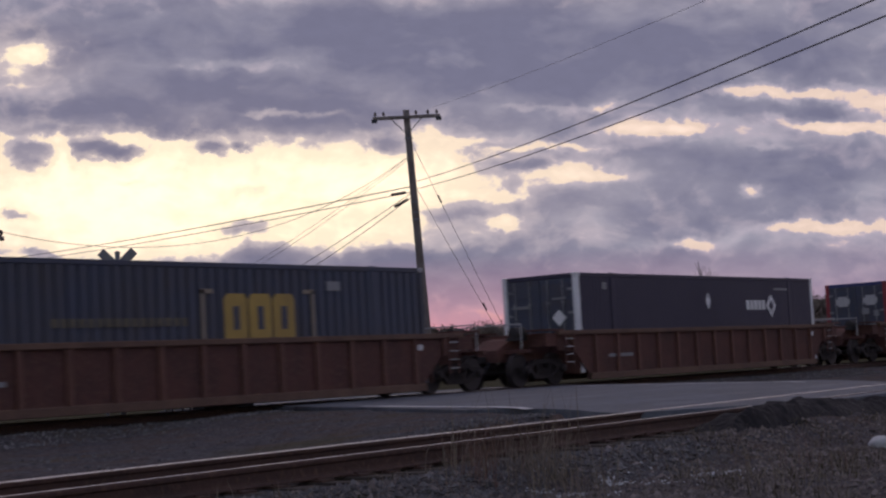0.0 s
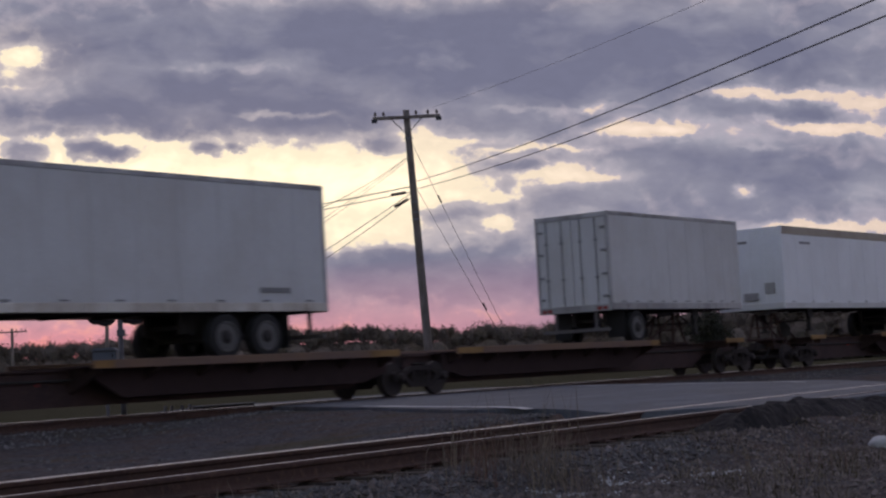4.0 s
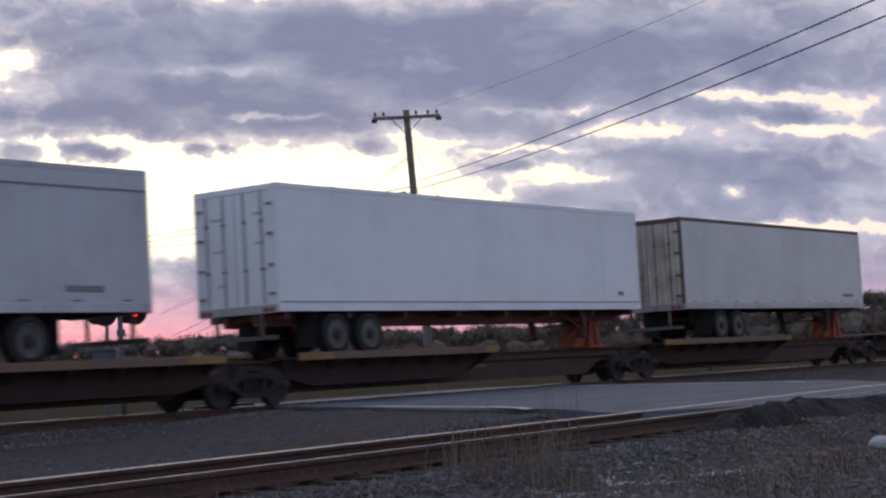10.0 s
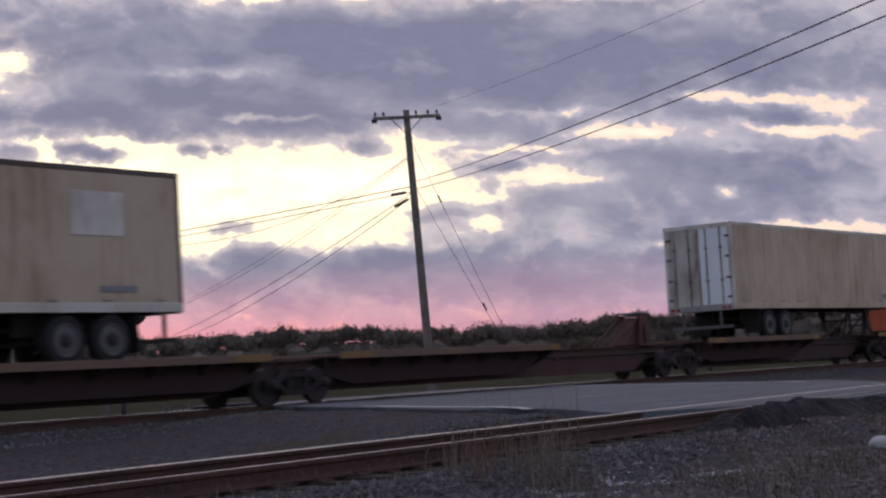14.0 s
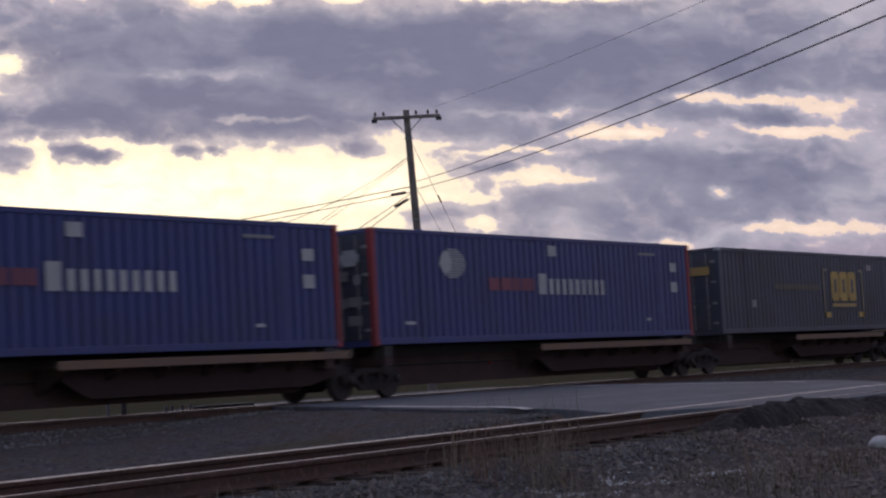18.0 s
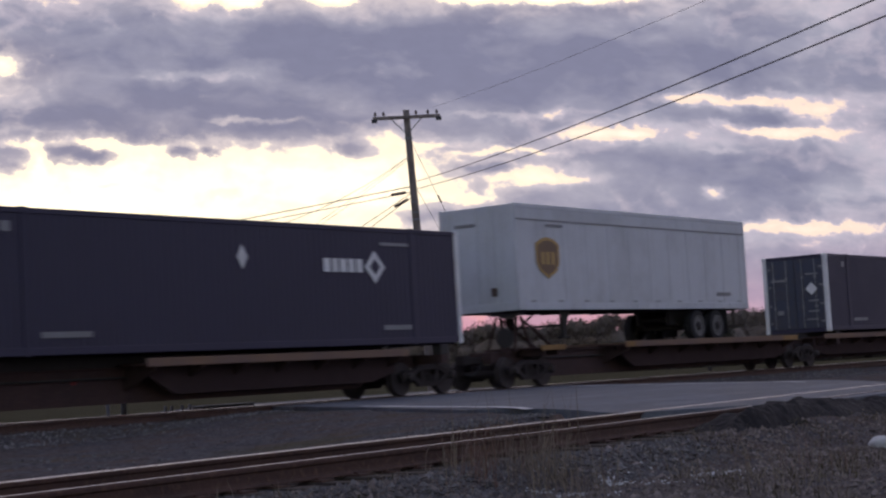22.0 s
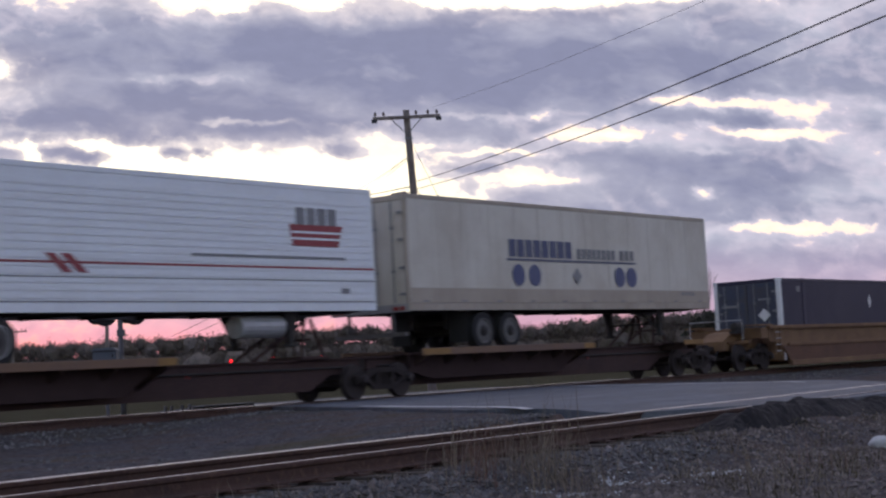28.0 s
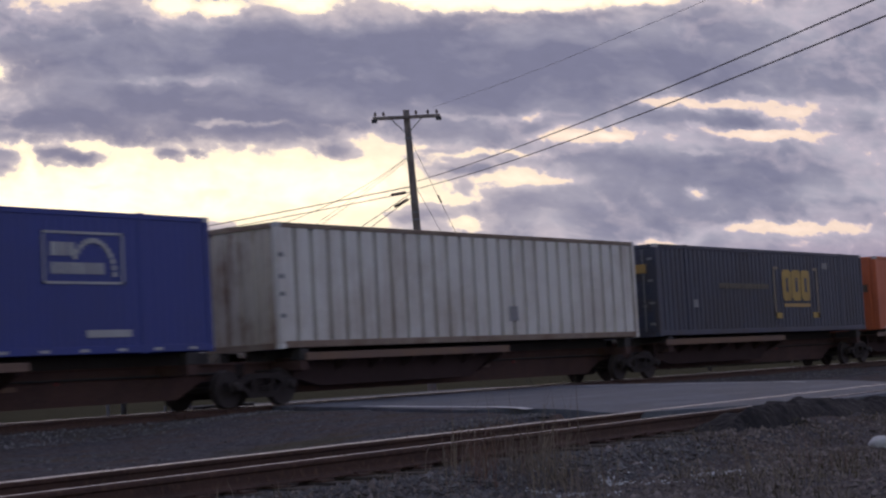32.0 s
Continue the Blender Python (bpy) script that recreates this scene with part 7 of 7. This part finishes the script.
t = trailer(361.45, 14.7, False, "stained", "soiled white trailer with a pale new panel and dirty doors", "trailers", top="dirty_white", door_colour="stained", bottom="stained", axles=(2.6, 3.9))
mark(t, 5.6, 6.8, 1.4, 1.52, "mark_grey", name="number_bar")
part("door_skin", hard_box(-7.341, -7.337, -1.14, -0.06, 1.24, 3.84), "white_b", t, "bluish white repainted door leaf")

# five platforms of containers
spine_platform(380.2, 396.8, pads=(379.4, 394.6), first=True)
spine_platform(396.8, 413.9, pads=(397.7, 411.9))
spine_platform(413.9, 431.1, pads=(414.1, 429.3))
spine_platform(431.1, 448.1, pads=(431.5, 446.6))
spine_platform(448.1, 464, pads=(449.7, 464.6), last=True)
orange_container(378.95, PLAT_Z)
ribbed_container(396.9, PLAT_Z)
blue_stack_container(413.6, PLAT_Z)
blue_stack_container(431.0, PLAT_Z)
navy_container(449.2, PLAT_Z)

# three platforms
spine_platform(469.2, 486.6, pads=(468.9, 483.6), first=True)
spine_platform(486.6, 505.1, hitch_u=502.6, deck_end=498.1, lead_deck=True)
spine_platform(505.1, 522.2, pads=(508.0, 522.6), last=True)
tan_container(468.1, PLAT_Z)
parcel_trailer(495.9, 8.45, False, "grey", "short grey parcel trailer with a ribbed roll door", 6.85, 1.0, axles=(1.5,), end="roll", bottom="grey", door_colour="parcel_door")
dark_container(507.25, PLAT_Z)

# three platforms
spine_platform(526.9, 544.8, hitch_u=527.4, deck_end=531.6, first=True)
spine_platform(544.8, 562.8, pads=(547.3, 562.0), lead_deck=True, deck_end=556.4)
spine_platform(562.8, 579.8, pads=(565.8, 580.4), lead_deck=True, deck_end=574.9, last=True)
parcel_trailer(526.1, 13.9, True, "blue_grey", "pale grey parcel trailer with a brown and gold shield", 1.55, axles=(2.3, 3.6), top="blue_grey", bottom="blue_grey")
dark_container(546.62, PLAT_Z)
blue_stack_container(565.1, PLAT_Z)

# five platforms
spine_platform(584.8, 600.95, hitch_u=585.0, first=True)
spine_platform(600.95, 618.45, hitch_u=616.4, lead_deck=True)
spine_platform(618.45, 636.2, hitch_u=634.2, lead_deck=True, paint="spine_tan", hitch_paint="hitch_dull")
spine_platform(636.2, 653.6, hitch_u=651.6, lead_deck=True)
spine_platform(653.6, 669.8, hitch_u=668.4, lead_deck=True, last=True)
parcel_trailer(583.9, 13.9, True, "blue_grey", "pale grey parcel trailer with a brown and gold shield", 1.7, axles=(2.4, 3.8), top="blue_grey", bottom="blue_grey")
parcel_trailer(604.2, 13.65, False, "blue_grey", "pale grey parcel trailer with a dull ribbed roll door", 12.0, axles=(2.4, 3.7), top="blue_grey", bottom="blue_grey", door_colour="parcel_door", end="roll")
trailer(619.6, 16.2, False, "white_b", "white smooth container on a rusty red chassis", "trailers", chassis=True, seams=40, top="white_b", bottom="white_b", axles=(2.0, 3.25))

t = trailer(637.1, 16.0, False, "white_b", "white refrigerated trailer with thin red stripes", "trailers", top="white_b", bottom="white_b", door_colour="dirty_white", seams=40, axles=(3.3, 4.6))
for k in range(15):
    shared("side_rib", "level", lambda: hard_box(-7.9, 7.9, -WIDE / 2 - 0.002, -WIDE / 2, 0, 0.10), "white_b", t, at=pose(0, 0, 1.32 + 0.16 * k))
mark(t, -7.95, 7.95, 2.02, 2.07, "mark_red", "thin red stripe", name="stripe")
mark(t, -7.95, 7.95, 1.74, 1.765, "mark_grey", "thin grey line", name="stripe")
part("arrow_mark", joined(prism([(-2.2, 2.22), (-1.95, 2.22), (-1.5, 1.84), (-1.75, 1.84)], -WIDE / 2 - 0.012, -WIDE / 2 - 0.008), prism([(-1.8, 2.22), (-1.55, 2.22), (-1.1, 1.84), (-1.35, 1.84)], -WIDE / 2 - 0.012, -WIDE / 2 - 0.008)), "mark_red", t, "dull red slanted arrow mark")
part("box_logo", prism([(5.05, 2.55), (6.65, 2.55), (6.85, 3.05), (4.95, 3.05)], -WIDE / 2 - 0.009, -WIDE / 2 - 0.004), "mark_red", t, "red trapezoid logo")
letters(t, 5.2, 6.7, 3.05, 3.45, 4, "mark_grey", "grey lettering bars", gap=0.2)
part("box_logo_lines", boxes((5.0, 6.8, -WIDE / 2 - 0.013, -WIDE / 2 - 0.009, 2.70, 2.75), (5.0, 6.8, -WIDE / 2 - 0.013, -WIDE / 2 - 0.009, 2.85, 2.90)), "white_b", t)
mark(t, 1.8, 6.9, 2.25, 2.31, "mark_grey", name="lettering_bar")
part("fuel_tank", moved(turned([(-0.75, 0.05), (-0.72, 0.26), (0.72, 0.26), (0.75, 0.05)], "X", 18), Matrix.Translation((4.2, -0.85, 0.72))), "silver", t, "silver fuel tank")

t = trailer(654.4, 16.0, False, "cream", "cream trailer with navy lettering bars and blue discs", "trailers", top="taupe", bottom="taupe", door_colour="cream", axles=(3.2, 4.45), seams=1.22)
mark(t, -7.9, 7.95, 1.24, 1.62, "taupe", "taupe lower band", name="lower_band", face=-WIDE / 2 - 0.001)
letters(t, -3.45, -0.2, 2.50, 2.98, 8, "mark_navy", "large navy lettering bars", gap=0.22)
letters(t, 0.0, 2.2, 2.50, 2.80, 8, "mark_grey", "small grey lettering bars", gap=0.25)
letters(t, 2.4, 3.3, 2.50, 2.80, 3, "mark_grey", "small grey lettering bars", gap=0.25)
mark(t, -3.6, 3.35, 2.40, 2.45, "mark_navy", "navy underline", name="underline")
for x in (-3.05, -2.25, 2.35, 3.05):
    part("blue_disc", moved(turned([(-0.006, 0.30), (0, 0.30)], n=24), Matrix.Translation((x, -WIDE / 2 - 0.004, 2.0))), "mark_blue", t, "round blue mark")
diamond(t, -0.05, 2.0, 0.5, 0.5, "mark_grey")

# two well cars
well_car(683.8, "well_tan", 0, "faded yellow smooth-sided well car with a container inside")
well_car(707.25, "well_brown", 0, "dark brown smooth-sided well car with a container inside", 0.27)
dark_container(675.7, WELL_Z)
orange_container(699.2, WELL_Z)

# the last platforms in sight
spine_platform(722.7, 738, pads=(721.2, 735.6), first=True, lead_deck=True, deck_end=731.2, paint="spine_tan")
spine_platform(738, 754.9, pads=(739.2, 753.8), lead_deck=True, deck_end=747.4, paint="spine_tan")
spine_platform(754.9, 771.8, pads=(756.5, 771.2), lead_deck=True, deck_end=764.6, paint="spine_tan")
spine_platform(771.8, 789.6, pads=(774.2, 788.9), last=True, lead_deck=True, deck_end=781.6, paint="spine_tan")
logistics_container(720.1, PLAT_Z)
ribbed_container(738.4, PLAT_Z)
navy_container(755.8, PLAT_Z)
orange_container(773.4, PLAT_Z)


# ---- everything that moves ----
def motions():
    for ob in TRAIN:
        m = ob.matrix_basis.copy()
        walk(ob, [(0, m), (32, Matrix.Translation((-SPEED * 32, 0, 0)) @ m)])
    drift = Matrix.Translation((-67, 0, -123))
    walk(BACKDROP, [(0, STAND), (32, STAND @ drift)])


motions()
